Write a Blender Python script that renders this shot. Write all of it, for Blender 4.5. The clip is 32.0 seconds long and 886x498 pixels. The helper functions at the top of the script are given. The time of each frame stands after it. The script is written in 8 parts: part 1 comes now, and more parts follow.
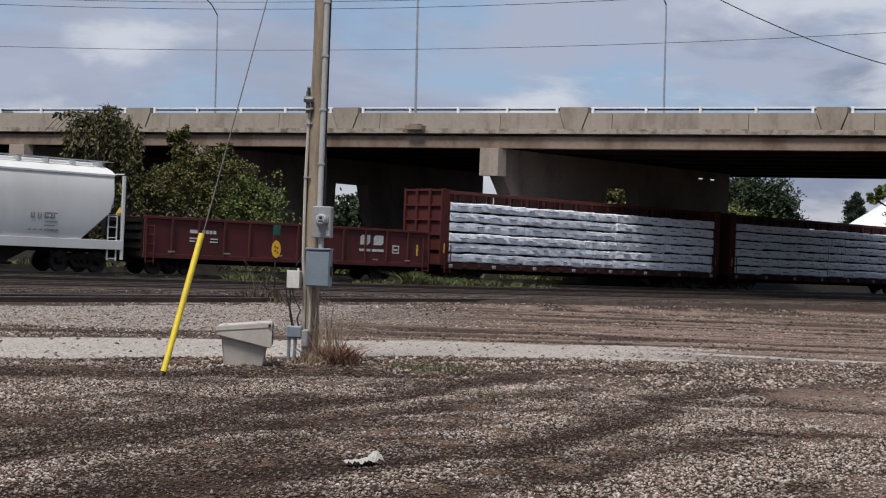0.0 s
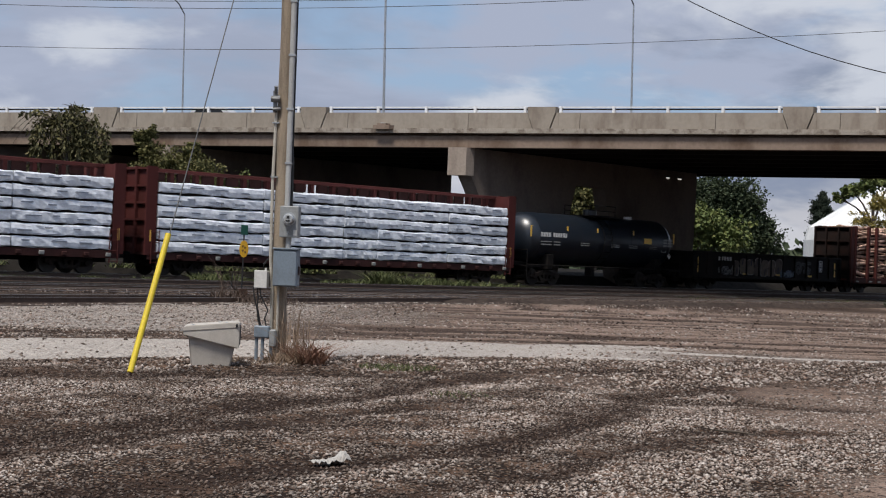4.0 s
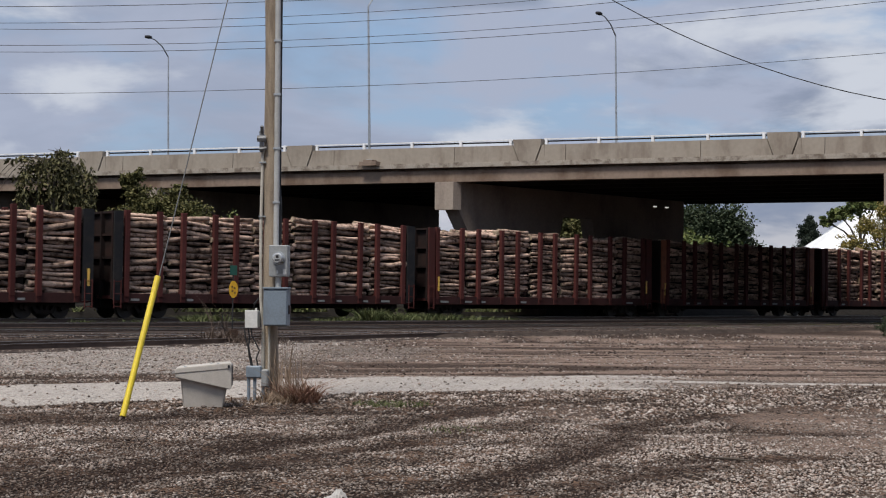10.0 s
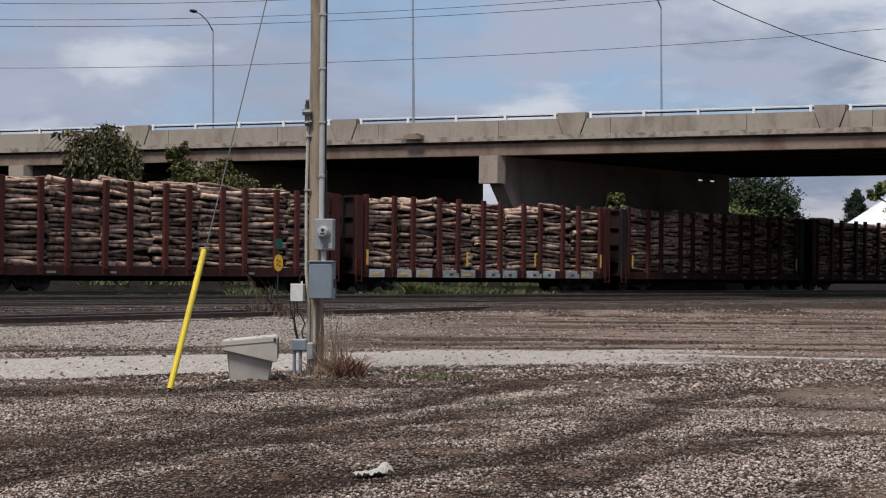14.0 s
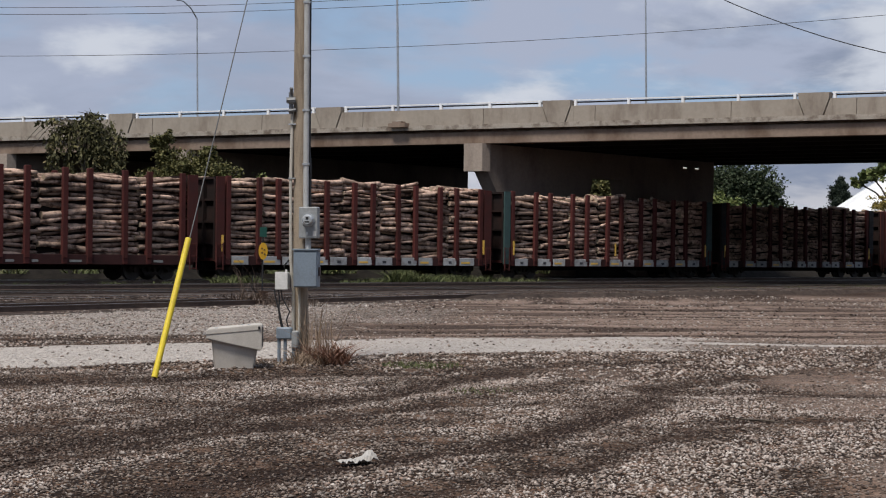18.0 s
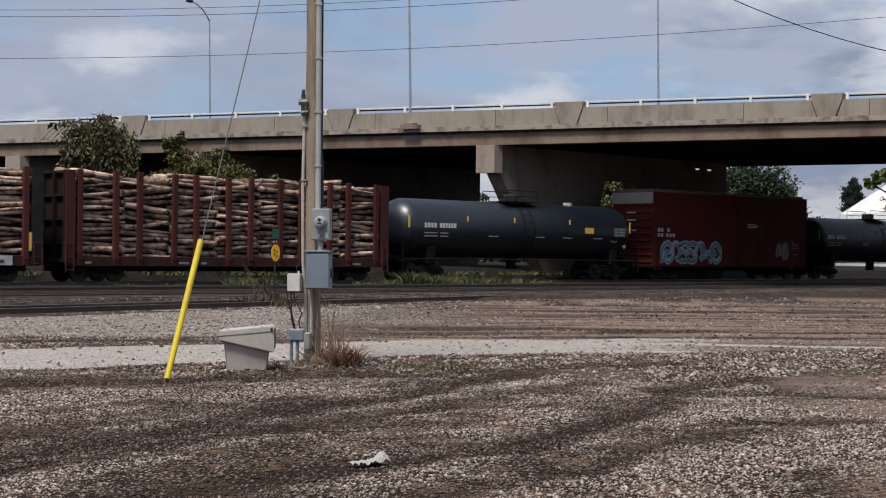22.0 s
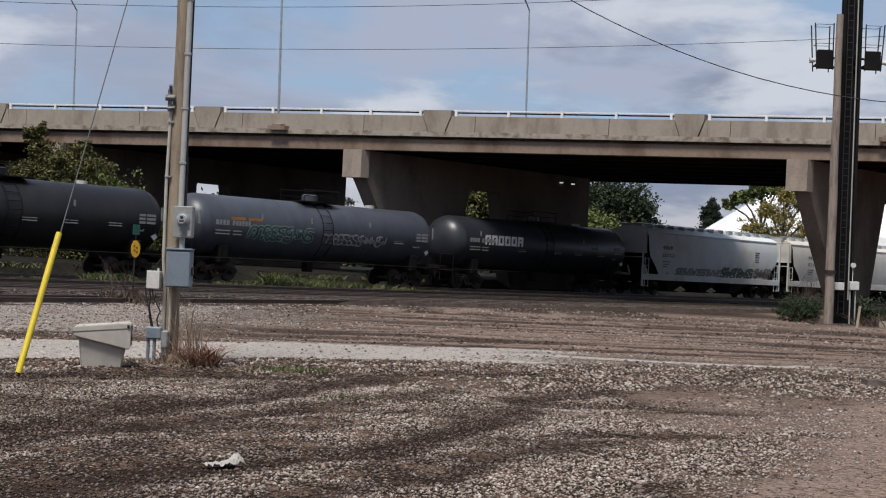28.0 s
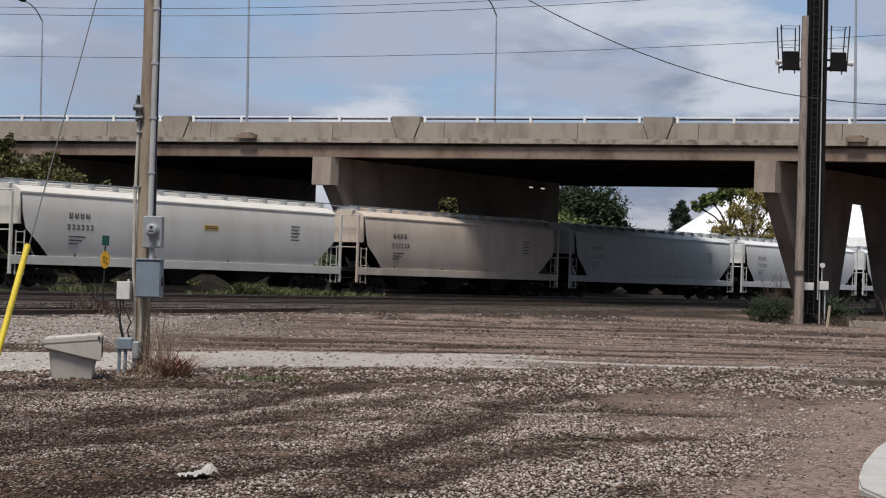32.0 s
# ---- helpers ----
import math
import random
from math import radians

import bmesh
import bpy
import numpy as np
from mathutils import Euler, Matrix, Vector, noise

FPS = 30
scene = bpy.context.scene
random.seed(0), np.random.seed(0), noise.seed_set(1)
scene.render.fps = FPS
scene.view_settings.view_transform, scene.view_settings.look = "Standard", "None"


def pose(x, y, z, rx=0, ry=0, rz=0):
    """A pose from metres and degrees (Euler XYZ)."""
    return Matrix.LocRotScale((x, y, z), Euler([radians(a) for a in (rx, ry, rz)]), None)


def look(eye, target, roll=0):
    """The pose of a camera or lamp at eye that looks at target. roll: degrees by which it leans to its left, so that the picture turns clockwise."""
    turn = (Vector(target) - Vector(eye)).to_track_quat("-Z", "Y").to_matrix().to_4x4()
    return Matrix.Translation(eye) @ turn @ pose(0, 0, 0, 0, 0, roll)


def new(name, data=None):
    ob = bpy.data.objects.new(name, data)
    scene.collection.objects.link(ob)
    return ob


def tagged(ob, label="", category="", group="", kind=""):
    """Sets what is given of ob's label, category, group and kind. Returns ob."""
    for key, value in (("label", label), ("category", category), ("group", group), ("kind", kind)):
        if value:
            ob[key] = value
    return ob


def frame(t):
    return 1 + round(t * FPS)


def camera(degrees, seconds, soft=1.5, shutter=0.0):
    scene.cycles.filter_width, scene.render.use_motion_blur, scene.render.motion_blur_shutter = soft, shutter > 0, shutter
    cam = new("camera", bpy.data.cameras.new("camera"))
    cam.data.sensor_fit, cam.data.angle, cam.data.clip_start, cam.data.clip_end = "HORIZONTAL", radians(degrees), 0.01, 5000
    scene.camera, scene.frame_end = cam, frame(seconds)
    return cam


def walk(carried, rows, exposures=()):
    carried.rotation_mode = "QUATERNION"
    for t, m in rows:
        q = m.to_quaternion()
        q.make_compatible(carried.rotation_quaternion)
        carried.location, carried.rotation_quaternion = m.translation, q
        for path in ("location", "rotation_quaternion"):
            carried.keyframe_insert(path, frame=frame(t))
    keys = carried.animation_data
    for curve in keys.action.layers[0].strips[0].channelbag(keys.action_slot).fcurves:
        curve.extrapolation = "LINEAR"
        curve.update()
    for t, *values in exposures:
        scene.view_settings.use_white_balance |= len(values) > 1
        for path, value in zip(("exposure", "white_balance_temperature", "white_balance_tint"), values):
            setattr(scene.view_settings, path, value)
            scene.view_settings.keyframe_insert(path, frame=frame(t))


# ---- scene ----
import itertools

EYE = 1.62
cam = camera(32.4, 32.0, 1.1, 0.1)
# seconds, heading, tilt, roll in degrees, sideways sway in metres
PATH = [
    (0, -6.198, 0.285, 2.436, -0.034), (0.5, -6.139, 0.133, 2.344, -0.020), (1, -6.100, 0.075, 2.376, -0.022), (1.5, -5.852, 0.106, 2.289, -0.009),
    (2, -5.553, 0.065, 2.323, -0.020), (2.5, -5.389, 0.017, 2.483, -0.031), (3, -5.097, 0.002, 2.496, -0.031), (3.5, -5.024, 0.077, 2.434, -0.025),
    (5.5, -4.826, 1.061, 1.724, -0.022), (6, -4.584, 0.978, 1.535, -0.024), (6.5, -4.429, 0.976, 1.347, -0.030), (7, -4.217, 1.152, 1.117, -0.034),
    (7.5, -4.079, 1.365, 1.020, -0.037), (8, -4.104, 1.571, 1.057, -0.031), (8.5, -4.029, 1.685, 0.975, -0.035), (9, -3.951, 1.733, 0.889, -0.028),
    (9.5, -4.087, 1.695, 0.776, -0.024), (10, -4.632, 1.630, 0.730, -0.033), (10.5, -4.915, 1.460, 0.715, -0.034), (11, -5.185, 1.247, 0.661, -0.028),
    (11.5, -5.466, 1.074, 0.599, -0.038), (12, -5.838, 0.917, 0.578, -0.042), (12.5, -6.148, 0.778, 0.655, -0.046), (13, -6.333, 0.659, 0.755, -0.049),
    (13.5, -6.334, 0.637, 0.731, -0.049), (14, -6.265, 0.619, 0.804, -0.050), (14.5, -6.139, 0.583, 0.794, -0.040), (15, -5.943, 0.512, 0.800, -0.040),
    (15.5, -5.801, 0.382, 0.793, -0.043), (17.5, -5.572, 0.089, 0.689, -0.042), (18, -5.699, 0.175, 0.702, -0.043), (18.5, -5.734, 0.224, 0.682, -0.043),
    (19, -5.753, 0.168, 0.636, -0.036), (19.5, -5.771, 0.109, 0.639, -0.031), (20, -5.787, 0.078, 0.591, -0.035), (20.5, -5.941, 0.162, 0.611, -0.038),
    (21, -6.097, 0.230, 0.665, -0.040), (21.5, -6.191, 0.260, 0.672, -0.041), (22, -6.159, 0.229, 0.670, -0.041), (22.5, -6.109, 0.242, 0.731, -0.037),
    (23, -6.118, 0.321, 0.758, -0.035), (23.5, -6.548, 0.371, 0.725, -0.032), (24, -7.009, 0.281, 0.715, -0.030), (24.5, -7.403, 0.142, 0.884, -0.038),
    (26.5, -5.033, 0.327, 1.391, -0.058), (27, -2.628, 0.332, 2.194, -0.044), (27.5, -1.465, 0.464, 2.611, -0.035), (28, -1.034, 0.592, 2.890, -0.045),
    (28.5, -0.739, 0.691, 3.121, -0.042), (29, -0.334, 0.893, 3.185, -0.044), (29.5, -0.070, 1.087, 3.066, -0.040), (30, 0.098, 1.235, 2.938, -0.045),
    (30.5, 0.068, 1.280, 2.643, -0.043), (31, -0.009, 1.259, 2.421, -0.046), (31.5, -0.048, 1.092, 2.235, -0.039), (32, 0.052, 0.865, 2.019, -0.045),
]


def aim(heading, tilt, roll, sway):
    h, p = radians(heading), radians(tilt)
    eye = Vector((sway, 0, EYE))
    way = Vector((math.sin(h) * math.cos(p), math.cos(h) * math.cos(p), math.sin(p)))
    return look(eye, eye + way * 50, roll)


walk(cam, [(t, aim(h, p, r, s)) for t, h, p, r, s in PATH])

# ---- light ----
SUN_UP, SUN_TURN = 62.0, 204.0   # elevation and compass turn of the veiled sun, behind the camera
world = bpy.data.worlds.new("sky")
scene.world = world
world.use_nodes = True


def sky_nodes():
    nt = world.node_tree
    nt.nodes.clear()
    N, Lk = nt.nodes.new, nt.links.new
    out, bg = N("ShaderNodeOutputWorld"), N("ShaderNodeBackground")
    sky = N("ShaderNodeTexSky")
    sky.sky_type, sky.sun_disc = "NISHITA", False
    sky.sun_elevation, sky.sun_rotation = radians(SUN_UP), radians(SUN_TURN)
    sky.air_density, sky.dust_density = 1.0, 2.0
    co = N("ShaderNodeTexCoord")
    def cloud(scale, detail, rough, off, lo, hi):
        m = N("ShaderNodeMapping"); m.inputs["Location"].default_value = off
        m.inputs["Scale"].default_value = (scale, scale, scale * 3.0)
        Lk(co.outputs["Generated"], m.inputs[0])
        n = N("ShaderNodeTexNoise"); n.inputs["Scale"].default_value = 1.0
        n.inputs["Detail"].default_value, n.inputs["Roughness"].default_value = detail, rough
        n.inputs["Distortion"].default_value = 0.25
        Lk(m.outputs[0], n.inputs["Vector"])
        r = N("ShaderNodeMapRange"); r.interpolation_type = "SMOOTHSTEP"
        r.inputs[1].default_value, r.inputs[2].default_value = lo, hi
        Lk(n.outputs[0], r.inputs[0])
        return r
    def mix(a, b, f):
        m = N("ShaderNodeMix"); m.data_type = "RGBA"
        for s, v in ((6, a), (7, b)):
            if isinstance(v, tuple): m.inputs[s].default_value = (*v, 1)
            else: Lk(v, m.inputs[s])
        Lk(f, m.inputs[0])
        return m.outputs[2]
    # broad lavender-grey banks over blue, darker bellies, a few bright rims; flattened as seen towards the horizon
    cover = cloud(5.2, 7, 0.54, (3.1, 1.7, 0.3), 0.40, 0.57)
    bellies = cloud(4.6, 7, 0.56, (7.7, 2.3, 1.1), 0.44, 0.60)
    rims = cloud(5.5, 7, 0.56, (2.4, 5.2, 2.0), 0.52, 0.68)
    blue = N("ShaderNodeMix"); blue.data_type = "RGBA"; blue.inputs[0].default_value = 0.6
    Lk(sky.outputs[0], blue.inputs[6]); blue.inputs[7].default_value = (3.1, 4.45, 6.7, 1)
    c = mix(blue.outputs[2], (3.75, 4.2, 5.4), cover.outputs[0])
    # the banks' dark bellies gather towards the east
    zz = N("ShaderNodeSeparateXYZ"); Lk(co.outputs["Generated"], zz.inputs[0])
    east = N("ShaderNodeMapRange"); east.interpolation_type = "SMOOTHSTEP"
    for i, v in ((1, -0.28), (2, 0.12), (3, 0.35), (4, 1.0)): east.inputs[i].default_value = v
    Lk(zz.outputs[0], east.inputs[0])
    bank = N("ShaderNodeMath"); bank.operation = "MULTIPLY"
    Lk(bellies.outputs[0], bank.inputs[0]); Lk(east.outputs[0], bank.inputs[1])
    c = mix(c, (2.45, 2.88, 3.9), bank.outputs[0])
    c = mix(c, (5.7, 6.05, 6.8), rims.outputs[0])
    # a paler, broken band of cloud low over the horizon
    low = N("ShaderNodeMapRange"); low.interpolation_type = "SMOOTHSTEP"
    for i, v in ((1, 0.075), (2, 0.03), (3, 0.0), (4, 0.85)): low.inputs[i].default_value = v
    Lk(zz.outputs[2], low.inputs[0])
    puffs = cloud(14.0, 5, 0.55, (1.4, 0.2, 4.0), 0.38, 0.60)
    band = N("ShaderNodeMath"); band.operation = "MULTIPLY"
    Lk(low.outputs[0], band.inputs[0]); Lk(puffs.outputs[0], band.inputs[1])
    c = mix(c, (5.5, 5.5, 5.9), band.outputs[0])
    Lk(c, bg.inputs[0])
    bg.inputs[1].default_value = 0.105
    Lk(bg.outputs[0], out.inputs[0])


sky_nodes()
sun = new("sun", bpy.data.lights.new("sun", "SUN"))
sun.data.energy, sun.data.angle, sun.data.color = 3.75, radians(14), (1.0, 0.945, 0.875)
_a, _e = radians(SUN_TURN), radians(SUN_UP)
sun.matrix_world = look((math.sin(_a) * math.cos(_e) * 60, math.cos(_a) * math.cos(_e) * 60, math.sin(_e) * 60), (0, 0, 0))
scene.view_settings.exposure = 0.0

# ---- materials ----
MATS = {}


def mat(name, col, rough=0.8, metal=0.0, stain=None, amount=0.5, scale=1.2, grain=40.0, bump=0.2, streak=0.0, spread=0.12, rand=0.0, coat=0.0, spec=0.5):
    """A worn surface: base colour, stains at one scale, grain at another, both in object space; streak stretches the stains downwards."""
    if name in MATS:
        return MATS[name]
    m = bpy.data.materials.new(name)
    m.use_nodes = True
    nt = m.node_tree
    N, Lk = nt.nodes.new, nt.links.new
    b = nt.nodes["Principled BSDF"]
    co = N("ShaderNodeTexCoord")
    mp = N("ShaderNodeMapping")
    mp.inputs["Scale"].default_value = (1, 1, 1 - 0.88 * streak)
    Lk(co.outputs["Object"], mp.inputs[0])
    n1 = N("ShaderNodeTexNoise")
    n1.inputs["Scale"].default_value, n1.inputs["Detail"].default_value, n1.inputs["Roughness"].default_value = scale, 6, 0.62
    n2 = N("ShaderNodeTexNoise")
    n2.inputs["Scale"].default_value, n2.inputs["Detail"].default_value = grain, 3
    Lk(mp.outputs[0], n1.inputs["Vector"]); Lk(co.outputs["Object"], n2.inputs["Vector"])
    if rand:
        info = N("ShaderNodeObjectInfo")
        off = N("ShaderNodeVectorMath"); off.operation = "ADD"
        sc = N("ShaderNodeMath"); sc.operation = "MULTIPLY"; sc.inputs[1].default_value = 57.0
        Lk(info.outputs["Random"], sc.inputs[0]); Lk(mp.outputs[0], off.inputs[0]); Lk(sc.outputs[0], off.inputs[1])
        Lk(off.outputs[0], n1.inputs["Vector"])
    r1 = N("ShaderNodeMapRange"); r1.interpolation_type = "SMOOTHSTEP"
    r1.inputs[1].default_value, r1.inputs[2].default_value = 0.42, 0.68
    r1.inputs[4].default_value = amount
    Lk(n1.outputs[0], r1.inputs[0])
    mx = N("ShaderNodeMix"); mx.data_type = "RGBA"
    mx.inputs[6].default_value = (*col, 1)
    mx.inputs[7].default_value = (*(stain or tuple(v * 0.5 for v in col)), 1)
    Lk(r1.outputs[0], mx.inputs[0])
    r2 = N("ShaderNodeMapRange")
    r2.inputs[1].default_value, r2.inputs[2].default_value = 0.25, 0.75
    r2.inputs[3].default_value, r2.inputs[4].default_value = 1 - spread, 1 + spread
    Lk(n2.outputs[0], r2.inputs[0])
    last = r2.outputs[0]
    if rand:
        r3 = N("ShaderNodeMapRange"); r3.inputs[3].default_value, r3.inputs[4].default_value = 1 - rand, 1 + rand
        Lk(info.outputs["Random"], r3.inputs[0])
        ml = N("ShaderNodeMath"); ml.operation = "MULTIPLY"
        Lk(r3.outputs[0], ml.inputs[0]); Lk(last, ml.inputs[1])
        last = ml.outputs[0]
    vm = N("ShaderNodeVectorMath"); vm.operation = "SCALE"
    Lk(mx.outputs[2], vm.inputs[0]); Lk(last, vm.inputs["Scale"])
    Lk(vm.outputs[0], b.inputs["Base Color"])
    rr = N("ShaderNodeMapRange")
    rr.inputs[3].default_value, rr.inputs[4].default_value = max(0.05, rough - 0.12), min(1, rough + 0.12)
    Lk(n1.outputs[0], rr.inputs[0]); Lk(rr.outputs[0], b.inputs["Roughness"])
    b.inputs["Metallic"].default_value = metal
    b.inputs["Specular IOR Level"].default_value = spec
    if coat: b.inputs["Coat Weight"].default_value = coat
    if bump:
        bp = N("ShaderNodeBump"); bp.inputs["Strength"].default_value, bp.inputs["Distance"].default_value = bump, 0.02
        Lk(n2.outputs[0], bp.inputs["Height"]); Lk(bp.outputs[0], b.inputs["Normal"])
    MATS[name] = m
    return m


# ---- mesh helpers ----
def part(name, bm, material, parent=None, label="", smooth=False):
    """Links a bmesh as one mesh object, under a thing or a part."""
    me = bpy.data.meshes.new(name)
    bm.normal_update()
    bm.to_mesh(me)
    bm.free()
    if smooth:
        me.shade_smooth()
        me.set_sharp_from_angle(angle=radians(38))
    for m in material if isinstance(material, (list, tuple)) else [material]:
        me.materials.append(m)
    ob = new(name, me)
    ob.parent = parent
    if label:
        ob["label"] = label
    return ob


def again(ob, parent, x=0, y=0, z=0, rx=0, ry=0, rz=0):
    """Another object on the same mesh, under the same or another parent."""
    o = new(ob.name.split(".")[0], ob.data)
    o.parent = parent
    o.matrix_basis = pose(x, y, z, rx, ry, rz)
    if "label" in ob:
        o["label"] = ob["label"]
    return o


def thing(name, label, category, m=None, group="", kind=""):
    ob = new(name)
    ob.empty_display_size = 0.2
    if m is not None:
        ob.matrix_basis = m
    return tagged(ob, label, category, group, kind)


def bx(bm, x0, x1, y0, y1, z0, z1, m=None, mi=0):
    vs = [bm.verts.new((m @ Vector(c)) if m is not None else c) for c in itertools.product((x0, x1), (y0, y1), (z0, z1))]
    for f in ((0, 1, 3, 2), (4, 6, 7, 5), (0, 4, 5, 1), (2, 3, 7, 6), (0, 2, 6, 4), (1, 5, 7, 3)):
        bm.faces.new([vs[i] for i in f]).material_index = mi
    return vs


def box(*a, bevel=0.0, m=None):
    bm = bmesh.new()
    bx(bm, *a, m=m)
    if bevel:
        bmesh.ops.bevel(bm, geom=bm.edges[:], offset=bevel, segments=1, affect="EDGES")
    return bm


def tube(bm, pts, r, seg=8, caps=True, mi=0):
    """A round bar along points; r: one radius or one a point."""
    pts = [Vector(p) for p in pts]
    rs = r if isinstance(r, (list, tuple)) else [r] * len(pts)
    rings = []
    for i, p in enumerate(pts):
        d = (pts[min(i + 1, len(pts) - 1)] - pts[max(i - 1, 0)]).normalized()
        a = d.orthogonal() if abs(d.z) > 0.9 else d.cross(Vector((0, 0, 1)))
        a.normalize()
        b = d.cross(a)
        rings.append([bm.verts.new(p + (a * math.cos(k * math.tau / seg) + b * math.sin(k * math.tau / seg)) * rs[i]) for k in range(seg)])
    for q, w in zip(rings, rings[1:]):
        for k in range(seg):
            bm.faces.new((q[k], q[(k + 1) % seg], w[(k + 1) % seg], w[k])).material_index = mi
    if caps:
        bm.faces.new(rings[0][::-1]).material_index = mi
        bm.faces.new(rings[-1]).material_index = mi
    return bm


def sweep(bm, section, x0, x1, axis="x", close=True, caps=True, mi=0):
    """A closed section of (a, b) points swept straight: axis x takes (y, z), axis y takes (x, z), axis z takes (x, y)."""
    def at(p, t):
        return {"x": (t, p[0], p[1]), "y": (p[0], t, p[1]), "z": (p[0], p[1], t)}[axis]
    a = [bm.verts.new(at(p, x0)) for p in section]
    b = [bm.verts.new(at(p, x1)) for p in section]
    n = len(section)
    for i in range(n if close else n - 1):
        bm.faces.new((a[i], a[(i + 1) % n], b[(i + 1) % n], b[i])).material_index = mi
    if caps and close:
        bm.faces.new(a[::-1]).material_index = mi
        bm.faces.new(b).material_index = mi
    return bm


def mesh_np(name, verts, faces, material, smooth=False):
    """A large mesh straight from arrays: verts n x 3, faces m x 3 or m x 4."""
    me = bpy.data.meshes.new(name)
    k = faces.shape[1]
    me.vertices.add(len(verts)); me.loops.add(faces.size); me.polygons.add(len(faces))
    me.vertices.foreach_set("co", np.ascontiguousarray(verts, dtype=np.float32).ravel())
    me.loops.foreach_set("vertex_index", np.ascontiguousarray(faces, dtype=np.int32).ravel())
    me.polygons.foreach_set("loop_start", np.arange(0, faces.size, k, dtype=np.int32))
    me.update(calc_edges=True)
    if smooth: me.shade_smooth()
    me.materials.append(material)
    return me


CONCRETE = mat("concrete", (0.335, 0.292, 0.242), 0.9, stain=(0.19, 0.152, 0.122), amount=0.7, scale=0.8, grain=5, bump=0.12, streak=0.8, spread=0.07, spec=0.15)
CONC_LIP = mat("stained_concrete_lip", (0.36, 0.318, 0.268), 0.92, stain=(0.13, 0.098, 0.076), amount=0.85, scale=1.9, grain=14, bump=0.3, spread=0.14, spec=0.1)
CONC_DIRTY = mat("concrete_weathered", (0.26, 0.198, 0.155), 0.92, stain=(0.12, 0.078, 0.054), amount=0.75, scale=0.45, grain=5, bump=0.12, streak=0.6, spread=0.12, spec=0.08)
# near-black concrete copy with the shade under the deck in its colour
CONC_SHADED = mat("concrete_sooty", (0.022, 0.019, 0.017), 0.95, stain=(0.011, 0.010, 0.009), amount=0.7, scale=0.4, grain=6, bump=0.2, streak=0.5, spread=0.12, spec=0.08)
STEEL = mat("galvanized_steel", (0.52, 0.54, 0.55), 0.45, 0.8, amount=0.35, scale=3, grain=60, bump=0.05)
BLACK = mat("black_steel", (0.018, 0.018, 0.02), 0.6, 0.2, stain=(0.05, 0.042, 0.036), amount=0.5, scale=2.5)
RUST = mat("rusty_steel", (0.10, 0.055, 0.035), 0.85, 0.2, stain=(0.045, 0.03, 0.024), amount=0.6, scale=5)

# ---- ground ----
def graded(lo, hi, step, far, grow=1.35):
    a = list(np.arange(lo, hi + step / 2, step))
    d = step
    while a[-1] < far:
        d *= grow
        a.append(a[-1] + d)
    d = step
    while a[0] > -far:
        d *= grow
        a.insert(0, a[0] - d)
    return np.array(a)


TRACK_AT, TRACK_DIR = np.array((-19.54, 67.0)), np.array((0.6515, 0.7587))
TRACK_SIDE = np.array((0.7587, -0.6515))     # towards the camera
TURN = math.degrees(math.atan2(TRACK_DIR[1], TRACK_DIR[0]))


def on_track(s, q=0.0, z=0.0):
    """World place s metres along the main track and q metres to its camera side."""
    p = TRACK_AT + TRACK_DIR * s + TRACK_SIDE * q
    return Vector((p[0], p[1], z))


SPEED, RAIL = 16.326, 0.30     # the train's speed, and the height of the main rails


def fbm(x, y, s, seed=0, octaves=3):
    """Value noise on a lattice, 0 to 1, for arrays."""
    out, amp, tot = 0, 1.0, 0.0
    for o in range(octaves):
        u, v = x / s * 2 ** o + 17.3 * seed, y / s * 2 ** o + 9.1 * seed
        iu, iv = np.floor(u), np.floor(v)
        fu, fv = u - iu, v - iv
        fu, fv = fu * fu * (3 - 2 * fu), fv * fv * (3 - 2 * fv)
        h = lambda a, b: np.modf(np.abs(np.sin(a * 127.1 + b * 311.7 + o * 74.7) * 43758.5453))[0]
        n = (h(iu, iv) * (1 - fu) + h(iu + 1, iv) * fu) * (1 - fv) + (h(iu, iv + 1) * (1 - fu) + h(iu + 1, iv + 1) * fu) * fv
        out, tot, amp = out + n * amp, tot + amp, amp * 0.5
    return out / tot


def sstep(a, b, v):
    t = np.clip((v - a) / (b - a), 0, 1)
    return t * t * (3 - 2 * t)


RUTS = (   # centre lines of the wheel ruts, their half widths and depths of colour
    (((-4.6, 11.6), (-3.9, 13.7), (-3.3, 15.7), (-2.4, 17.3), (-1.9, 19.3), (-1.0, 21.2)), 0.38, 1.0),
    (((-4.6, 10.6), (-3.8, 12.4), (-3.2, 13.8), (-2.6, 14.8), (-1.7, 16.2)), 0.31, 0.95),
    (((-3.8, 8.6), (-3.0, 10.1), (-2.4, 11.1), (-1.2, 12.6), (-0.3, 14.6), (0.8, 18.6), (1.9, 20.9)), 0.35, 1.0),
    (((-3.4, 9.0), (-2.5, 10.5), (-2.1, 11.1)), 0.28, 0.7),
    (((-5.6, 12.0), (-4.5, 14.6), (-3.4, 17.0)), 0.28, 0.55),
    (((-1.4, 9.4), (-0.5, 11.2), (0.5, 13.6), (1.3, 15.3), (2.5, 15.7)), 0.25, 0.75),
    (((-0.2, 16.4), (0.6, 18.0), (1.9, 18.7), (3.3, 18.6)), 0.30, 0.8),
    (((-2.6, 20.4), (-1.0, 22.2), (1.2, 23.4)), 0.31, 0.6),
)


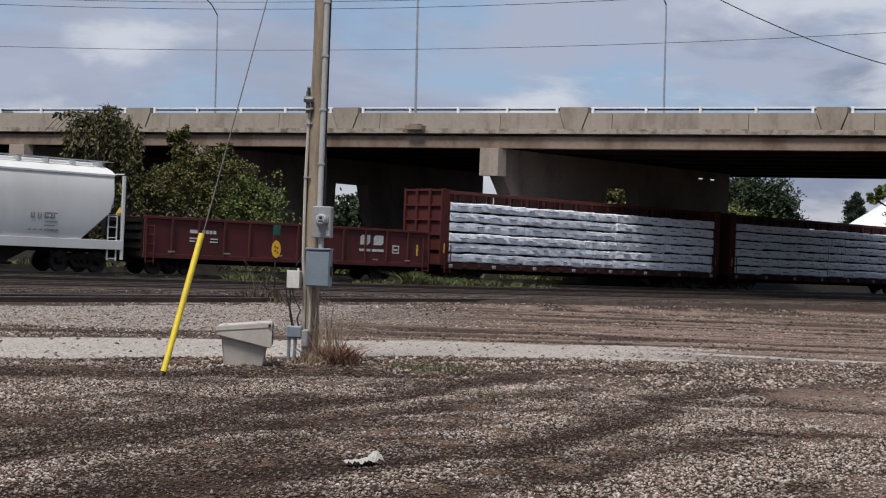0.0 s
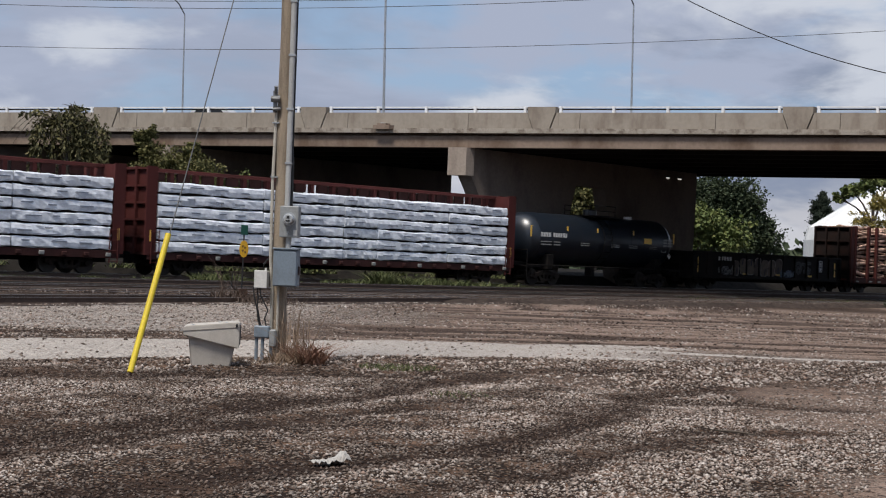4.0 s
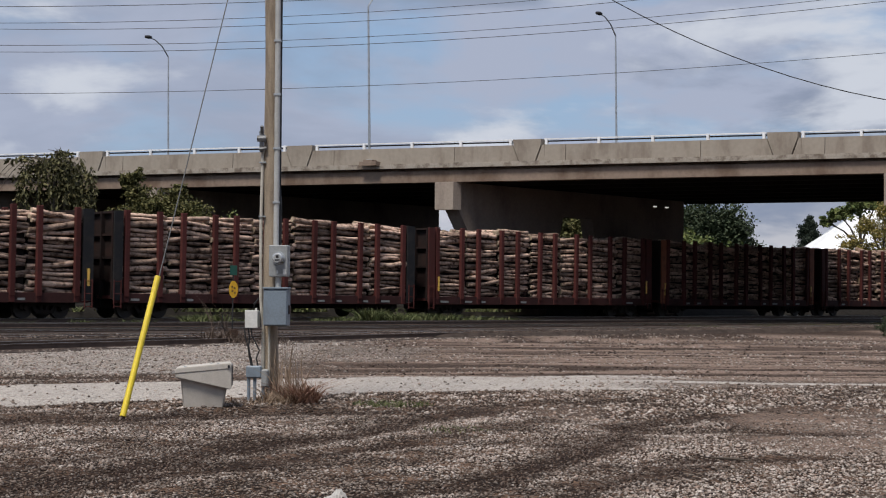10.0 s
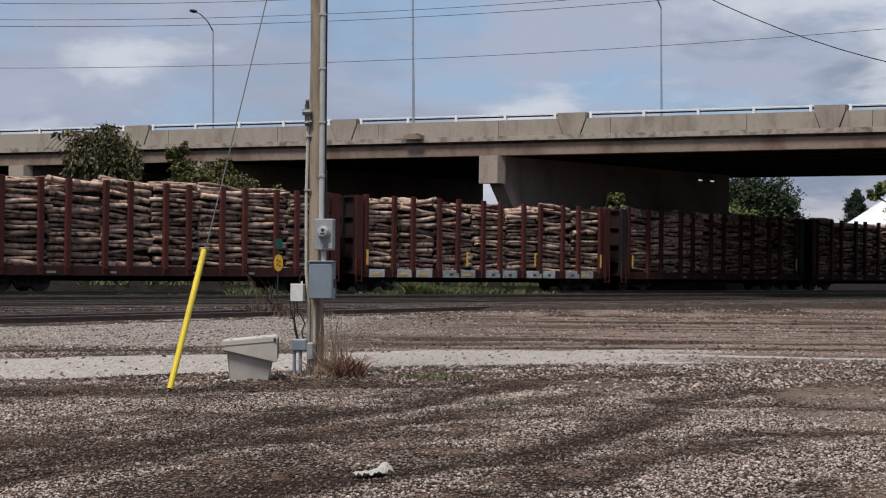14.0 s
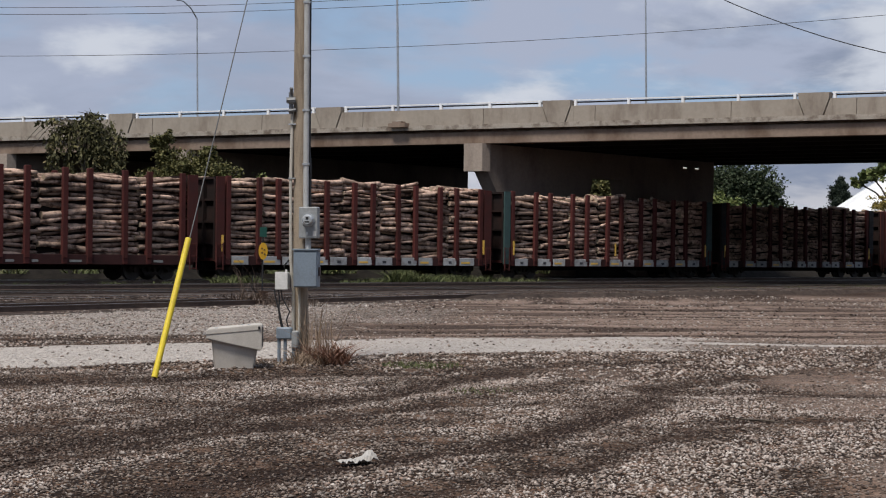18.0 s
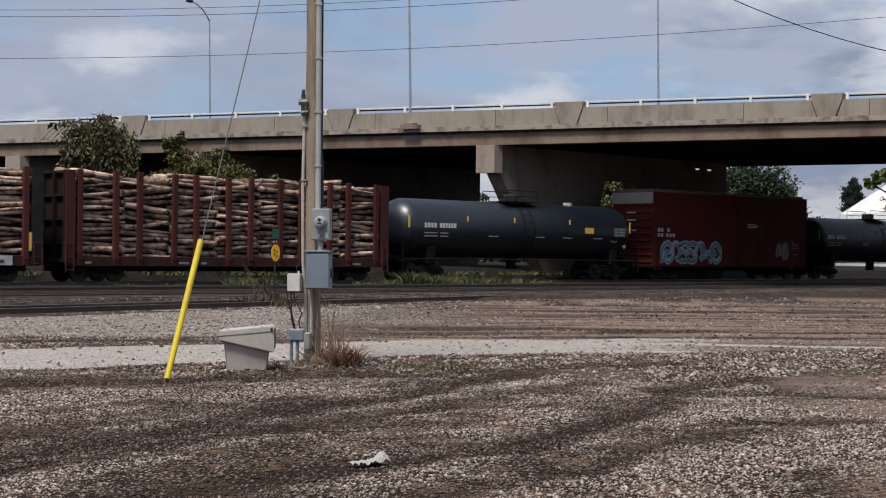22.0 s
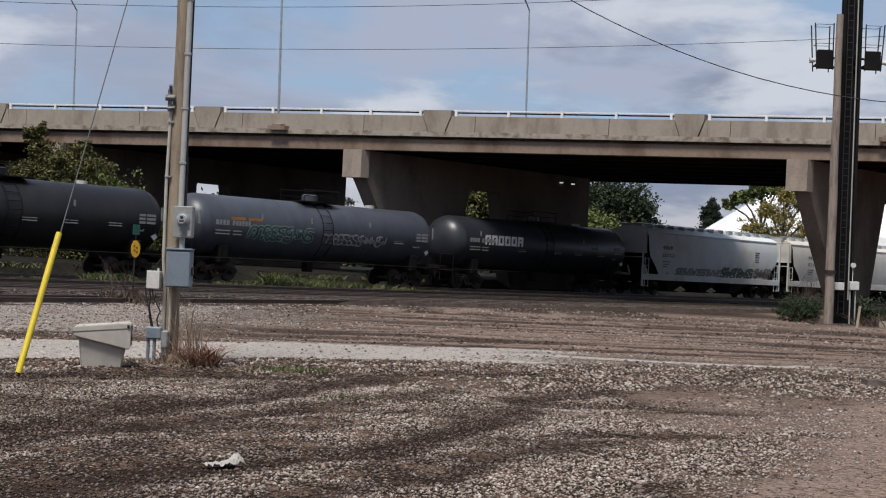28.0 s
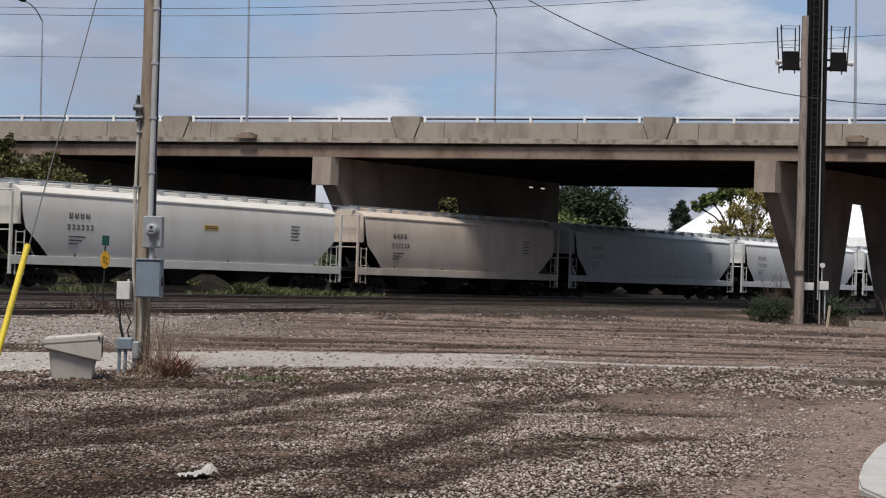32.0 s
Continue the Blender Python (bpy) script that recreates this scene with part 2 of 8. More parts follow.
def to_line(x, y, pts):
    """Distance to a broken line."""
    best = np.full_like(x, 1e9)
    for (ax, ay), (bx_, by) in zip(pts, pts[1:]):
        ux, uy = bx_ - ax, by - ay
        t = np.clip(((x - ax) * ux + (y - ay) * uy) / (ux * ux + uy * uy), 0, 1)
        best = np.minimum(best, np.hypot(x - ax - t * ux, y - ay - t * uy))
    return best


def ground_masks(x, y):
    """How white (crushed limestone), how dark (churned mud, and shade put in along the rails) and how bare (fine packed
    dirt) the yard is at each place.
    """
    q = (x - TRACK_AT[0]) * TRACK_SIDE[0] + (y - TRACK_AT[1]) * TRACK_SIDE[1]
    w1, w2, w3 = fbm(x, y, 2.2, 1), fbm(x, y, 0.7, 2), fbm(x, y, 7, 3)
    wob = (w1 - 0.5) * 1.0 + (w2 - 0.5) * 0.5
    # the pale lane: from the west, bending away and fading out eastwards
    top = np.interp(x, [-60, -9.9, -6.8, -4.0, 1.0, 4.2, 7.0, 12], [-10, 24.1, 26.9, 29.2, 31.6, 30.7, 30.3, 31.0])
    bot = np.interp(x, [-60, -8.0, -6.2, -3.3, 1.0, 4.2, 7.0, 12], [-14, 19.6, 21.3, 24.0, 26.0, 27.7, 28.9, 30.9])
    lane = sstep(0, 0.7, y + wob * 0.9 - bot) * sstep(0, 0.9, top + wob - y) * (1 - sstep(7.0, 11.5, x))
    lane *= 1 - 0.62 * sstep(-2.0, 3.0, x) * sstep(0.48, 0.58, fbm(x * 0.16, y * 1.5 - x * 0.12, 1.1, 9))
    # pale ballast in front of the rails in the west, thinning towards the pole
    pale = sstep(26.6, 28.6, y + wob * 1.4 - 0.25 * (x + 10)) * sstep(20.0, 21.2, q + wob * 0.5) * (1 - sstep(-8.5, -3.0, x + wob * 2)) * sstep(0.25, 0.5, w3 + 0.3)
    pale = np.maximum(pale, 0.75 * sstep(33.5, 36, y + wob) * sstep(48, 44, y) * sstep(-9.5, -7, x) * (1 - sstep(-4.5, -2.0, x + wob * 2)))
    pale = np.maximum(pale, 0.9 * np.exp(-((x - 9.6) / 3.6) ** 2 - ((y - 54.0) / 3.4) ** 2) * sstep(0.35, 0.55, w2 * 0.5 + w1 * 0.5))
    white = np.maximum(lane, pale * 0.55)
    # bare brown earth behind the lane
    bare = sstep(26, 30, y + wob * 2 - 0.15 * x) * sstep(-9, -4, x + wob * 2) * (1 - lane) * (1 - pale)
    bare = np.maximum(bare, sstep(0.0, 1.0, x - (1.9 + 0.33 * (y - 12.5)) + wob * 1.5) * (1 - sstep(20, 24, y + wob * 2)))
    soil = sstep(0.50, 0.64, fbm(x * 0.8, y * 0.45, 1.5, 37, 4)) * sstep(-3.0, 2.0, x) * sstep(24, 20, y) * sstep(7, 9, y)
    bare = np.maximum(bare, 0.62 * soil)
    # mud: wheel ruts that sweep across the foreground, a wet strip before the pole, a dark heap behind the lane
    ruts = np.zeros_like(x)
    patch = sstep(0.30, 0.55, fbm(x, y, 1.1, 5))
    for line, wd, k in RUTS:
        d = to_line(x + (w2 - 0.5) * 0.5 + (w1 - 0.5) * 0.5, y, line)
        ruts = np.maximum(ruts, k * np.exp(-(d / wd) ** 2) * (0.78 + 0.34 * patch))
    strip = np.exp(-((y + wob * 0.6 - np.interp(x, [-9, -7.2, -5.9, -4.8, -3.8, -2.2], [16.6, 17.8, 19.0, 19.1, 19.9, 20.8])) / 0.75) ** 2) * sstep(-1.6, -3.2, x + wob) * (0.5 + 0.5 * sstep(0.35, 0.6, w2))
    heap = np.exp(-((y + wob - (26.0 + 0.55 * (x + 10))) / 0.6) ** 2) * sstep(-7.0, -8.6, x)
    yy = y - 0.2 * x + 0.012 * (x - 3) ** 2 + (w1 - 0.5) * 0.5
    arcs = np.maximum(sstep(0.50, 0.56, fbm(x * 0.09, yy, 0.7, 12)), 0.8 * sstep(0.54, 0.62, fbm(x * 0.1, yy * 0.6, 1.0, 14))) * sstep(26.5, 29, y - 0.2 * x) * sstep(-8.5, -4.5, x + wob * 2) * (1 - lane) * (1 - pale)
    dark = np.clip(np.maximum(np.maximum(ruts, strip), np.maximum(heap * 0.9, arcs * 0.85)), 0, 1) * (1 - 0.85 * lane)
    # dark track bed; shade under train and bridge goes into the dark mask too
    bed_shade = sstep(20.5, 18.5, q + wob) * sstep(-45, -30, q)
    return white, np.maximum(dark, np.maximum(bed_shade * 0.5, 1.0 * sstep(11, 8, q + wob) * sstep(-160, -120, q))), bare * (1 - bed_shade), q


def ground_height(x, y, white, dark, q):
    """Low swells, sunk ruts, and a shallow bank at the rails."""
    near = np.exp(-((x / 60) ** 2 + ((y - 25) / 60) ** 2))
    return ((fbm(x, y, 3.0, 21) - 0.5) * 0.05 - dark * 0.035 + (fbm(x, y, 0.55, 22) - 0.5) * 0.03) * near - 0.10 * sstep(18.5, 17.0, q) * sstep(-40, -20, q)


def ground_material():
    m = bpy.data.materials.new("yard_gravel")
    m.use_nodes = True
    nt = m.node_tree
    N, Lk = nt.nodes.new, nt.links.new
    b = nt.nodes["Principled BSDF"]
    co = N("ShaderNodeTexCoord")
    at = [N("ShaderNodeAttribute") for _ in range(3)]
    for a, n in zip(at, ("white", "dark", "bare")):
        a.attribute_name = n
    def noise_(scale, detail=4, rough=0.6):
        n = N("ShaderNodeTexNoise")
        n.inputs["Scale"].default_value, n.inputs["Detail"].default_value, n.inputs["Roughness"].default_value = scale, detail, rough
        Lk(co.outputs["Object"], n.inputs["Vector"])
        return n.outputs[0]
    def ramp(src, lo, hi, a=0.0, c=1.0):
        r = N("ShaderNodeMapRange"); r.interpolation_type = "SMOOTHSTEP"
        for i, v in ((1, lo), (2, hi), (3, a), (4, c)): r.inputs[i].default_value = v
        Lk(src, r.inputs[0])
        return r.outputs[0]
    def mix(a, c, f, mode="MIX"):
        x = N("ShaderNodeMix"); x.data_type = "RGBA"; x.blend_type = mode
        for s, v in ((6, a), (7, c)):
            if isinstance(v, tuple): x.inputs[s].default_value = (*v, 1)
            else: Lk(v, x.inputs[s])
        if isinstance(f, float): x.inputs[0].default_value = f
        else: Lk(f, x.inputs[0])
        return x.outputs[2]
    v = N("ShaderNodeTexVoronoi"); v.inputs["Scale"].default_value = 22.0; v.inputs["Randomness"].default_value = 1.0
    Lk(co.outputs["Object"], v.inputs["Vector"])
    v2 = N("ShaderNodeTexVoronoi"); v2.inputs["Scale"].default_value = 9.0
    Lk(co.outputs["Object"], v2.inputs["Vector"])
    sp = N("ShaderNodeSeparateColor"); Lk(v.outputs["Color"], sp.inputs[0])
    gaps = ramp(v.outputs["Distance"], 0.24, 0.52)
    stone = mix((0.125, 0.089, 0.068), (0.62, 0.53, 0.45), ramp(sp.outputs[0], 0.2, 0.95))
    stone = mix(stone, (0.27, 0.165, 0.115), ramp(sp.outputs[1], 0.6, 0.9))
    stone = mix(stone, (0.018, 0.012, 0.009), gaps)
    dirt = mix((0.10, 0.064, 0.046), (0.33, 0.225, 0.168), noise_(3.2, 6))
    dirt = mix(dirt, stone, ramp(sp.outputs[2], 0.62, 0.75, 0.0, 0.75))
    fine = mix((0.215, 0.148, 0.115), (0.39, 0.292, 0.236), noise_(0.8, 5))
    fine = mix(fine, stone, ramp(sp.outputs[2], 0.80, 0.86, 0.0, 0.6))
    col = mix(stone, dirt, ramp(noise_(1.3, 6, 0.7), 0.48, 0.62, 0.05, 0.9))
    col = mix(col, (0.88, 0.82, 0.76), 1.0, "MULTIPLY")
    f_bare = N("ShaderNodeMath"); f_bare.operation = "MULTIPLY"; f_bare.inputs[1].default_value = 0.85
    Lk(at[2].outputs["Fac"], f_bare.inputs[0])
    col = mix(col, fine, f_bare.outputs[0])
    lime = mix((0.38, 0.335, 0.295), (0.60, 0.545, 0.49), ramp(noise_(30, 4, 0.7), 0.3, 0.7))
    lime = mix(lime, (0.24, 0.20, 0.175), ramp(sp.outputs[2], 0.8, 0.9, 0.0, 0.6))
    f_lime = N("ShaderNodeMath"); f_lime.operation = "ADD"
    Lk(at[0].outputs["Fac"], f_lime.inputs[0]); Lk(ramp(noise_(9, 4, 0.7), 0.3, 0.7, -0.22, 0.22), f_lime.inputs[1])
    col = mix(col, lime, ramp(f_lime.outputs[0], 0.25, 0.75, 0.0, 0.95))
    # mud colour, which also draws the shade put into the dark mask
    mud = mix((0.009, 0.0055, 0.004), (0.048, 0.029, 0.021), noise_(9, 5, 0.7))
    f_mud = N("ShaderNodeMath"); f_mud.operation = "MULTIPLY"
    Lk(at[1].outputs["Fac"], f_mud.inputs[0]); Lk(ramp(noise_(8, 5, 0.75), 0.32, 0.50, 0.55, 1.0), f_mud.inputs[1])
    col = mix(col, mud, f_mud.outputs[0])
    Lk(col, b.inputs["Base Color"])
    b.inputs["Roughness"].default_value = 0.93
    b.inputs["Specular IOR Level"].default_value = 0.1
    h = N("ShaderNodeMath"); h.operation = "ADD"
    Lk(ramp(v.outputs["Distance"], 0.0, 0.7, 1.0, 0.0), h.inputs[0]); Lk(ramp(v2.outputs["Distance"], 0.0, 0.6, 0.7, 0.0), h.inputs[1])
    bp = N("ShaderNodeBump"); bp.inputs["Strength"].default_value, bp.inputs["Distance"].default_value = 1.0, 0.04
    Lk(h.outputs[0], bp.inputs["Height"]); Lk(bp.outputs[0], b.inputs["Normal"])
    return m


GROUND = ground_material()


def build_ground():
    xs, ys = graded(-17, 17, 0.12, 2600), graded(8, 46, 0.12, 2600)
    X, Y = np.meshgrid(xs, ys)
    x, y = X.ravel(), Y.ravel()
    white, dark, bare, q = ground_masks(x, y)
    z = ground_height(x, y, white, dark, q)
    n, k = len(ys), len(xs)
    i = (np.arange(n - 1)[:, None] * k + np.arange(k - 1)[None]).ravel()
    me = mesh_np("ground", np.stack((x, y, z), 1), np.stack((i, i + 1, i + k + 1, i + k), 1), GROUND, True)
    for name, arr in (("white", white), ("dark", dark), ("bare", bare)):
        a = me.attributes.new(name, "FLOAT", "POINT")
        a.data.foreach_set("value", arr.astype(np.float32))
    return tagged(new("ground", me), "brown and grey gravel yard with muddy wheel ruts", "ground", kind="structure")


build_ground()

# ---- bridge ----
BR_AT, BR_DIR, BR_RISE = np.array((-16.13, 90.5)), np.array((0.9762, -0.2168)), 0.010
BR_W = 26.4      # width of the bridge along the rails


def on_bridge(u, w=0.0, z=0.0):
    p = BR_AT + BR_DIR * u + TRACK_DIR * w
    return Vector((p[0], p[1], z + BR_RISE * u))


def bridge_block(bm, u0, u1, w0, w1, z0, z1, mi=0):
    """A block that follows the bridge's skewed plan and gentle rise."""
    vs = [bm.verts.new(on_bridge(u, w, z)) for u, w, z in itertools.product((u0, u1), (w0, w1), (z0, z1))]
    for f in ((0, 1, 3, 2), (4, 6, 7, 5), (0, 4, 5, 1), (2, 3, 7, 6), (0, 2, 6, 4), (1, 5, 7, 3)):
        bm.faces.new([vs[i] for i in f]).material_index = mi


def bridge_profile(bm, u0, u1, pts):
    """A closed (w, z) section swept along the bridge."""
    a = [bm.verts.new(on_bridge(u0, w, z)) for w, z in pts]
    b = [bm.verts.new(on_bridge(u1, w, z)) for w, z in pts]
    n = len(pts)
    for i in range(n):
        bm.faces.new((a[i], a[(i + 1) % n], b[(i + 1) % n], b[i]))
    bm.faces.new(a[::-1]); bm.faces.new(b)


# one concrete in two tones: the piers' colour holds some under-deck shade
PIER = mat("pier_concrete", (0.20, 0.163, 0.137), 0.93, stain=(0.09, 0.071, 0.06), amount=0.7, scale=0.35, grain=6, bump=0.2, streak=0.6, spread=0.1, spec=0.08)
CAP_END = mat("washed_concrete", (0.34, 0.28, 0.23), 0.9, stain=(0.18, 0.14, 0.115), amount=0.6, scale=0.8, grain=8, bump=0.2, streak=0.7)
RAIL_PALE = mat("pale_aluminium", (0.86, 0.87, 0.88), 0.5, 0.0, amount=0.3, scale=3, grain=40, bump=0.03)
U0, U1 = -140.0, 160.0
PILASTER_SHIFT = {-1: 0.21, 0: 0.04, 1: -0.15, 2: -0.08}     # the bays are not quite alike
Z_PAR, Z_BOT, Z_SOF = 10.0, 8.83, 7.98


def build_bridge():
    br = thing("road_bridge", "weathered grey concrete road bridge over the rail yard", "bridge", kind="structure")
    bm = bmesh.new()
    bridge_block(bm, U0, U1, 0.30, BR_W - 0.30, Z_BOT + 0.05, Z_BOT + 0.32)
    part("deck_slab", bm, CONC_SHADED, br)
    girders = [0.45 + i * (BR_W - 1.5) / 7 for i in range(8)]
    for w in girders:
        bm = bmesh.new()
        if w < 1:       # the outer beam: a plain brown face under a deep shadow gap
            bridge_profile(bm, U0, U1, [(0.22, Z_SOF), (0.95, Z_SOF), (0.95, Z_BOT + 0.048), (0.62, Z_BOT + 0.048), (0.62, Z_BOT - 0.17), (0.22, Z_BOT - 0.19)])
        else:
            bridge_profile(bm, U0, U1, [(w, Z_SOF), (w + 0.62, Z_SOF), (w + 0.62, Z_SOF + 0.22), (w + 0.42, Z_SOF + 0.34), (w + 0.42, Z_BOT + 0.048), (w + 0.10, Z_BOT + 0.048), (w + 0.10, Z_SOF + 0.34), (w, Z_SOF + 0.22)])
        # the outer beam keeps plain weathered concrete, inner ones have shade painted in
        part("girder", bm, CONC_DIRTY if w < 1 else CONC_SHADED, br)
    # parapets: cast panels between slanted pilasters with open joints, near side and far side
    for side in (0, 1):
        w0, w1 = (0.0, 0.28) if side == 0 else (BR_W - 0.28, BR_W)
        bm = bmesh.new()
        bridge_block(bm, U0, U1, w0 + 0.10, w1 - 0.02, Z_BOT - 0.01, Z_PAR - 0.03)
        part("parapet_core", bm, CONC_SHADED, br)
        at = [k * 14.28 + PILASTER_SHIFT.get(k, 0.0) for k in range(-9, 12)]
        for u, u_next in zip(at, at[1:]):
            p = u_next - u
            cuts = [u + 1.0] + [u + 1.0 + (p - 2.0) * f for f in (0.10, 0.72)] + [u + p - 1.0]
            for a, b in zip(cuts, cuts[1:]):
                bm = bmesh.new()
                j = 0.02 if b < u + p - 1.2 else 0.0
                bridge_profile(bm, a + (0.02 if a > u + 1.2 else 0.0), b - j, [(w0, Z_BOT - 0.02), (w0 + 0.09, Z_BOT - 0.02), (w0 + 0.09, Z_PAR), (w0 + 0.03, Z_PAR)])
                part("parapet_panel", bm, CONCRETE, br)
            bm = bmesh.new()
            bridge_block(bm, u + 1.0, u + p - 1.0, w0 + 0.03, w1 + 0.02, Z_PAR - 0.028, Z_PAR + 0.004)
            part("parapet_cap", bm, CONCRETE, br)
            def plate(name, sh, wa, wb):
                bm = bmesh.new()
                va = [bm.verts.new(on_bridge(c, wa, z)) for c, z in sh]
                vb = [bm.verts.new(on_bridge(c, wb, z)) for c, z in sh]
                n = len(sh)
                for i in range(n):
                    bm.faces.new((va[i], va[(i + 1) % n], vb[(i + 1) % n], vb[i]))
                bm.faces.new(va[::-1]); bm.faces.new(vb)
                bmesh.ops.recalc_face_normals(bm, faces=bm.faces[:])
                part(name, bm, CONCRETE, br)
            lip = Z_BOT + 0.262
            plate("pilaster", [(u - 0.82, Z_PAR + 0.33), (u + 0.82, Z_PAR + 0.33), (u + 0.80, Z_PAR - 0.02), (u + 0.48, lip), (u - 0.48, lip), (u - 0.80, Z_PAR - 0.02)], w0 - 0.03, w1 + 0.05)
            for sg in (-1, 1):      # the panel wedges either side, with a dark slanting joint
                plate("parapet_wedge", [(u + sg * 1.0, lip), (u + sg * 1.0, Z_PAR), (u + sg * 0.87, Z_PAR), (u + sg * 0.55, lip)], w0, w0 + 0.09)
            bm = bmesh.new()
            bridge_block(bm, u, u + p, w0 - 0.045 if side == 0 else w1, w0 if side == 0 else w1 + 0.045, Z_BOT - 0.025, Z_BOT + 0.26)
            part("parapet_lip", bm, CONC_LIP, br)
            # handrail: a pale flat bar on short posts, with a near-black bar under it
            wr = (w0 + w1) / 2
            bm = bmesh.new()
            bridge_block(bm, u + 0.92, u + p - 0.92, wr - 0.05, wr + 0.05, Z_PAR + 0.285, Z_PAR + 0.355)
            part("handrail", bm, RAIL_PALE, br)
            bm = bmesh.new()
            bridge_block(bm, u + 0.92, u + p - 0.92, wr - 0.02, wr + 0.04, Z_PAR + 0.16, Z_PAR + 0.24)
            part("lower_rail", bm, CONC_SHADED, br)
            for i in range(5):
                up = u + 1.05 + (p - 2.1) * i / 4
                bm = bmesh.new()
                bridge_block(bm, up - 0.07, up + 0.07, wr - 0.08, wr + 0.05, Z_PAR + 0.006, Z_PAR + 0.37)
                part("rail_post", bm, RAIL_PALE, br)
    # piers: a cap beam on two wide tapering legs, in line with the rails
    for k, u in enumerate((-42.1, -22.9, -10.0, 9.2, 34.4, 59.6, 84.8)):
        bm = bmesh.new()
        low, gap, flare = (6.35, 0.0, 1.6) if u < 20 else (6.24, 1.1, 2.5)
        end = 22.6 + (9.2 - u) * 0.112      # the far ends step back along the skew
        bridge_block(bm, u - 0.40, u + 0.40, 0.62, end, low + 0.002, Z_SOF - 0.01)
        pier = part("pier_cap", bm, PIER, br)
        bm = bmesh.new()
        bridge_block(bm, u - 0.56, u + 0.56, -0.05, 0.62, low, Z_SOF - 0.01)
        part("cap_end", bm, CAP_END, pier, "paler end of the pier cap, without the painted-in shade")
        for w_out, w_in, sg in ((0.62, 10.0 + (9.2 - u) * 0.05 + gap, 1), (end, 12.8 + (9.2 - u) * 0.045 + gap, -1)):
            bm = bmesh.new()
            foot = w_in - sg * (1.6 if sg > 0 else flare)
            prof = [(w_out, low), (w_in, low), (foot, 0.2), (foot - sg * 0.05, -1.0), (w_out + (4.2 if sg > 0 else -0.2), -1.0), (w_out + (4.1 if sg > 0 else -0.2), 0.2)]
            va = [bm.verts.new(on_bridge(u - 0.40, w, z)) for w, z in prof]
            vb = [bm.verts.new(on_bridge(u + 0.40, w, z)) for w, z in prof]
            for i in range(6):
                bm.faces.new((va[i], va[(i + 1) % 6], vb[(i + 1) % 6], vb[i]))
            bm.faces.new(va[::-1]); bm.faces.new(vb)
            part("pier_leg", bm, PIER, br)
    return br


build_bridge()


def lamp_post(u, w, z0, height, arm, lean=-1.25):
    """A tapered steel lamp post with a bent arm and a small flat lantern; arm is the way it reaches along the bridge's width."""
    g = on_bridge(u, w, z0)
    th = thing("street_lamp", "slender grey steel street lamp on the bridge", "street lamp", Matrix.Translation(g) @ pose(0, 0, 0, 0, lean, 0), "bridge lamps")
    bm = bmesh.new()
    tube(bm, [(0, 0, 0), (0, 0, height)], [0.085, 0.055], 8)
    part("post", bm, STEEL, th, smooth=True)
    bm = bmesh.new()
    a = Vector((TRACK_DIR[0], TRACK_DIR[1], 0)) * arm
    tube(bm, [(0, 0, height), a * 0.28 + Vector((0, 0, height + 0.75)), a * 0.6 + Vector((0, 0, height + 1.2)), a * 0.9 + Vector((0, 0, height + 1.35))], [0.055, 0.05, 0.045, 0.04], 6)
    part("arm", bm, STEEL, th, smooth=True)
    bm = bmesh.new()
    e = a * 0.9 + Vector((0, 0, height + 1.36))
    tube(bm, [e - a.normalized() * 0.25, e, e + a.normalized() * 0.35], [0.09, 0.15, 0.10], 8)
    part("lantern", bm, BLACK, th)
    bm = bmesh.new()
    bx(bm, -0.16, 0.16, -0.16, 0.16, 0, 0.05)
    part("base_plate", bm, STEEL, th)


for u in (-64.6, -30.0, 4.58, 39.16, 73.7):
    lamp_post(u - 0.16, 0.12, Z_BOT + 0.52, 9.2, 2.0)
    bm = bmesh.new()
    bridge_block(bm, u - 0.42, u + 0.62, -0.38, 0.0, Z_BOT + 0.17, Z_BOT + 0.41)
    bridge_block(bm, u - 0.18, u + 0.38, -0.36, 0.0, Z_BOT + 0.41, Z_BOT + 0.515)
    tagged(part("lamp_bracket", bm, CONC_DIRTY), "concrete corbel under a bridge lamp", "bracket", kind="structure")
for u in (-68.0, -33.05, 2.6, 38.0, 73.5):
    lamp_post(u, BR_W - 0.15, Z_BOT + 0.9, 10.5, -2.0, -1.0)


# two slivers of bright sky under the deck, added as glowing plates
SLIVER_GLOW = mat("lit_lens", (0.8, 0.8, 0.78), 0.4, amount=0.1, bump=0)
SLIVER_GLOW.node_tree.nodes["Principled BSDF"].inputs["Emission Color"].default_value = (1, 0.97, 0.9, 1)
SLIVER_GLOW.node_tree.nodes["Principled BSDF"].inputs["Emission Strength"].default_value = 0.5
for w in (19.3, 20.6):
    lt = thing("wall_light", "small glowing plate standing in for a sliver of sky", "light", Matrix.Translation(on_bridge(9.6, w, 7.45)) @ pose(0, 0, 0, 0, 0, TURN), "pier lights")
    # black backing and glowing plate stand in for the sky
    part("housing", box(-0.2, 0.2, -0.10, 0.0, 0.05, 0.13, bevel=0.02), BLACK, lt)
    part("lens", box(-0.17, 0.17, -0.10, -0.02, -0.03, 0.05, bevel=0.02), SLIVER_GLOW, lt, "glowing plate")

# ---- rails ----
BALLAST = mat("ballast", (0.062, 0.047, 0.039), 0.95, stain=(0.025, 0.019, 0.016), amount=0.8, scale=2.0, grain=16, bump=0.9, spread=0.45, spec=0.08)
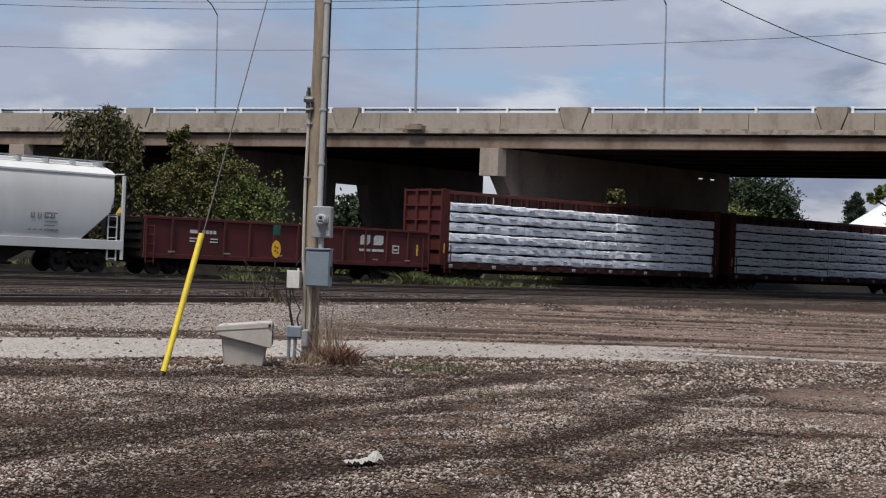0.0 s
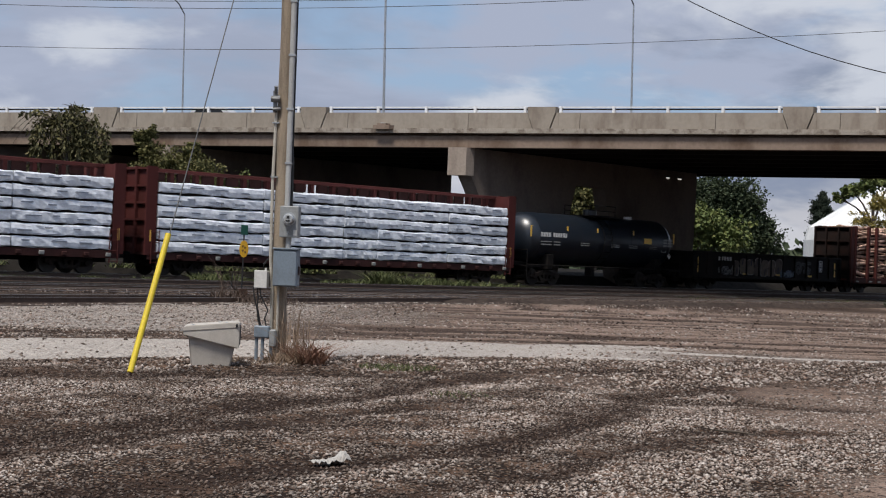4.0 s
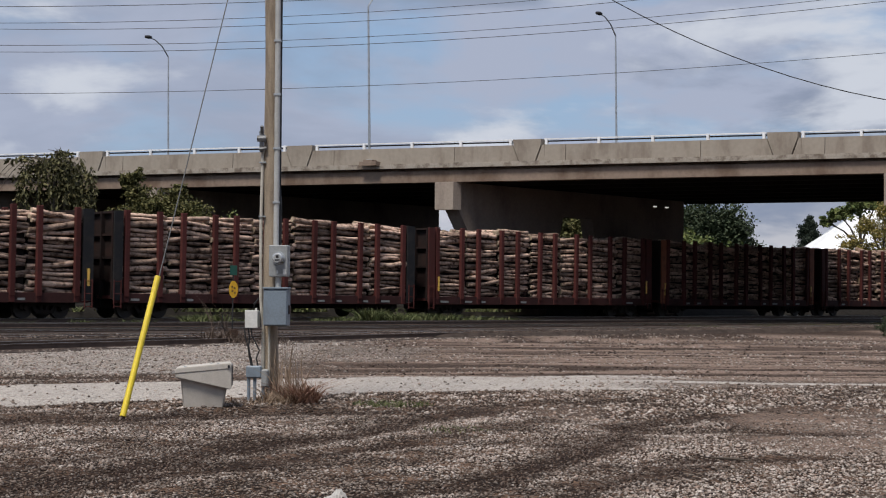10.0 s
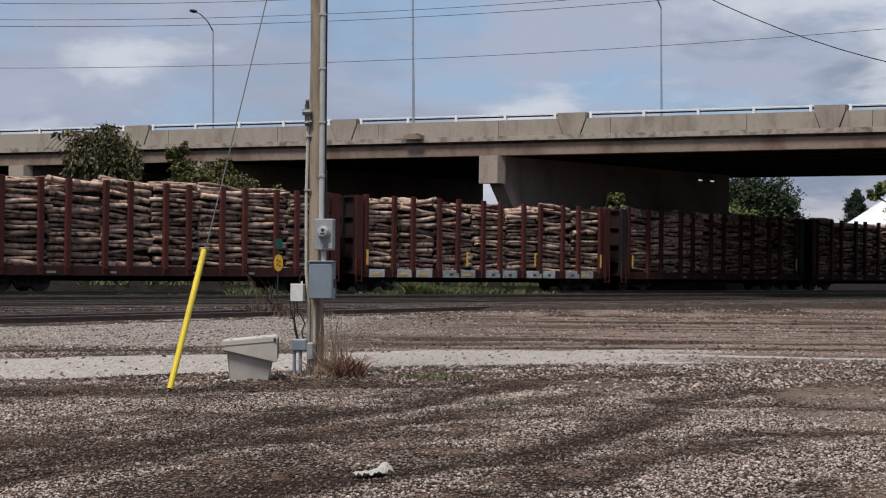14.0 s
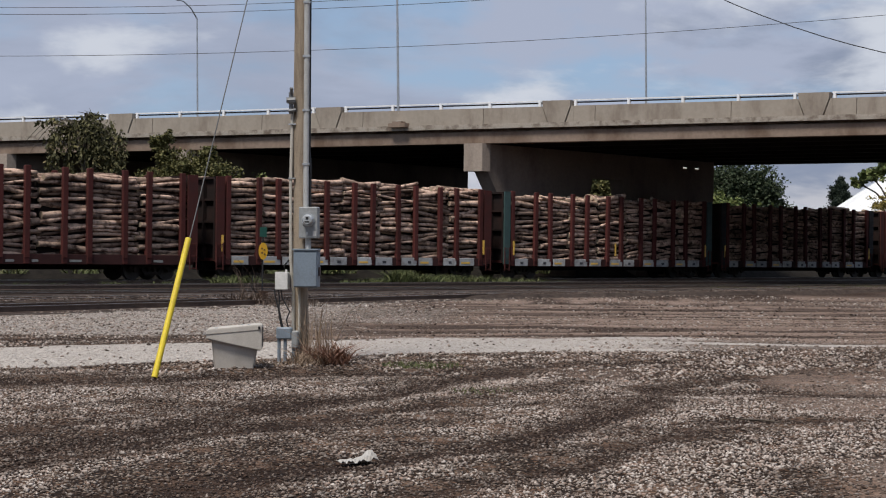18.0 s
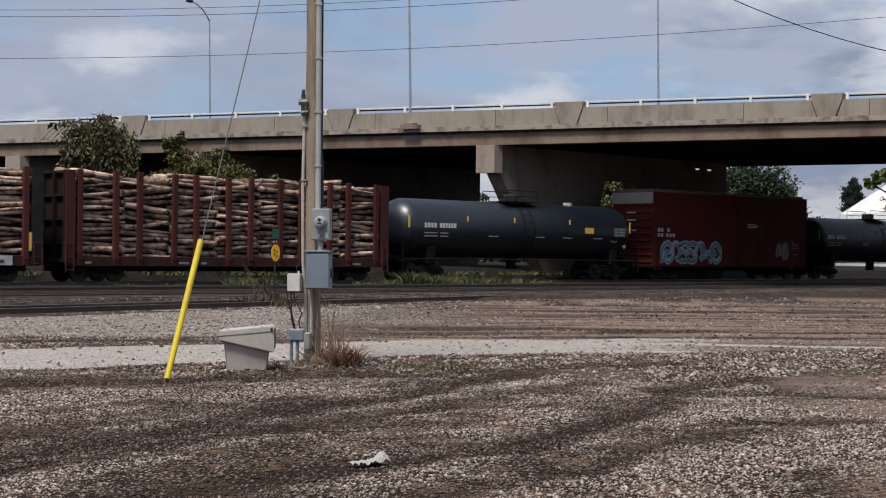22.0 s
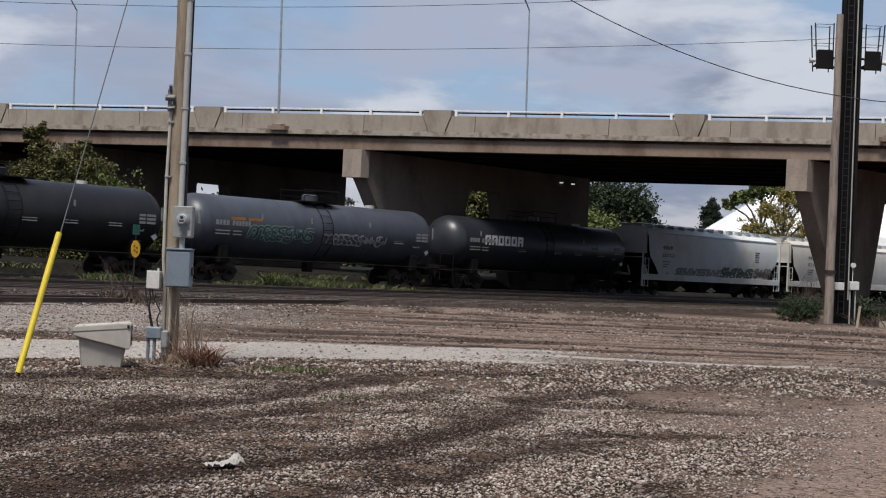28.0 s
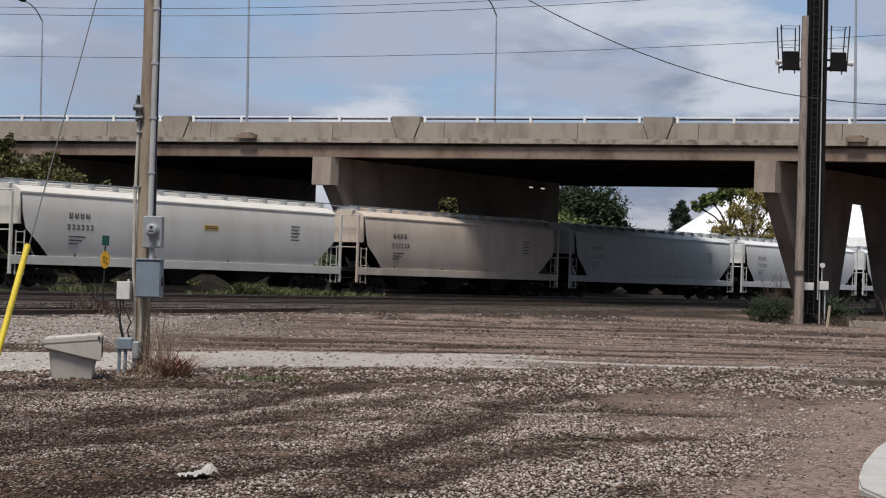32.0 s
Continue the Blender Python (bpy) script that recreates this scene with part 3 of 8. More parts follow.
# near-black copy of the ballast: the shade under the train is in its colour
BALLAST_SHADED = mat("sooty_ballast", (0.022, 0.019, 0.016), 0.95, stain=(0.010, 0.009, 0.008), amount=0.8, scale=2.0, grain=16, bump=0.9, spread=0.45, spec=0.08)
TIE = mat("creosoted_tie", (0.085, 0.068, 0.056), 0.9, stain=(0.21, 0.18, 0.155), amount=0.6, scale=3, grain=30, bump=0.4, rand=0.35, spec=0.08)
RAILSTEEL = mat("rail_steel", (0.12, 0.082, 0.064), 0.6, 0.4, stain=(0.05, 0.035, 0.03), amount=0.5, scale=4)
SHINE = mat("worn_rail_head", (0.42, 0.40, 0.38), 0.35, 0.9, amount=0.3, scale=6, bump=0.03)


def build_track(q, zr, s0, s1, ties_as_parts, place=None):
    """Rails, ties and ballast q metres to the camera side of the main track; zr is the height of the rail's top."""
    tr = thing("rail_track", "worn steel rails on dark wooden ties in dirty ballast", "track", Matrix.Translation(on_track(0, q, 0)) @ pose(0, 0, 0, 0, 0, TURN) if place is None else pose(place[0], place[1], -0.012, 0, 0, place[2]), kind="structure")
    bm = bmesh.new()
    top = zr - (0.165 if place is not None or q < 8 else 0.055)      # the nearer yard tracks are half buried
    sweep(bm, [(-2.5, -0.30), (-1.75, top), (1.75, top), (2.5, -0.30)], s0, s1)
    # the two back tracks take the copy with shade in its colour
    part("ballast_bed", bm, BALLAST_SHADED if q < 8 and place is None else BALLAST, tr)
    for side in (-0.7525, 0.7525):
        bm = bmesh.new()
        sec = [(-0.07, -0.17), (0.07, -0.17), (0.07, -0.155), (0.012, -0.14), (0.012, -0.045), (0.036, -0.035), (0.036, -0.006), (-0.036, -0.006), (-0.036, -0.035), (-0.012, -0.045), (-0.012, -0.14), (-0.07, -0.155)]
        sweep(bm, [(side + a, zr + b) for a, b in sec], s0, s1)
        rail = part("rail", bm, RAILSTEEL, tr)
        bm = bmesh.new()
        bx(bm, s0, s1, side - 0.034, side + 0.034, zr - 0.008, zr)
        part("rail_head", bm, SHINE, rail, "bright worn running surface")
    rng = random.Random(int(q * 10))
    tie_me = None
    rest = bmesh.new()
    for i in range(int((s1 - s0) / 0.56)):
        s = s0 + 0.3 + i * 0.56
        near = ties_as_parts and -34 < s < 70
        j = rng.uniform(-0.08, 0.08)
        if near:
            if tie_me is None:
                tie_me = part("tie", box(-0.115, 0.115, -1.3, 1.3, -0.16, 0.0, bevel=0.015), TIE, tr)
                tie_me.matrix_basis = pose(s, j, zr - 0.172)
            else:
                again(tie_me, tr, s, j, zr - 0.172 - rng.uniform(0, 0.02), 0, 0, rng.uniform(-1.2, 1.2))
        elif -40 < s < 120:
            bx(rest, s - 0.115, s + 0.115, -1.3 + j, 1.3 + j, zr - 0.34, zr - 0.175)
    tagged(part("tie_row", rest, TIE, tr), kind="stuff")


build_track(0.0, RAIL, -140, 520, False)
build_track(5.6, 0.24, -140, 400, False)
build_track(12.9, 0.20, -140, 400, False)
build_track(17.4, 0.18, -140, 300, True)
build_track(0.0, 0.18, -60, 4, True, (-6.2, 53.6, 60.8))

# ---- the utility pole and what hangs on it ----
WOOD = mat("weathered_pole_wood", (0.335, 0.268, 0.195), 0.92, stain=(0.15, 0.114, 0.083), amount=0.7, scale=7, grain=70, bump=0.6, streak=0.95, spread=0.2)
PVC = mat("grey_conduit", (0.42, 0.42, 0.41), 0.6, stain=(0.25, 0.24, 0.22), amount=0.4, scale=4, bump=0.05)
PVC_PALE = mat("pale_conduit", (0.46, 0.43, 0.37), 0.7, stain=(0.27, 0.24, 0.2), amount=0.5, scale=4, bump=0.08)
CABINET = mat("grey_painted_steel", (0.30, 0.31, 0.31), 0.5, 0.1, stain=(0.19, 0.185, 0.175), amount=0.4, scale=4, bump=0.05)
CABINET_BLUE = mat("blue_grey_painted_steel", (0.20, 0.245, 0.29), 0.5, 0.1, stain=(0.15, 0.165, 0.18), amount=0.5, scale=3, bump=0.05, streak=0.5)
WHITE = mat("off_white_plastic", (0.62, 0.61, 0.58), 0.6, stain=(0.42, 0.40, 0.37), amount=0.4, scale=5, bump=0.05)
CABLE = mat("black_cable", (0.02, 0.02, 0.021), 0.6, amount=0.2)
YELLOW = mat("yellow_plastic", (0.72, 0.55, 0.03), 0.45, stain=(0.52, 0.38, 0.03), amount=0.5, scale=4, bump=0.05)
GLASS_METER = mat("meter_glass", (0.55, 0.57, 0.58), 0.12, 0.3, amount=0.3, scale=12, bump=0.0, coat=0.8)
BEIGE = mat("beige_fibreglass", (0.50, 0.46, 0.41), 0.75, stain=(0.36, 0.325, 0.285), amount=0.5, scale=3, grain=90, bump=0.15, streak=0.4)


def utility_pole():
    px, py = -4.392, 22.35
    th = thing("utility_pole", "weathered brown wooden utility pole with conduits and meter", "utility pole", pose(px, py, 0, 0, -0.4, 0))
    bm = bmesh.new()
    n = 24
    tube(bm, [(0.004 * math.sin(i * 1.3), 0.004 * math.cos(i * 2.1), -0.3 + i * 11.3 / n) for i in range(n + 1)], [0.118 - 0.014 * i / n + 0.003 * math.sin(i * 5) for i in range(n + 1)], 14)
    part("pole_shaft", bm, WOOD, th, smooth=True)
    bm = bmesh.new()
    tube(bm, [(-0.075, -0.12, -0.1), (-0.08, -0.125, 1.05), (-0.125, -0.10, 1.5), (-0.135, -0.09, 2.6), (-0.115, -0.08, 3.76)], 0.024, 8)
    part("conduit", bm, PVC_PALE, th, "pale plastic conduit", True)
    bm = bmesh.new()
    tube(bm, [(0.10, -0.11, 2.25), (0.10, -0.11, 5.2), (0.09, -0.10, 9.5)], 0.042, 10)
    part("conduit", bm, PVC, th, "grey steel conduit", True)
    bm = bmesh.new()
    tube(bm, [(0.15, -0.06, 2.28), (0.15, -0.05, 2.9), (0.125, 0.0, 3.1), (0.12, 0.03, 6.0), (0.11, 0.04, 9.3)], 0.022, 8)
    part("cable", bm, CABLE, th, "black cable along the pole")
    for z in (2.9, 3.7, 4.5, 5.3):
        part("conduit_clamp", box(0.05, 0.15, -0.158, -0.09, z, z + 0.03), STEEL, th)
        if z < 3.9: part("conduit_clamp", box(-0.165, -0.06, -0.125, -0.07, z - 0.2, z - 0.18), STEEL, th)
    bm = bmesh.new()
    tube(bm, [(-0.13, -0.12, 3.66), (-0.13, -0.12, 3.98)], [0.03, 0.035], 8)
    tube(bm, [(-0.19, -0.16, 3.86), (-0.06, -0.14, 3.86)], [0.045, 0.055], 8)
    tube(bm, [(-0.16, -0.15, 3.70), (-0.05, -0.14, 3.72)], 0.028, 8)
    tube(bm, [(-0.12, -0.14, 3.95), (-0.11, -0.2, 4.04)], 0.025, 6)
    part("guy_attachment", bm, mat("dull_zinc", (0.20, 0.205, 0.21), 0.6, 0.5, stain=(0.11, 0.105, 0.10), amount=0.6, scale=14), th, "grey metal guy clamp")
    # meter socket
    bm = box(-0.045, 0.235, -0.33, -0.13, 1.82, 2.28, bevel=0.012)
    mb = part("meter_box", bm, CABINET, th, "grey steel meter box")
    bm = bmesh.new()
    tube(bm, [(0.10, -0.33, 2.09), (0.10, -0.35, 2.09)], 0.098, 18)
    part("meter_ring", bm, STEEL, mb, smooth=True)
    bm = bmesh.new()
    tube(bm, [(0.10, -0.35, 2.09), (0.10, -0.42, 2.09), (0.10, -0.44, 2.09)], [0.080, 0.076, 0.06], 18)
    part("meter_glass", bm, GLASS_METER, mb, "round glass electricity meter", True)
    bm = bmesh.new()
    bx(bm, 0.08, 0.12, -0.444, -0.441, 2.09, 2.13); bx(bm, 0.065, 0.135, -0.444, -0.441, 2.05, 2.07)
    part("meter_dial", bm, BLACK, mb)
    bm = bmesh.new()
    bx(bm, 0.165, 0.215, -0.334, -0.33, 1.85, 1.93)
    part("meter_tag", bm, WHITE, mb, "small white tag")
    bm = bmesh.new()
    bx(bm, 0.07, 0.095, -0.340, -0.33, 1.86, 1.91)
    part("meter_latch", bm, STEEL, mb)
    bm = bmesh.new()
    tube(bm, [(0.08, -0.23, 1.62), (0.08, -0.23, 1.83)], 0.042, 10)
    part("conduit_nipple", bm, PVC, th, smooth=True)
    # disconnect cabinet
    db = part("disconnect_box", box(-0.115, 0.245, -0.36, -0.13, 1.10, 1.64, bevel=0.012), CABINET_BLUE, th, "blue-grey steel disconnect cabinet")
    part("cabinet_door", box(-0.10, 0.23, -0.372, -0.36, 1.115, 1.61, bevel=0.004), CABINET_BLUE, db)
    part("drip_edge", box(-0.125, 0.255, -0.385, -0.13, 1.64, 1.665, bevel=0.004), CABINET_BLUE, db)
    part("switch_handle", box(0.245, 0.275, -0.30, -0.24, 1.27, 1.40, bevel=0.006), mat("dark_plastic", (0.05, 0.032, 0.03), 0.5), db, "dark switch handle")
    # small white box at the side
    wb = part("junction_box", box(-0.335, -0.155, -0.30, -0.12, 1.07, 1.32, bevel=0.012), WHITE, th, "small off-white plastic junction box")
    part("box_lid", box(-0.34, -0.15, -0.318, -0.30, 1.065, 1.325, bevel=0.006), WHITE, wb)
    part("box_gland", box(-0.2, -0.175, -0.25, -0.22, 1.32, 1.36), WHITE, wb)
    # cables that loop from it, lower boxes and conduits
    for k, (x0, x1, sag) in enumerate(((-0.34, -0.22, 0.12), (-0.28, -0.20, 0.05), (-0.24, -0.12, 0.2))):
        bm = bmesh.new()
        tube(bm, [(x0, -0.24, 1.07), (x0 + 0.02, -0.25, 0.95), (x0 + sag * 0.8 - 0.03, -0.24, 0.8 - sag * 0.3), (x1 - 0.04, -0.22, 0.62), (x1, -0.20, 0.45)], 0.012, 6)
        part("cable", bm, CABLE, th, "black drooping cable")
    bm = bmesh.new()
    tube(bm, [(-0.21, -0.2, 1.3), (-0.19, -0.24, 1.42), (-0.12, -0.26, 1.5)], 0.012, 6)
    part("cable", bm, CABLE, th, "black drooping cable")
    part("lower_box", box(-0.33, -0.10, -0.27, -0.15, 0.33, 0.51, bevel=0.02), CABINET_BLUE, th, "grey weatherproof outlet box")
    part("lower_box", box(-0.10, 0.0, -0.28, -0.16, 0.20, 0.46, bevel=0.02), CABINET, th, "grey weatherproof outlet box")
    for x in (-0.27, -0.18, -0.05):
        bm = bmesh.new()
        tube(bm, [(x, -0.21, -0.2), (x, -0.21, 0.35)], 0.026, 8)
        part("conduit", bm, CABINET_BLUE, th, smooth=True)
    bm = bmesh.new()
    tube(bm, [(0.02, -0.17, 0.0), (0.02, -0.17, 1.1)], 0.02, 6)
    part("conduit", bm, PVC_PALE, th, smooth=True)
    # the equipment hangs off the pole's middle line
    for o in th.children:
        kind_ = o.name.split(".")[0]
        if kind_ in ("meter_box", "conduit_nipple", "disconnect_box"):
            o.matrix_basis = pose(0.08, 0, 0)
        elif kind_ in ("junction_box", "lower_box"):
            o.matrix_basis = pose(0.025, 0, 0)


utility_pole()


TRUCKDARK = mat("weathered_strand", (0.11, 0.11, 0.11), 0.6, 0.4, amount=0.3)


def guy_wire():
    a, b = Vector((-5.55, 18.75, 0.0)), Vector((-4.555, 22.2, 8.2))
    th = thing("guy_wire", "steel guy wire with a yellow plastic guard", "guy wire", Matrix.Translation(a))
    d = b - a
    bm = bmesh.new()
    tube(bm, [(0, 0, -0.1), d], 0.009, 6)
    part("wire", bm, TRUCKDARK, th)
    k = 1.78 / d.z
    bm = bmesh.new()
    tube(bm, [d * 0.002, d * k], [0.040, 0.040], 10)
    part("guard", bm, YELLOW, th, "bright yellow half-round guard", True)
    bm = bmesh.new()
    tube(bm, [(-0.02, -0.02, -0.2), (0.03, 0.05, 0.12)], 0.02, 6)
    part("anchor_rod", bm, RUST, th)


guy_wire()


def pedestal():
    """A moulded equipment box: tapered body, overhanging lid with a sloping top and a deep skirt that is cut on the slant."""
    k = 0.99
    th = thing("utility_pedestal", "beige fibreglass equipment box with slanting lid on the gravel", "utility box", pose(-5.045, 20.94, 0, 0, 0, 12))
    bm = bmesh.new()
    lo = [(-0.27, -0.22), (0.27, -0.22), (0.27, 0.22), (-0.27, 0.22)]
    hi = [(-0.32, -0.27), (0.35, -0.27), (0.35, 0.27), (-0.32, 0.27)]
    va = [bm.verts.new((x, y, -0.05)) for x, y in [(x * k, y) for x, y in lo]]; vb = [bm.verts.new((x, y, 0.42)) for x, y in [(x * k, y) for x, y in hi]]
    for i in range(4): bm.faces.new((va[i], va[(i + 1) % 4], vb[(i + 1) % 4], vb[i]))
    bm.faces.new(va[::-1]); bm.faces.new(vb)
    bmesh.ops.bevel(bm, geom=bm.edges[:], offset=0.02, segments=2, affect="EDGES")
    part("body", bm, BEIGE, th, smooth=True)
    bm = bmesh.new()
    sec = [(-0.39, 0.41), (0.37, 0.245), (0.39, 0.27), (0.385, 0.59), (0.37, 0.61), (-0.37, 0.535), (-0.39, 0.515)]
    sweep(bm, [(x * k, z) for x, z in sec], -0.32, 0.32, axis="y")
    bmesh.ops.bevel(bm, geom=[e for e in bm.edges if e.calc_length() > 0.05], offset=0.012, segments=2, affect="EDGES")
    lid = part("lid", bm, BEIGE, th, smooth=True)
    part("lid_seam", box(-0.395 * k, 0.395 * k, -0.326, 0.326, 0.498, 0.506, m=pose(0, 0, 0, 0, -5.5, 0)), mat("seam_shadow_gap", (0.16, 0.145, 0.13), 0.9), lid)
    part("latch", box(0.33 * k, 0.36 * k, -0.345, -0.32, 0.545, 0.585, bevel=0.004), BLACK, lid, "black latch")
    part("hinge", box(0.385 * k, 0.40 * k, -0.25, 0.25, 0.3, 0.58, bevel=0.004), mat("dark_hinge", (0.11, 0.10, 0.095), 0.7), lid)
    for x, y in ((-0.25, -0.2), (0.1, 0.1), (0.2, -0.15)):
        bm = bmesh.new(); tube(bm, [(x, y, 0.57 + x * 0.098), (x, y, 0.585 + x * 0.098)], 0.02, 8)
        part("bolt", bm, STEEL, lid)


pedestal()

# ---- switch stand ----
def switch_stand():
    th = thing("switch_stand", "black switch stand with yellow oval and green targets", "switch stand", pose(-10.15, 45.8, 0.0, 0, 0, 48))
    bm = bmesh.new()
    tube(bm, [(0, 0, 0.25), (0.01, 0, 2.1)], 0.022, 8)
    part("mast", bm, BLACK, th)
    bm = bmesh.new()
    tube(bm, [(0, -0.035, 1.63), (0, -0.025, 1.63)], 0.26, 20)
    for v in bm.verts: v.co.x *= 0.64
    tg = part("oval_target", bm, mat("target_yellow", (0.75, 0.42, 0.02), 0.5, stain=(0.6, 0.32, 0.02), amount=0.3), th, "yellow oval target with dark marks")
    for x, z in ((-0.05, 1.71), (0.04, 1.67), (-0.04, 1.58), (0.05, 1.53)):
        part("mark", box(x - 0.03, x + 0.03, -0.042, -0.036, z - 0.03, z + 0.03), mat("target_brown", (0.20, 0.10, 0.02), 0.6), tg)
    part("square_target", box(-0.13, 0.13, -0.03, -0.02, 2.06, 2.36, bevel=0.003), mat("target_green", (0.01, 0.085, 0.06), 0.5, amount=0.3), th, "dark green square target")
    bm = bmesh.new()
    bx(bm, -0.28, 0.28, -0.22, 0.22, 0.0, 0.10); bx(bm, -0.13, 0.13, -0.13, 0.13, 0.10, 0.42)
    part("stand_base", bm, RUST, th)
    bm = bmesh.new()
    tube(bm, [(0, 0, 0.35), (-0.25, -0.03, 0.38), (-0.42, -0.05, 0.52), (-0.40, -0.05, 0.85)], 0.02, 6)
    part("throw_lever", bm, BLACK, th)
    for sx in (-0.6, 0.35):
        part("head_block", box(-0.12 + sx, 0.12 + sx, -0.5, 1.8, -0.02, 0.08, bevel=0.01), TIE, th)
    bm = bmesh.new()
    tube(bm, [(0.1, 0, 0.3), (0.5, -0.2, 0.12), (1.0, -0.5, 0.03)], 0.018, 6); tube(bm, [(0.1, 0, 0.25), (0.3, -0.5, 0.03), (0.5, -1.2, 0.02)], 0.018, 6)
    part("cable", bm, CABLE, th, "black cables on the ground")


switch_stand()

# ---- signal mast and timber pole beside the far pier ----
MASTBLACK = mat("mast_black", (0.011, 0.0105, 0.0105), 0.85, stain=(0.022, 0.019, 0.017), amount=0.5, scale=2, spec=0.1)


def signal_mast():
    th = thing("signal_mast", "black steel railway signal mast with two basket platforms", "signal mast", pose(15.5, 64.3, 0, 0, -0.65, 0))
    for dx in (-0.20, 0.48):
        for dy in (-0.2, 0.2):
            bm = bmesh.new()
            bx(bm, dx - 0.05, dx + 0.05, dy - 0.05, dy + 0.05, 0, 16.5)
            part("mast_leg", bm, MASTBLACK, th)
    bm = bmesh.new()
    bx(bm, -0.19, 0.47, 0.12, 0.20, 0.0, 16.4)
    part("mast_web", bm, MASTBLACK, th)
    bm = bmesh.new()
    for s in (-0.08, 0.16):
        bx(bm, s - 0.015, s + 0.015, -0.27, -0.24, 0.4, 16.3)
    for i in range(50):
        bx(bm, -0.08, 0.16, -0.265, -0.245, 0.6 + i * 0.31, 0.625 + i * 0.31)
    part("ladder", bm, CABLE, th)
    bm = bmesh.new()
    tube(bm, [(0.36, -0.1, 1.0), (0.36, -0.1, 16.3)], 0.03, 6)
    part("conduit", bm, PVC, th)
    for sg in (-1, 1):
        bk = part("platform", box(-0.34 + sg * 1.0, 0.34 + sg * 1.0, -0.3, 0.5, 10.80, 10.86), MASTBLACK, th, "black basket platform")
        bm = bmesh.new()
        for dx in (-0.33, 0.33):
            for dy in (-0.28, 0.48):
                tube(bm, [(sg * 1.0 + dx, dy, 10.6), (sg * 1.0 + dx + (0.12 * sg if dx * sg > 0 else 0), dy, 12.55)], 0.028, 6)
        for z in (11.7, 12.5):
            tube(bm, [(sg * 1.0 - 0.33, -0.28, z), (sg * 1.0 + 0.33, -0.28, z)], 0.012, 5)
            tube(bm, [(sg * 1.0 - 0.33, 0.48, z), (sg * 1.0 + 0.33, 0.48, z)], 0.012, 5)
            tube(bm, [(sg * 1.33, -0.28, z), (sg * 1.33, 0.48, z)], 0.012, 5)
        part("basket_rail", bm, CABLE, bk)
        part("signal_head", box(-0.36 + sg * 1.0, 0.30 + sg * 1.0, -0.42, -0.30, 10.62, 11.42, bevel=0.03), MASTBLACK, bk, "black signal head")
        bm = bmesh.new()
        bx(bm, sg * 0.2, sg * 0.9, 0.0, 0.08, 10.7, 10.8); bx(bm, sg * 0.2, sg * 0.9, 0.0, 0.08, 11.1, 11.18)
        part("bracket", bm, MASTBLACK, bk)
        bm = bmesh.new()
        tube(bm, [(sg * 1.38, -0.2, 10.98), (sg * 1.62, -0.2, 10.98)], [0.07, 0.13], 10)
        part("lamp", bm, WHITE, bk, "small pale lamp")
    part("relay_box", box(-0.3, 0.1, -0.5, -0.2, 1.40, 1.72, bevel=0.02), WHITE, th, "small white equipment box")
    part("relay_box", box(0.34, 0.72, -0.5, -0.2, 1.42, 1.78, bevel=0.02), WHITE, th, "small white equipment box")
    bm = bmesh.new(); tube(bm, [(0.45, -0.4, 1.8), (0.45, -0.4, 2.4)], 0.02, 6); tube(bm, [(0.45, -0.5, 2.45), (0.45, -0.4, 2.45)], 0.11, 10)
    part("marker", bm, WHITE, th)
    for x in (0.38, 0.6):
        bm = bmesh.new(); tube(bm, [(x, -0.35, 0), (x, -0.35, 1.4)], 0.03, 6)
        part("conduit", bm, PVC, th)
    p = thing("timber_pole", "split grey wooden pole beside the signal mast", "pole", pose(14.86, 63.3, 0, 0, -0.5, 0))
    bm = bmesh.new()
    tube(bm, [(0.01 * math.sin(i * 2), 0.01 * math.cos(i * 3), -0.2 + i * 1.3) for i in range(11)], [0.20 - 0.006 * i for i in range(11)], 12)
    part("pole_shaft", bm, mat("dark_pole_wood", (0.30, 0.245, 0.205), 0.95, stain=(0.12, 0.092, 0.075), amount=0.7, scale=5, grain=50, bump=0.7, streak=0.95, spread=0.25), p, smooth=True)
    bm = bmesh.new(); tube(bm, [(0, 0, 2.05), (0, 0, 2.2)], 0.24, 12)
    part("band", bm, BLACK, p)


signal_mast()


def triangle_sign():
    th = thing("track_sign", "yellow triangular track sign on a steel post", "sign", pose(-23.72, 72.0, 0.75, 0, 0, 14))
    bm = bmesh.new()
    bx(bm, -0.025, 0.025, 0.0, 0.05, -0.1, 2.35)
    part("post", bm, BLACK, th)
    bm = bmesh.new()
    sweep(bm, [(-0.295, 2.06), (0.295, 2.06), (0.31, 2.09), (0.02, 2.60), (-0.02, 2.60), (-0.31, 2.09)], -0.012, 0.0, axis="y")
    plate = part("plate", bm, mat("sign_yellow", (0.78, 0.53, 0.10), 0.5, stain=(0.60, 0.38, 0.07), amount=0.4, scale=5, bump=0.02), th, "yellow enamelled triangle")
    for x in (-0.105, 0.012):
        bm = bmesh.new()
        for a, c, z0, z1 in ((0, 0.09, 2.16, 2.19), (0, 0.09, 2.225, 2.25), (0, 0.09, 2.285, 2.315), (0, 0.028, 2.16, 2.315), (0.062, 0.09, 2.16, 2.315)):
            bx(bm, x + a, x + c, -0.018 - a * 0.01, -0.013, z0, z1)
        part("digit", bm, PAINTDARK, plate, "dark figure")



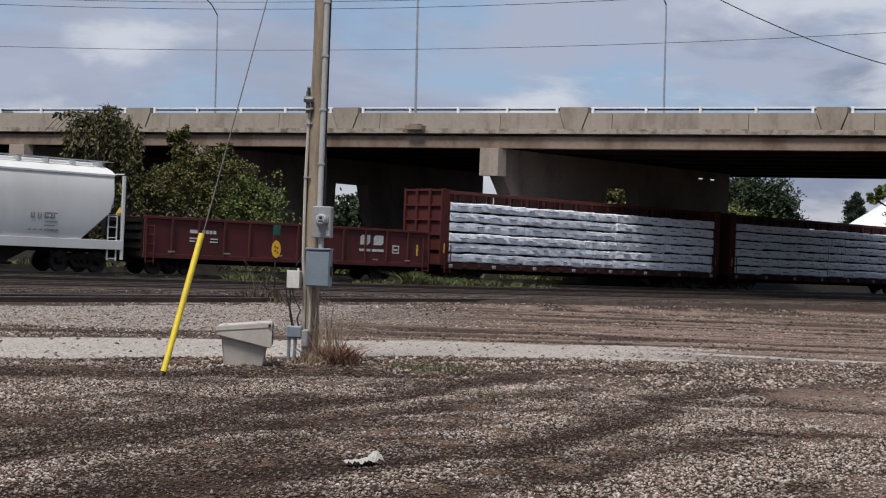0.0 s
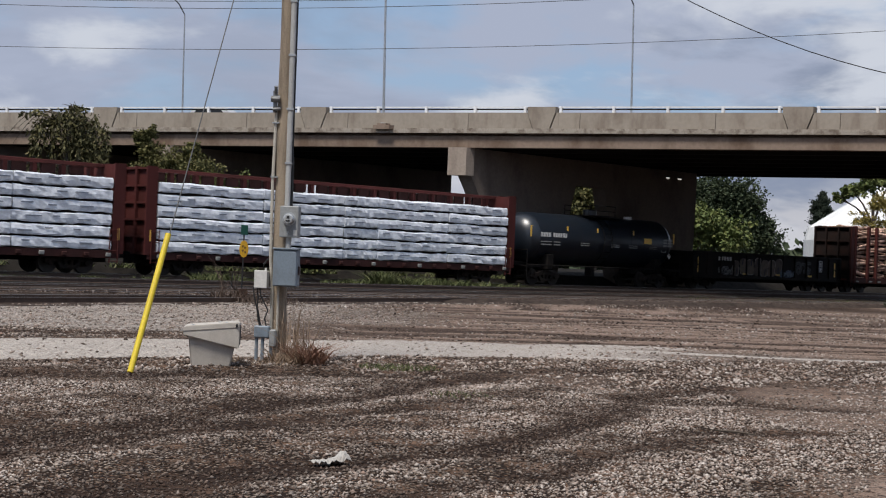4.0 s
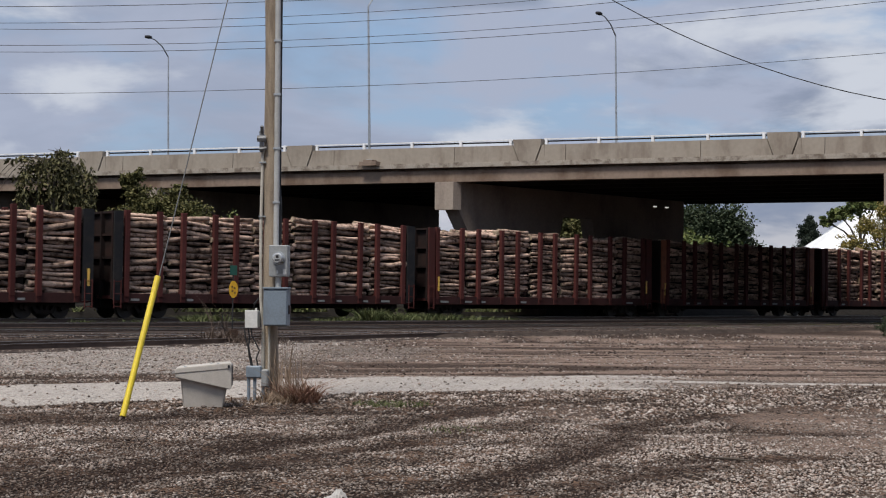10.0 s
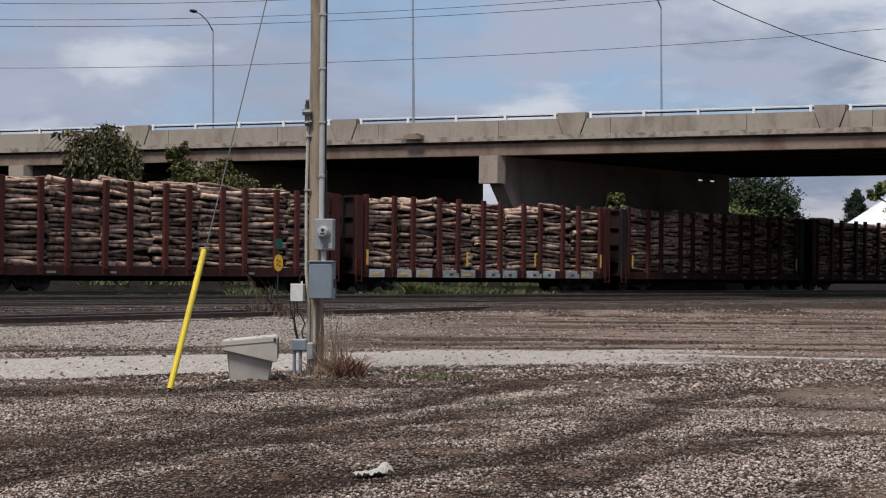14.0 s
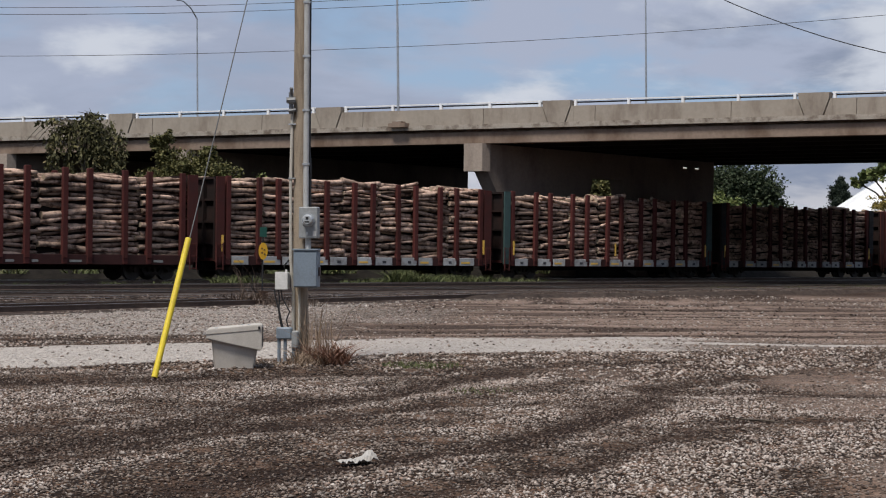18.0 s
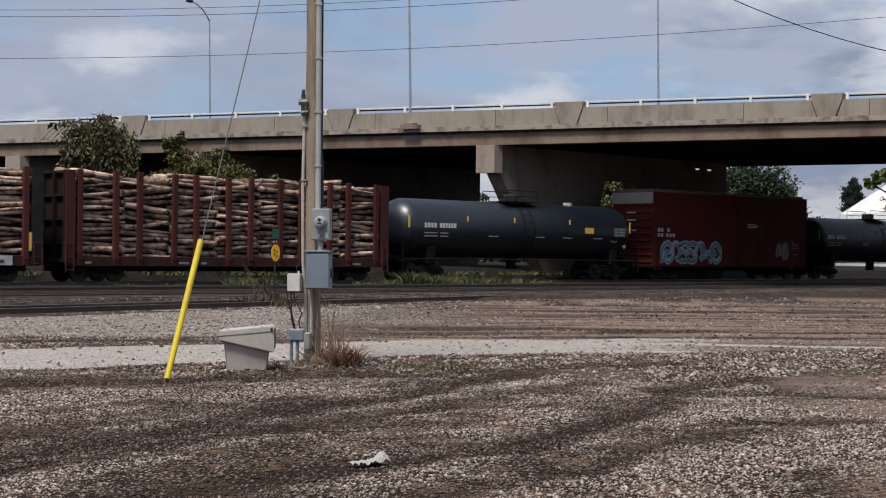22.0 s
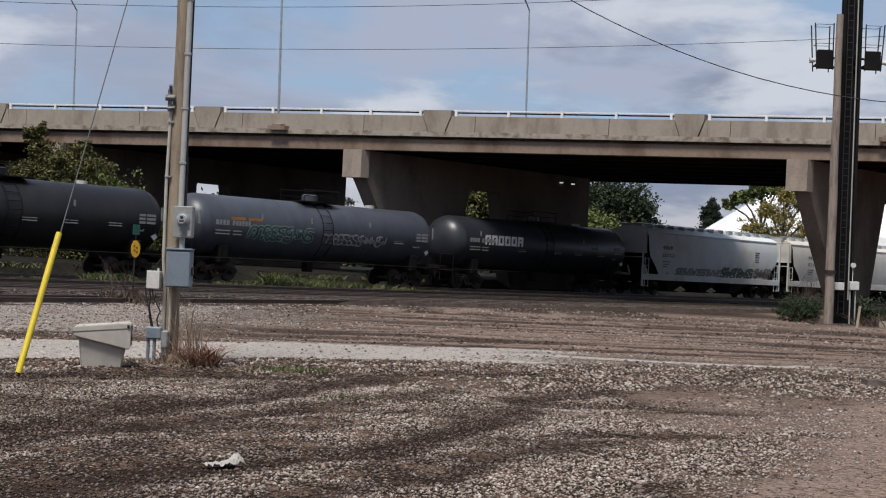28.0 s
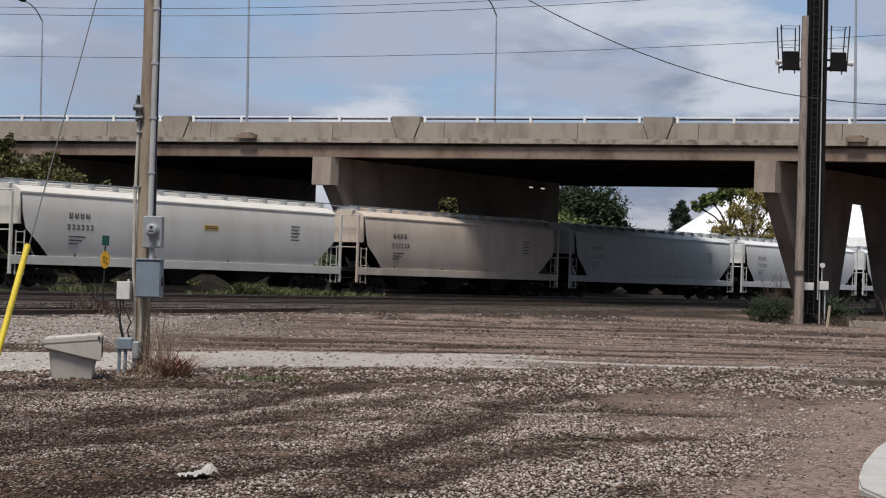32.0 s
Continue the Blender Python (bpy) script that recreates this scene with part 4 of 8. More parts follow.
# low dark bank added behind the main track to black out under-train gaps
def cinder_bank():
    bm = bmesh.new()
    sweep(bm, [(3.3, -0.3), (5.0, 0.80), (9.0, 0.95), (60, 0.9), (60, -0.3)], -160, 420)
    ob = part("cinder_bank", bm, BALLAST_SHADED)
    ob.matrix_basis = Matrix.Translation(on_track(0, 0, 0)) @ pose(0, 0, 0, 0, 0, TURN)
    tagged(ob, "low dark bank added behind the main track to blacken under-train gaps", "embankment", kind="structure")


cinder_bank()


# ---- overhead wires ----
def strung(x0, x1, y, a, b, c, r):
    """A wire over the yard: its height is a + b x + c x^2."""
    bm = bmesh.new()
    tube(bm, [(x0 + (x1 - x0) * i / 40, y, a + b * (x0 + (x1 - x0) * i / 40) + c * (x0 + (x1 - x0) * i / 40) ** 2) for i in range(41)], r, 5)
    tagged(part("overhead_wire", bm, CABLE), "thin black overhead wire across the sky", "wire", "overhead wires")


strung(-70, 70, 72, 11.917, 0.0600, 0.00099, 0.013)
strung(-70, 70, 70, 13.672, 0.0751, 0.00149, 0.014)
strung(-70, 70, 70.3, 14.083, 0.0767, 0.00149, 0.013)
strung(-70, 70, 68, 14.459, 0.0864, 0.00186, 0.013)
strung(-70, 70, 68.3, 14.925, 0.0868, 0.00168, 0.013)
strung(-70, 70, 66, 14.980, 0.0677, 0.00135, 0.015)
strung(-8, 26, 45, 11.027, -0.6166, 0.02377, 0.015)

# ---- plants ----
def leaf_material(name, cols, rough=0.7):
    m = bpy.data.materials.new(name)
    m.use_nodes = True
    nt = m.node_tree
    N, Lk = nt.nodes.new, nt.links.new
    b = nt.nodes["Principled BSDF"]
    g = N("ShaderNodeNewGeometry")
    r = N("ShaderNodeValToRGB")
    while len(r.color_ramp.elements) < len(cols):
        r.color_ramp.elements.new(0.5)
    for i, c in enumerate(cols):
        r.color_ramp.elements[i].position = i / (len(cols) - 1)
        r.color_ramp.elements[i].color = (*c, 1)
    n = N("ShaderNodeTexNoise"); n.inputs["Scale"].default_value = 0.9; n.inputs["Detail"].default_value = 3
    co = N("ShaderNodeTexCoord"); Lk(co.outputs["Object"], n.inputs["Vector"])
    mx = N("ShaderNodeMath"); mx.operation = "MULTIPLY_ADD"; mx.inputs[1].default_value = 0.55
    ad = N("ShaderNodeMath"); ad.operation = "MULTIPLY"; ad.inputs[1].default_value = 0.45
    Lk(n.outputs[0], ad.inputs[0]); Lk(g.outputs["Random Per Island"], mx.inputs[0]); Lk(ad.outputs[0], mx.inputs[2])
    Lk(mx.outputs[0], r.inputs[0]); Lk(r.outputs[0], b.inputs["Base Color"])
    b.inputs["Roughness"].default_value = rough
    b.inputs["Specular IOR Level"].default_value = 0.3
    return m


LEAF_OLIVE = leaf_material("olive_leaves", [(0.036, 0.038, 0.013), (0.078, 0.080, 0.027), (0.14, 0.13, 0.045), (0.19, 0.145, 0.065)])
LEAF_VINE = leaf_material("vine_leaves", [(0.018, 0.017, 0.009), (0.055, 0.053, 0.022), (0.12, 0.112, 0.045), (0.20, 0.155, 0.08)])
LEAF_GREEN = leaf_material("green_leaves", [(0.045, 0.065, 0.02), (0.085, 0.115, 0.034), (0.13, 0.15, 0.045), (0.19, 0.17, 0.055)])
LEAF_DARK = leaf_material("dark_green_leaves", [(0.018, 0.030, 0.015), (0.038, 0.055, 0.026), (0.072, 0.085, 0.038)])
LEAF_YELLOW = leaf_material("yellowing_leaves", [(0.07, 0.066, 0.02), (0.17, 0.15, 0.042), (0.31, 0.235, 0.06), (0.14, 0.11, 0.036)])
LEAF_PINE = leaf_material("dark_needles", [(0.010, 0.017, 0.012), (0.02, 0.03, 0.018), (0.03, 0.042, 0.024)])
GRASS = leaf_material("weed_green", [(0.026, 0.038, 0.013), (0.06, 0.078, 0.024), (0.11, 0.12, 0.045), (0.18, 0.155, 0.08)])
DRYBLADE = leaf_material("dry_stems", [(0.14, 0.09, 0.06), (0.27, 0.19, 0.13), (0.44, 0.35, 0.26)])
REDBLADE = leaf_material("red_dry_stems", [(0.10, 0.05, 0.033), (0.23, 0.12, 0.08), (0.36, 0.235, 0.17)])
BRUSH = leaf_material("bare_brush", [(0.045, 0.032, 0.025), (0.09, 0.062, 0.047), (0.15, 0.11, 0.085)])
BARK = mat("bark", (0.085, 0.068, 0.052), 0.95, stain=(0.04, 0.032, 0.026), amount=0.6, scale=6, grain=30, bump=0.5)


def leaves(rng, pts, size, droop=0.0, slim=1.0):
    """Small folded leaves at the points: each a bent diamond of four triangles, as arrays."""
    n = len(pts)
    a = rng.normal(size=(n, 3)); a[:, 2] = a[:, 2] * 0.6 - droop
    a /= np.linalg.norm(a, axis=1)[:, None]
    b = np.cross(a, rng.normal(size=(n, 3))); b /= np.linalg.norm(b, axis=1)[:, None]
    c = np.cross(a, b)
    L = size * rng.uniform(0.6, 1.35, n)[:, None]
    W = L * slim * rng.uniform(0.35, 0.6, n)[:, None]
    v = np.stack((pts, pts + a * L * 0.5 + b * W, pts + a * L, pts + a * L * 0.5 - b * W, pts + a * L * 0.5 + c * W * 0.35), 1).reshape(-1, 3)
    i = np.arange(n)[:, None] * 5
    f = np.concatenate((i + (0, 1, 4), i + (1, 2, 4), i + (2, 3, 4), i + (3, 0, 4)))
    return v, f


def crown_points(rng, blobs, count):
    """Points in clumps near the skins of uneven blobs (x, y, z, rx, ry, rz, weight)."""
    w = np.array([b[6] for b in blobs], float); w /= w.sum()
    out = []
    for b, k in zip(blobs, (w * count).astype(int)):
        clumps = max(8, k // 34)
        d = rng.normal(size=(clumps, 3)); d /= np.linalg.norm(d, axis=1)[:, None]
        cc = d * rng.uniform(0.35, 1.12, clumps)[:, None] * (1 + 0.22 * rng.normal(size=(clumps, 1)))
        which = rng.integers(0, clumps, k)
        p = cc[which] + rng.normal(size=(k, 3)) * 0.13
        out.append(p * b[3:6] + b[:3])
    return np.concatenate(out)


def tree(name, label, base, trunk_r, blobs, count, leaf, material, seed, category="tree", droop=0.0, group="", slim=1.0):
    """Tapered trunk, a limb to each clump of the crown with twigs, and a crown of many small leaves."""
    rng = np.random.default_rng(seed)
    th = thing(name, label, category, Matrix.Translation(base), group)
    B = [tuple(np.array(b, float)) for b in blobs]
    top = max(b[2] for b in B)
    bm = bmesh.new()
    n = 7
    lean = rng.normal(size=2) * 0.15
    path = [Vector((lean[0] * i / n + rng.normal() * 0.05, lean[1] * i / n + rng.normal() * 0.05, -0.2 + (top + 0.2) * i / n)) for i in range(n + 1)]
    tube(bm, path, [trunk_r * (1 - 0.8 * i / n) for i in range(n + 1)], 8)
    trunk = part("trunk", bm, BARK, th, smooth=True)
    for b in B:
        bm = bmesh.new()
        c = Vector(b[:3])
        start = path[max(1, min(n - 1, int(n * max(0.15, (c.z - b[5]) / max(top, 0.1)) * 0.8)))]
        mid = start.lerp(c, 0.5) + Vector((0, 0, 0.15 * c.z / 4))
        tube(bm, [start, mid, c, c + Vector((0, 0, b[5] * 0.6))], [trunk_r * 0.45, trunk_r * 0.3, trunk_r * 0.18, trunk_r * 0.06], 6)
        for _ in range(9):
            d = Vector(rng.normal(size=3)).normalized()
            e = c + Vector((d.x * b[3], d.y * b[4], d.z * b[5])) * 0.95
            tube(bm, [mid.lerp(c, float(rng.uniform(0.3, 1))), c.lerp(e, 0.5), e], [trunk_r * 0.14, trunk_r * 0.09, trunk_r * 0.03], 4)
        part("limb", bm, BARK, th)
    v, f = leaves(rng, crown_points(rng, B, count), leaf, droop, slim)
    ob = new("crown", mesh_np("crown", v, f, material))
    ob.parent = th
    return th


# the overgrown snag with hanging vines, and the bushes beside it
vt = tree("vine_tree", "leaning snag overgrown with olive hanging vines", (-27.1, 78.5, 0), 0.22,
     [(-0.4, 0, 8.1, 1.8, 1.0, 0.5, 1.6), (0.9, 0.2, 7.0, 1.2, 1.1, 1.0, 1.8), (1.4, 0, 5.4, 1.0, 1.0, 1.2, 1.0), (0.3, 0, 4.8, 1.5, 1.2, 1.4, 1.4), (1.6, 0.1, 2.6, 1.9, 1.3, 1.9, 2.4), (-0.6, 0, 2.4, 1.9, 1.3, 1.9, 2), (0.3, 0, 8.8, 0.8, 0.5, 0.2, 0.3)], 3000, 0.30, LEAF_VINE, 3, droop=0.9, slim=0.5)


def hanging_vines():
    """Strands of drooping leaves that hang from the snag's top, and bare runners that reach out from it."""
    rng = np.random.default_rng(77)
    pts = []
    for k in range(120):
        a, r = rng.uniform(0, math.tau), math.sqrt(rng.uniform(0.05, 1))
        x, y = 0.15 + 2.15 * r * math.cos(a), 1.1 * r * math.sin(a)
        z = 8.75 - 0.30 * (x - 0.2) ** 2 * 0.5 - rng.uniform(0, 0.9)
        drop = rng.uniform(0.5, 2.6) if rng.uniform() < 0.75 else rng.uniform(2.5, 4.2)
        n = int(drop / 0.085)
        t = np.linspace(0, 1, n)
        pts.append(np.stack((x + 0.22 * np.sin(t * 3 + a) * t + rng.normal(size=n) * 0.05, y + rng.normal(size=n) * 0.05, z - drop * t), 1))
    v, f = leaves(rng, np.concatenate(pts), 0.27, 1.2, 0.40)
    ob = new("hanging_leaves", mesh_np("hanging_leaves", v, f, LEAF_VINE))
    ob.parent = vt
    for x1, z1, sag in ((-2.6, 7.55, 0.5), (-3.3, 7.0, 0.7), (-2.2, 8.3, 0.3), (2.2, 6.3, 0.5), (-2.9, 6.6, 0.6)):
        bm = bmesh.new()
        run = [Vector((x1 * t, -0.2, 8.1 + (z1 - 8.1) * t * t + sag * math.sin(t * math.pi))) for t in np.linspace(0.1, 1, 8)]
        tube(bm, run, [0.03 - 0.018 * i / 7 for i in range(8)], 5)
        part("vine", bm, BARK, vt)


hanging_vines()
tree("bush", "tall olive-green shrub behind the tracks", (-23.0, 79.0, 0), 0.10,
     [(0.2, 0, 7.5, 0.45, 0.4, 0.35, 0.5), (-0.4, 0, 7.3, 0.4, 0.4, 0.4, 0.35), (0.3, 0, 6.6, 0.6, 0.5, 0.7, 0.9), (0.6, 0.1, 5.7, 1.0, 0.9, 0.9, 1.5), (-0.8, 0, 4.6, 1.3, 1.2, 1.2, 2), (1.6, 0.2, 5.5, 1.0, 0.9, 0.9, 1.5), (1.4, 0.2, 4.4, 1.5, 1.1, 1.2, 2), (-1.8, 0, 4.6, 0.9, 0.9, 0.8, 1.0), (0.2, 0, 2.3, 2.4, 1.5, 1.9, 3)], 26000, 0.125, LEAF_OLIVE, 4, "bush")
tree("bush", "tall olive-green shrub behind the tracks", (-20.4, 79.4, 0), 0.09,
     [(-0.2, 0, 6.7, 0.5, 0.4, 0.45, 0.6), (-0.5, 0, 6.0, 0.9, 0.8, 0.7, 1.2), (0.3, 0, 5.4, 1.0, 0.9, 0.8, 1.4), (0.5, 0, 4.5, 1.2, 1.0, 1.1, 1.8), (0.1, 0, 3.2, 1.7, 1.3, 1.6, 2.6), (0.2, 0, 1.8, 2.0, 1.4, 1.6, 2)], 23000, 0.125, LEAF_OLIVE, 5, "bush")
tree("bush", "rounded green shrub with lighter leaves", (-19.1, 79.0, 0), 0.08,
     [(0.1, 0, 4.8, 0.6, 0.6, 0.6, 0.7), (0.5, 0, 4.0, 1.4, 1.1, 1.2, 2.4), (-0.6, 0, 3.5, 1.3, 1.2, 1.3, 2), (0.6, 0, 2.2, 1.8, 1.3, 1.7, 2.6)], 17000, 0.125, LEAF_GREEN, 6, "bush")
tree("bush", "low green shrub behind the tracks", (-15.9, 80.5, 0), 0.06,
     [(0, 0, 2.3, 1.2, 1.0, 1.0, 1), (0.9, 0.1, 1.5, 1.0, 0.9, 1.0, 1)], 3500, 0.17, LEAF_GREEN, 7, "bush")
# beyond the bridge
tree("far_tree", "broad dark green tree beyond the bridge", (15.6, 171, -0.9), 0.45,
     [(0.0, 0, 10.6, 3.0, 3, 3.0, 3), (2.4, 0, 9.6, 2.4, 2.4, 2.6, 2.5), (-3.2, 0, 9.2, 3.0, 2.6, 3.6, 2.5), (-5.5, 0, 6.5, 3.0, 2.6, 3.2, 2.2), (1.0, 0, 5.6, 4.0, 3, 3.2, 3), (4.2, 0, 7.0, 2.0, 2.0, 2.6, 1.8), (5.2, 0, 5.4, 1.8, 2.0, 2.4, 1.2)], 36000, 0.27, LEAF_DARK, 8)
tree("far_tree", "pale green tree below a taller one", (12.5, 160, 0), 0.3,
     [(0, 0, 6.2, 2.6, 2.2, 2.0, 2), (2.8, 0, 5.0, 2.4, 2.2, 1.8, 2), (-2.6, 0, 4.6, 2.6, 2.2, 2.2, 2)], 9000, 0.36, LEAF_GREEN, 9)
tree("conifer", "dark conifer beyond the bridge", (30.9, 197, -1.0), 0.35,
     [(0, 0, 12.0, 0.7, 0.7, 1.0, 1), (-0.5, 0, 10.8, 1.0, 1.0, 1.1, 1.4), (0.7, 0, 10.2, 1.0, 1.0, 1.0, 1.2), (0, 0, 8.8, 1.7, 1.6, 1.4, 2), (0, 0, 6.6, 2.0, 1.8, 1.6, 2)], 12000, 0.24, LEAF_PINE, 10)
tree("autumn_tree", "thin yellowing tree in front of a white roof", (28.6, 141, -0.5), 0.20,
     [(3.4, 0, 8.8, 1.3, 1.2, 1.1, 0.9), (1.2, 0, 6.0, 1.7, 1.3, 1.0, 0.8), (0.3, 0, 9.9, 1.2, 1.2, 0.9, 1.0), (-1.5, 0, 8.6, 1.2, 1.2, 1.0, 1.0), (1.6, 0.3, 9.3, 1.4, 1.3, 1.2, 1.2), (-2.9, 0, 7.0, 1.1, 1.1, 0.7, 0.7), (0.1, 0, 7.6, 1.5, 1.3, 1.2, 1.1), (2.5, 0, 7.2, 1.5, 1.3, 1.3, 1.0), (-1.4, 0, 6.4, 1.3, 1.2, 0.8, 0.8)], 14000, 0.15, LEAF_YELLOW, 11)
tree("far_tree", "light green tree leaning over a white roof", (30.2, 160, 0), 0.3,
     [(0, 0, 11.2, 1.8, 1.6, 1.0, 1), (-2.2, 0, 10.2, 1.3, 1.2, 0.8, 0.7), (1.8, 0, 12.0, 2.0, 1.8, 1.4, 1), (-3.4, 0, 9.4, 0.6, 0.6, 0.4, 0.25)], 4600, 0.32, LEAF_GREEN, 12)
tree("far_tree", "dull olive tree seen through the bridge pier", (1.6, 150, 0), 0.3,
     [(0, 0, 8.4, 3.2, 2.4, 2.6, 2), (-2.6, 0, 7.2, 2.8, 2.2, 2.6, 2), (2.6, 0, 7.0, 2.8, 2.2, 2.6, 2), (0, 0, 5, 4, 2.4, 2.4, 2)], 13000, 0.36, LEAF_OLIVE, 13)
tree("far_tree", "dark green tree seen through the bridge pier", (-24.5, 150, 0), 0.4,
     [(0, 0, 5.0, 3.2, 2.8, 2.2, 2), (3.8, 0, 4.4, 3.0, 2.6, 2.2, 2), (-3.6, 0, 4.6, 3.0, 2.6, 2.3, 2)], 8500, 0.40, LEAF_DARK, 14)
tree("far_tree", "dark green tree seen through the bridge pier", (-13.2, 150, 0), 0.3,
     [(0, 0, 5.6, 2.0, 1.8, 1.7, 2), (1.8, 0, 4.8, 1.8, 1.6, 1.6, 1.6), (-1.6, 0, 4.4, 1.8, 1.6, 1.6, 1.6)], 6000, 0.28, LEAF_DARK, 16)
tree("far_tree", "dark green tree behind the bridge", (-37.0, 128, 0), 0.4,
     [(0, 0, 6.6, 3.4, 2.8, 2.6, 2), (-5, 0, 6.2, 3.4, 2.8, 2.6, 2), (5, 0, 4.6, 3.2, 2.6, 2.4, 2)], 9000, 0.36, LEAF_DARK, 15)


def far_woods():
    """A low belt of woods round the horizon, with unseen trees added behind the camera to hold back low skylight."""
    rng = np.random.default_rng(20)
    pts = []
    for k in range(700):
        a = rng.uniform(-1.35, 1.35)
        r = rng.uniform(230, 330)
        h = rng.uniform(3.5, 8.0)
        if k >= 420:        # nearer and taller behind the yard, added unseen against low skylight
            a, r, h = rng.uniform(1.5, 4.78), rng.uniform(80, 115), rng.uniform(13, 21)
        c = np.array((math.sin(a) * r, math.cos(a) * r, h * 0.45))
        m = 130
        d = rng.normal(size=(m, 3)); d /= np.linalg.norm(d, axis=1)[:, None]
        pts.append(c + d * rng.uniform(0.4, 1.0, m)[:, None] * (h * 0.75, h * 0.75, h * 0.55))
    v, f = leaves(rng, np.concatenate(pts), 1.5)
    tagged(new("far_woods", mesh_np("far_woods", v, f, LEAF_DARK)), "distant belt of dark green trees, part of it added unseen", "woods", kind="stuff")


far_woods()

# white fabric-roofed shed behind the trees
def white_shed():
    th = thing("storage_dome", "large white fabric-covered storage dome beyond the bridge", "building", pose(46.0, 182, 0))
    ROOF = mat("white_fabric", (0.78, 0.78, 0.76), 0.6, stain=(0.6, 0.6, 0.58), amount=0.4, scale=0.4, grain=3, bump=0.05)
    prof = [(19.4, 0), (19.4, 5.4), (19.0, 6.9), (13.0, 10.9), (6.0, 15.5), (0.8, 18.8), (0, 19.0)]
    seg = 32
    for part_i, (a, b) in enumerate(((0, 2), (2, 6))):
        bm = bmesh.new()
        rings = [[bm.verts.new((prof[i][0] * math.cos(k * math.tau / seg), prof[i][0] * math.sin(k * math.tau / seg), prof[i][1])) for k in range(seg)] for i in range(a, b + (0 if b == 6 else 1))]
        for q, w in zip(rings, rings[1:]):
            for k in range(seg):
                bm.faces.new((q[k], q[(k + 1) % seg], w[(k + 1) % seg], w[k]))
        if b == 6: bm.faces.new(rings[-1])
        part("wall" if a == 0 else "roof", bm, ROOF, th)
    bm = bmesh.new()
    for k in range(0, seg, 2):
        ca, sa = math.cos(k * math.tau / seg), math.sin(k * math.tau / seg)
        tube(bm, [(p[0] * ca, p[0] * sa, p[1] + 0.02) for p in prof[1:6]], 0.07, 4)
    part("roof_rib", bm, STEEL, th)


white_shed()


def weed_tuft(name, label, place, n, height, spread, material, seed, lean=0.25, width=0.012, parent_kind=""):
    """A tuft of narrow bent blades."""
    rng = np.random.default_rng(seed)
    a = rng.uniform(0, math.tau, n)
    r = spread * np.sqrt(rng.uniform(0, 1, n))
    root = np.stack((np.cos(a) * r, np.sin(a) * r, np.zeros(n)), 1)
    h = height * rng.uniform(0.35, 1.1, n)
    off = rng.normal(size=(n, 3)) * lean; off[:, 2] = 0
    mid = root + off * h[:, None] * 0.4; mid[:, 2] += h * 0.6
    tip = root + off * h[:, None] * 1.2; tip[:, 2] += h * 0.97
    side = rng.normal(size=(n, 3)); side[:, 2] = 0; side /= np.linalg.norm(side, axis=1)[:, None]
    w = width * rng.uniform(0.6, 1.4, n)[:, None]
    v = np.stack((root - side * w, root + side * w, mid + side * w * 0.8, mid - side * w * 0.8, tip), 1).reshape(-1, 3)
    i = np.arange(n)[:, None] * 5
    f = np.concatenate((i + (0, 1, 2), i + (0, 2, 3), i + (3, 2, 4)))
    ob = new(name, mesh_np(name, v, f, material))
    ob.matrix_basis = Matrix.Translation(place)
    return tagged(ob, label, "weeds", kind="stuff")


rw = random.Random(5)
for s, n, h, sp in ((1.4, 160, 0.7, 0.7), (2.4, 200, 0.75, 0.9), (4.2, 110, 0.5, 1.0), (9.0, 130, 0.5, 1.1), (10.3, 150, 0.6, 0.8), (11.8, 300, 1.05, 0.7), (13.2, 230, 0.85, 1.0), (14.9, 250, 0.8, 1.2), (16.5, 230, 0.75, 1.2), (18.4, 200, 0.65, 1.4), (20.5, 180, 0.55, 1.5), (23.0, 120, 0.4, 1.5), (-4.3, 90, 0.45, 0.8), (-1.8, 100, 0.45, 1.0), (7.0, 90, 0.35, 1.2), (-8, 120, 0.4, 1.6)):
    weed_tuft("weed_tuft", "green and yellowed weeds growing between the tracks", on_track(s, 3.1, -0.05), int(n * 2.0), h * 0.82, sp * 0.8, GRASS, int(s * 10 + 400), 0.5, 0.028)
for s, q in ((28, 15.6), (34, 15.5), (22, 15.4), (40, 15.7), (46, 15.6)):
    weed_tuft("weed_tuft", "short pale weeds at the edge of the track", on_track(s, q, 0.0), 140, 0.28, 1.6, GRASS, int(s * 7), 0.3, 0.015)
for s in range(-14, 34, 4):
    weed_tuft("weed_tuft", "dark rank weeds on the added bank", on_track(s + rw.uniform(-1, 1), -4.6, 0.5), 220, 0.30, 1.4, GRASS, 900 + s, 1.0, 0.03)
# dry growth at the pole's foot
weed_tuft("dry_weeds", "tall dry tan stems at the foot of the pole", (-4.12, 22.2, 0), 46, 1.15, 0.22, DRYBLADE, 61, 0.20, 0.006)
weed_tuft("dry_weeds", "tall dry tan stems at the foot of the pole", (-3.98, 22.0, 0), 40, 0.75, 0.24, DRYBLADE, 161, 0.35, 0.006)
weed_tuft("dry_weeds", "matted dry reddish grass at the foot of the pole", (-3.82, 21.9, 0), 420, 0.34, 0.24, REDBLADE, 62, 0.95, 0.007)
weed_tuft("dry_weeds", "matted dry reddish grass at the foot of the pole", (-4.12, 21.8, 0), 200, 0.26, 0.30, DRYBLADE, 63, 0.9, 0.006)
weed_tuft("dry_weeds", "pale flattened straw before the pole", (-4.45, 21.5, 0), 160, 0.12, 0.55, DRYBLADE, 163, 1.6, 0.006)
weed_tuft("weed_tuft", "patch of short green weeds in the gravel", (-2.5, 21.8, 0), 500, 0.055, 0.6, GRASS, 64, 0.6, 0.006)
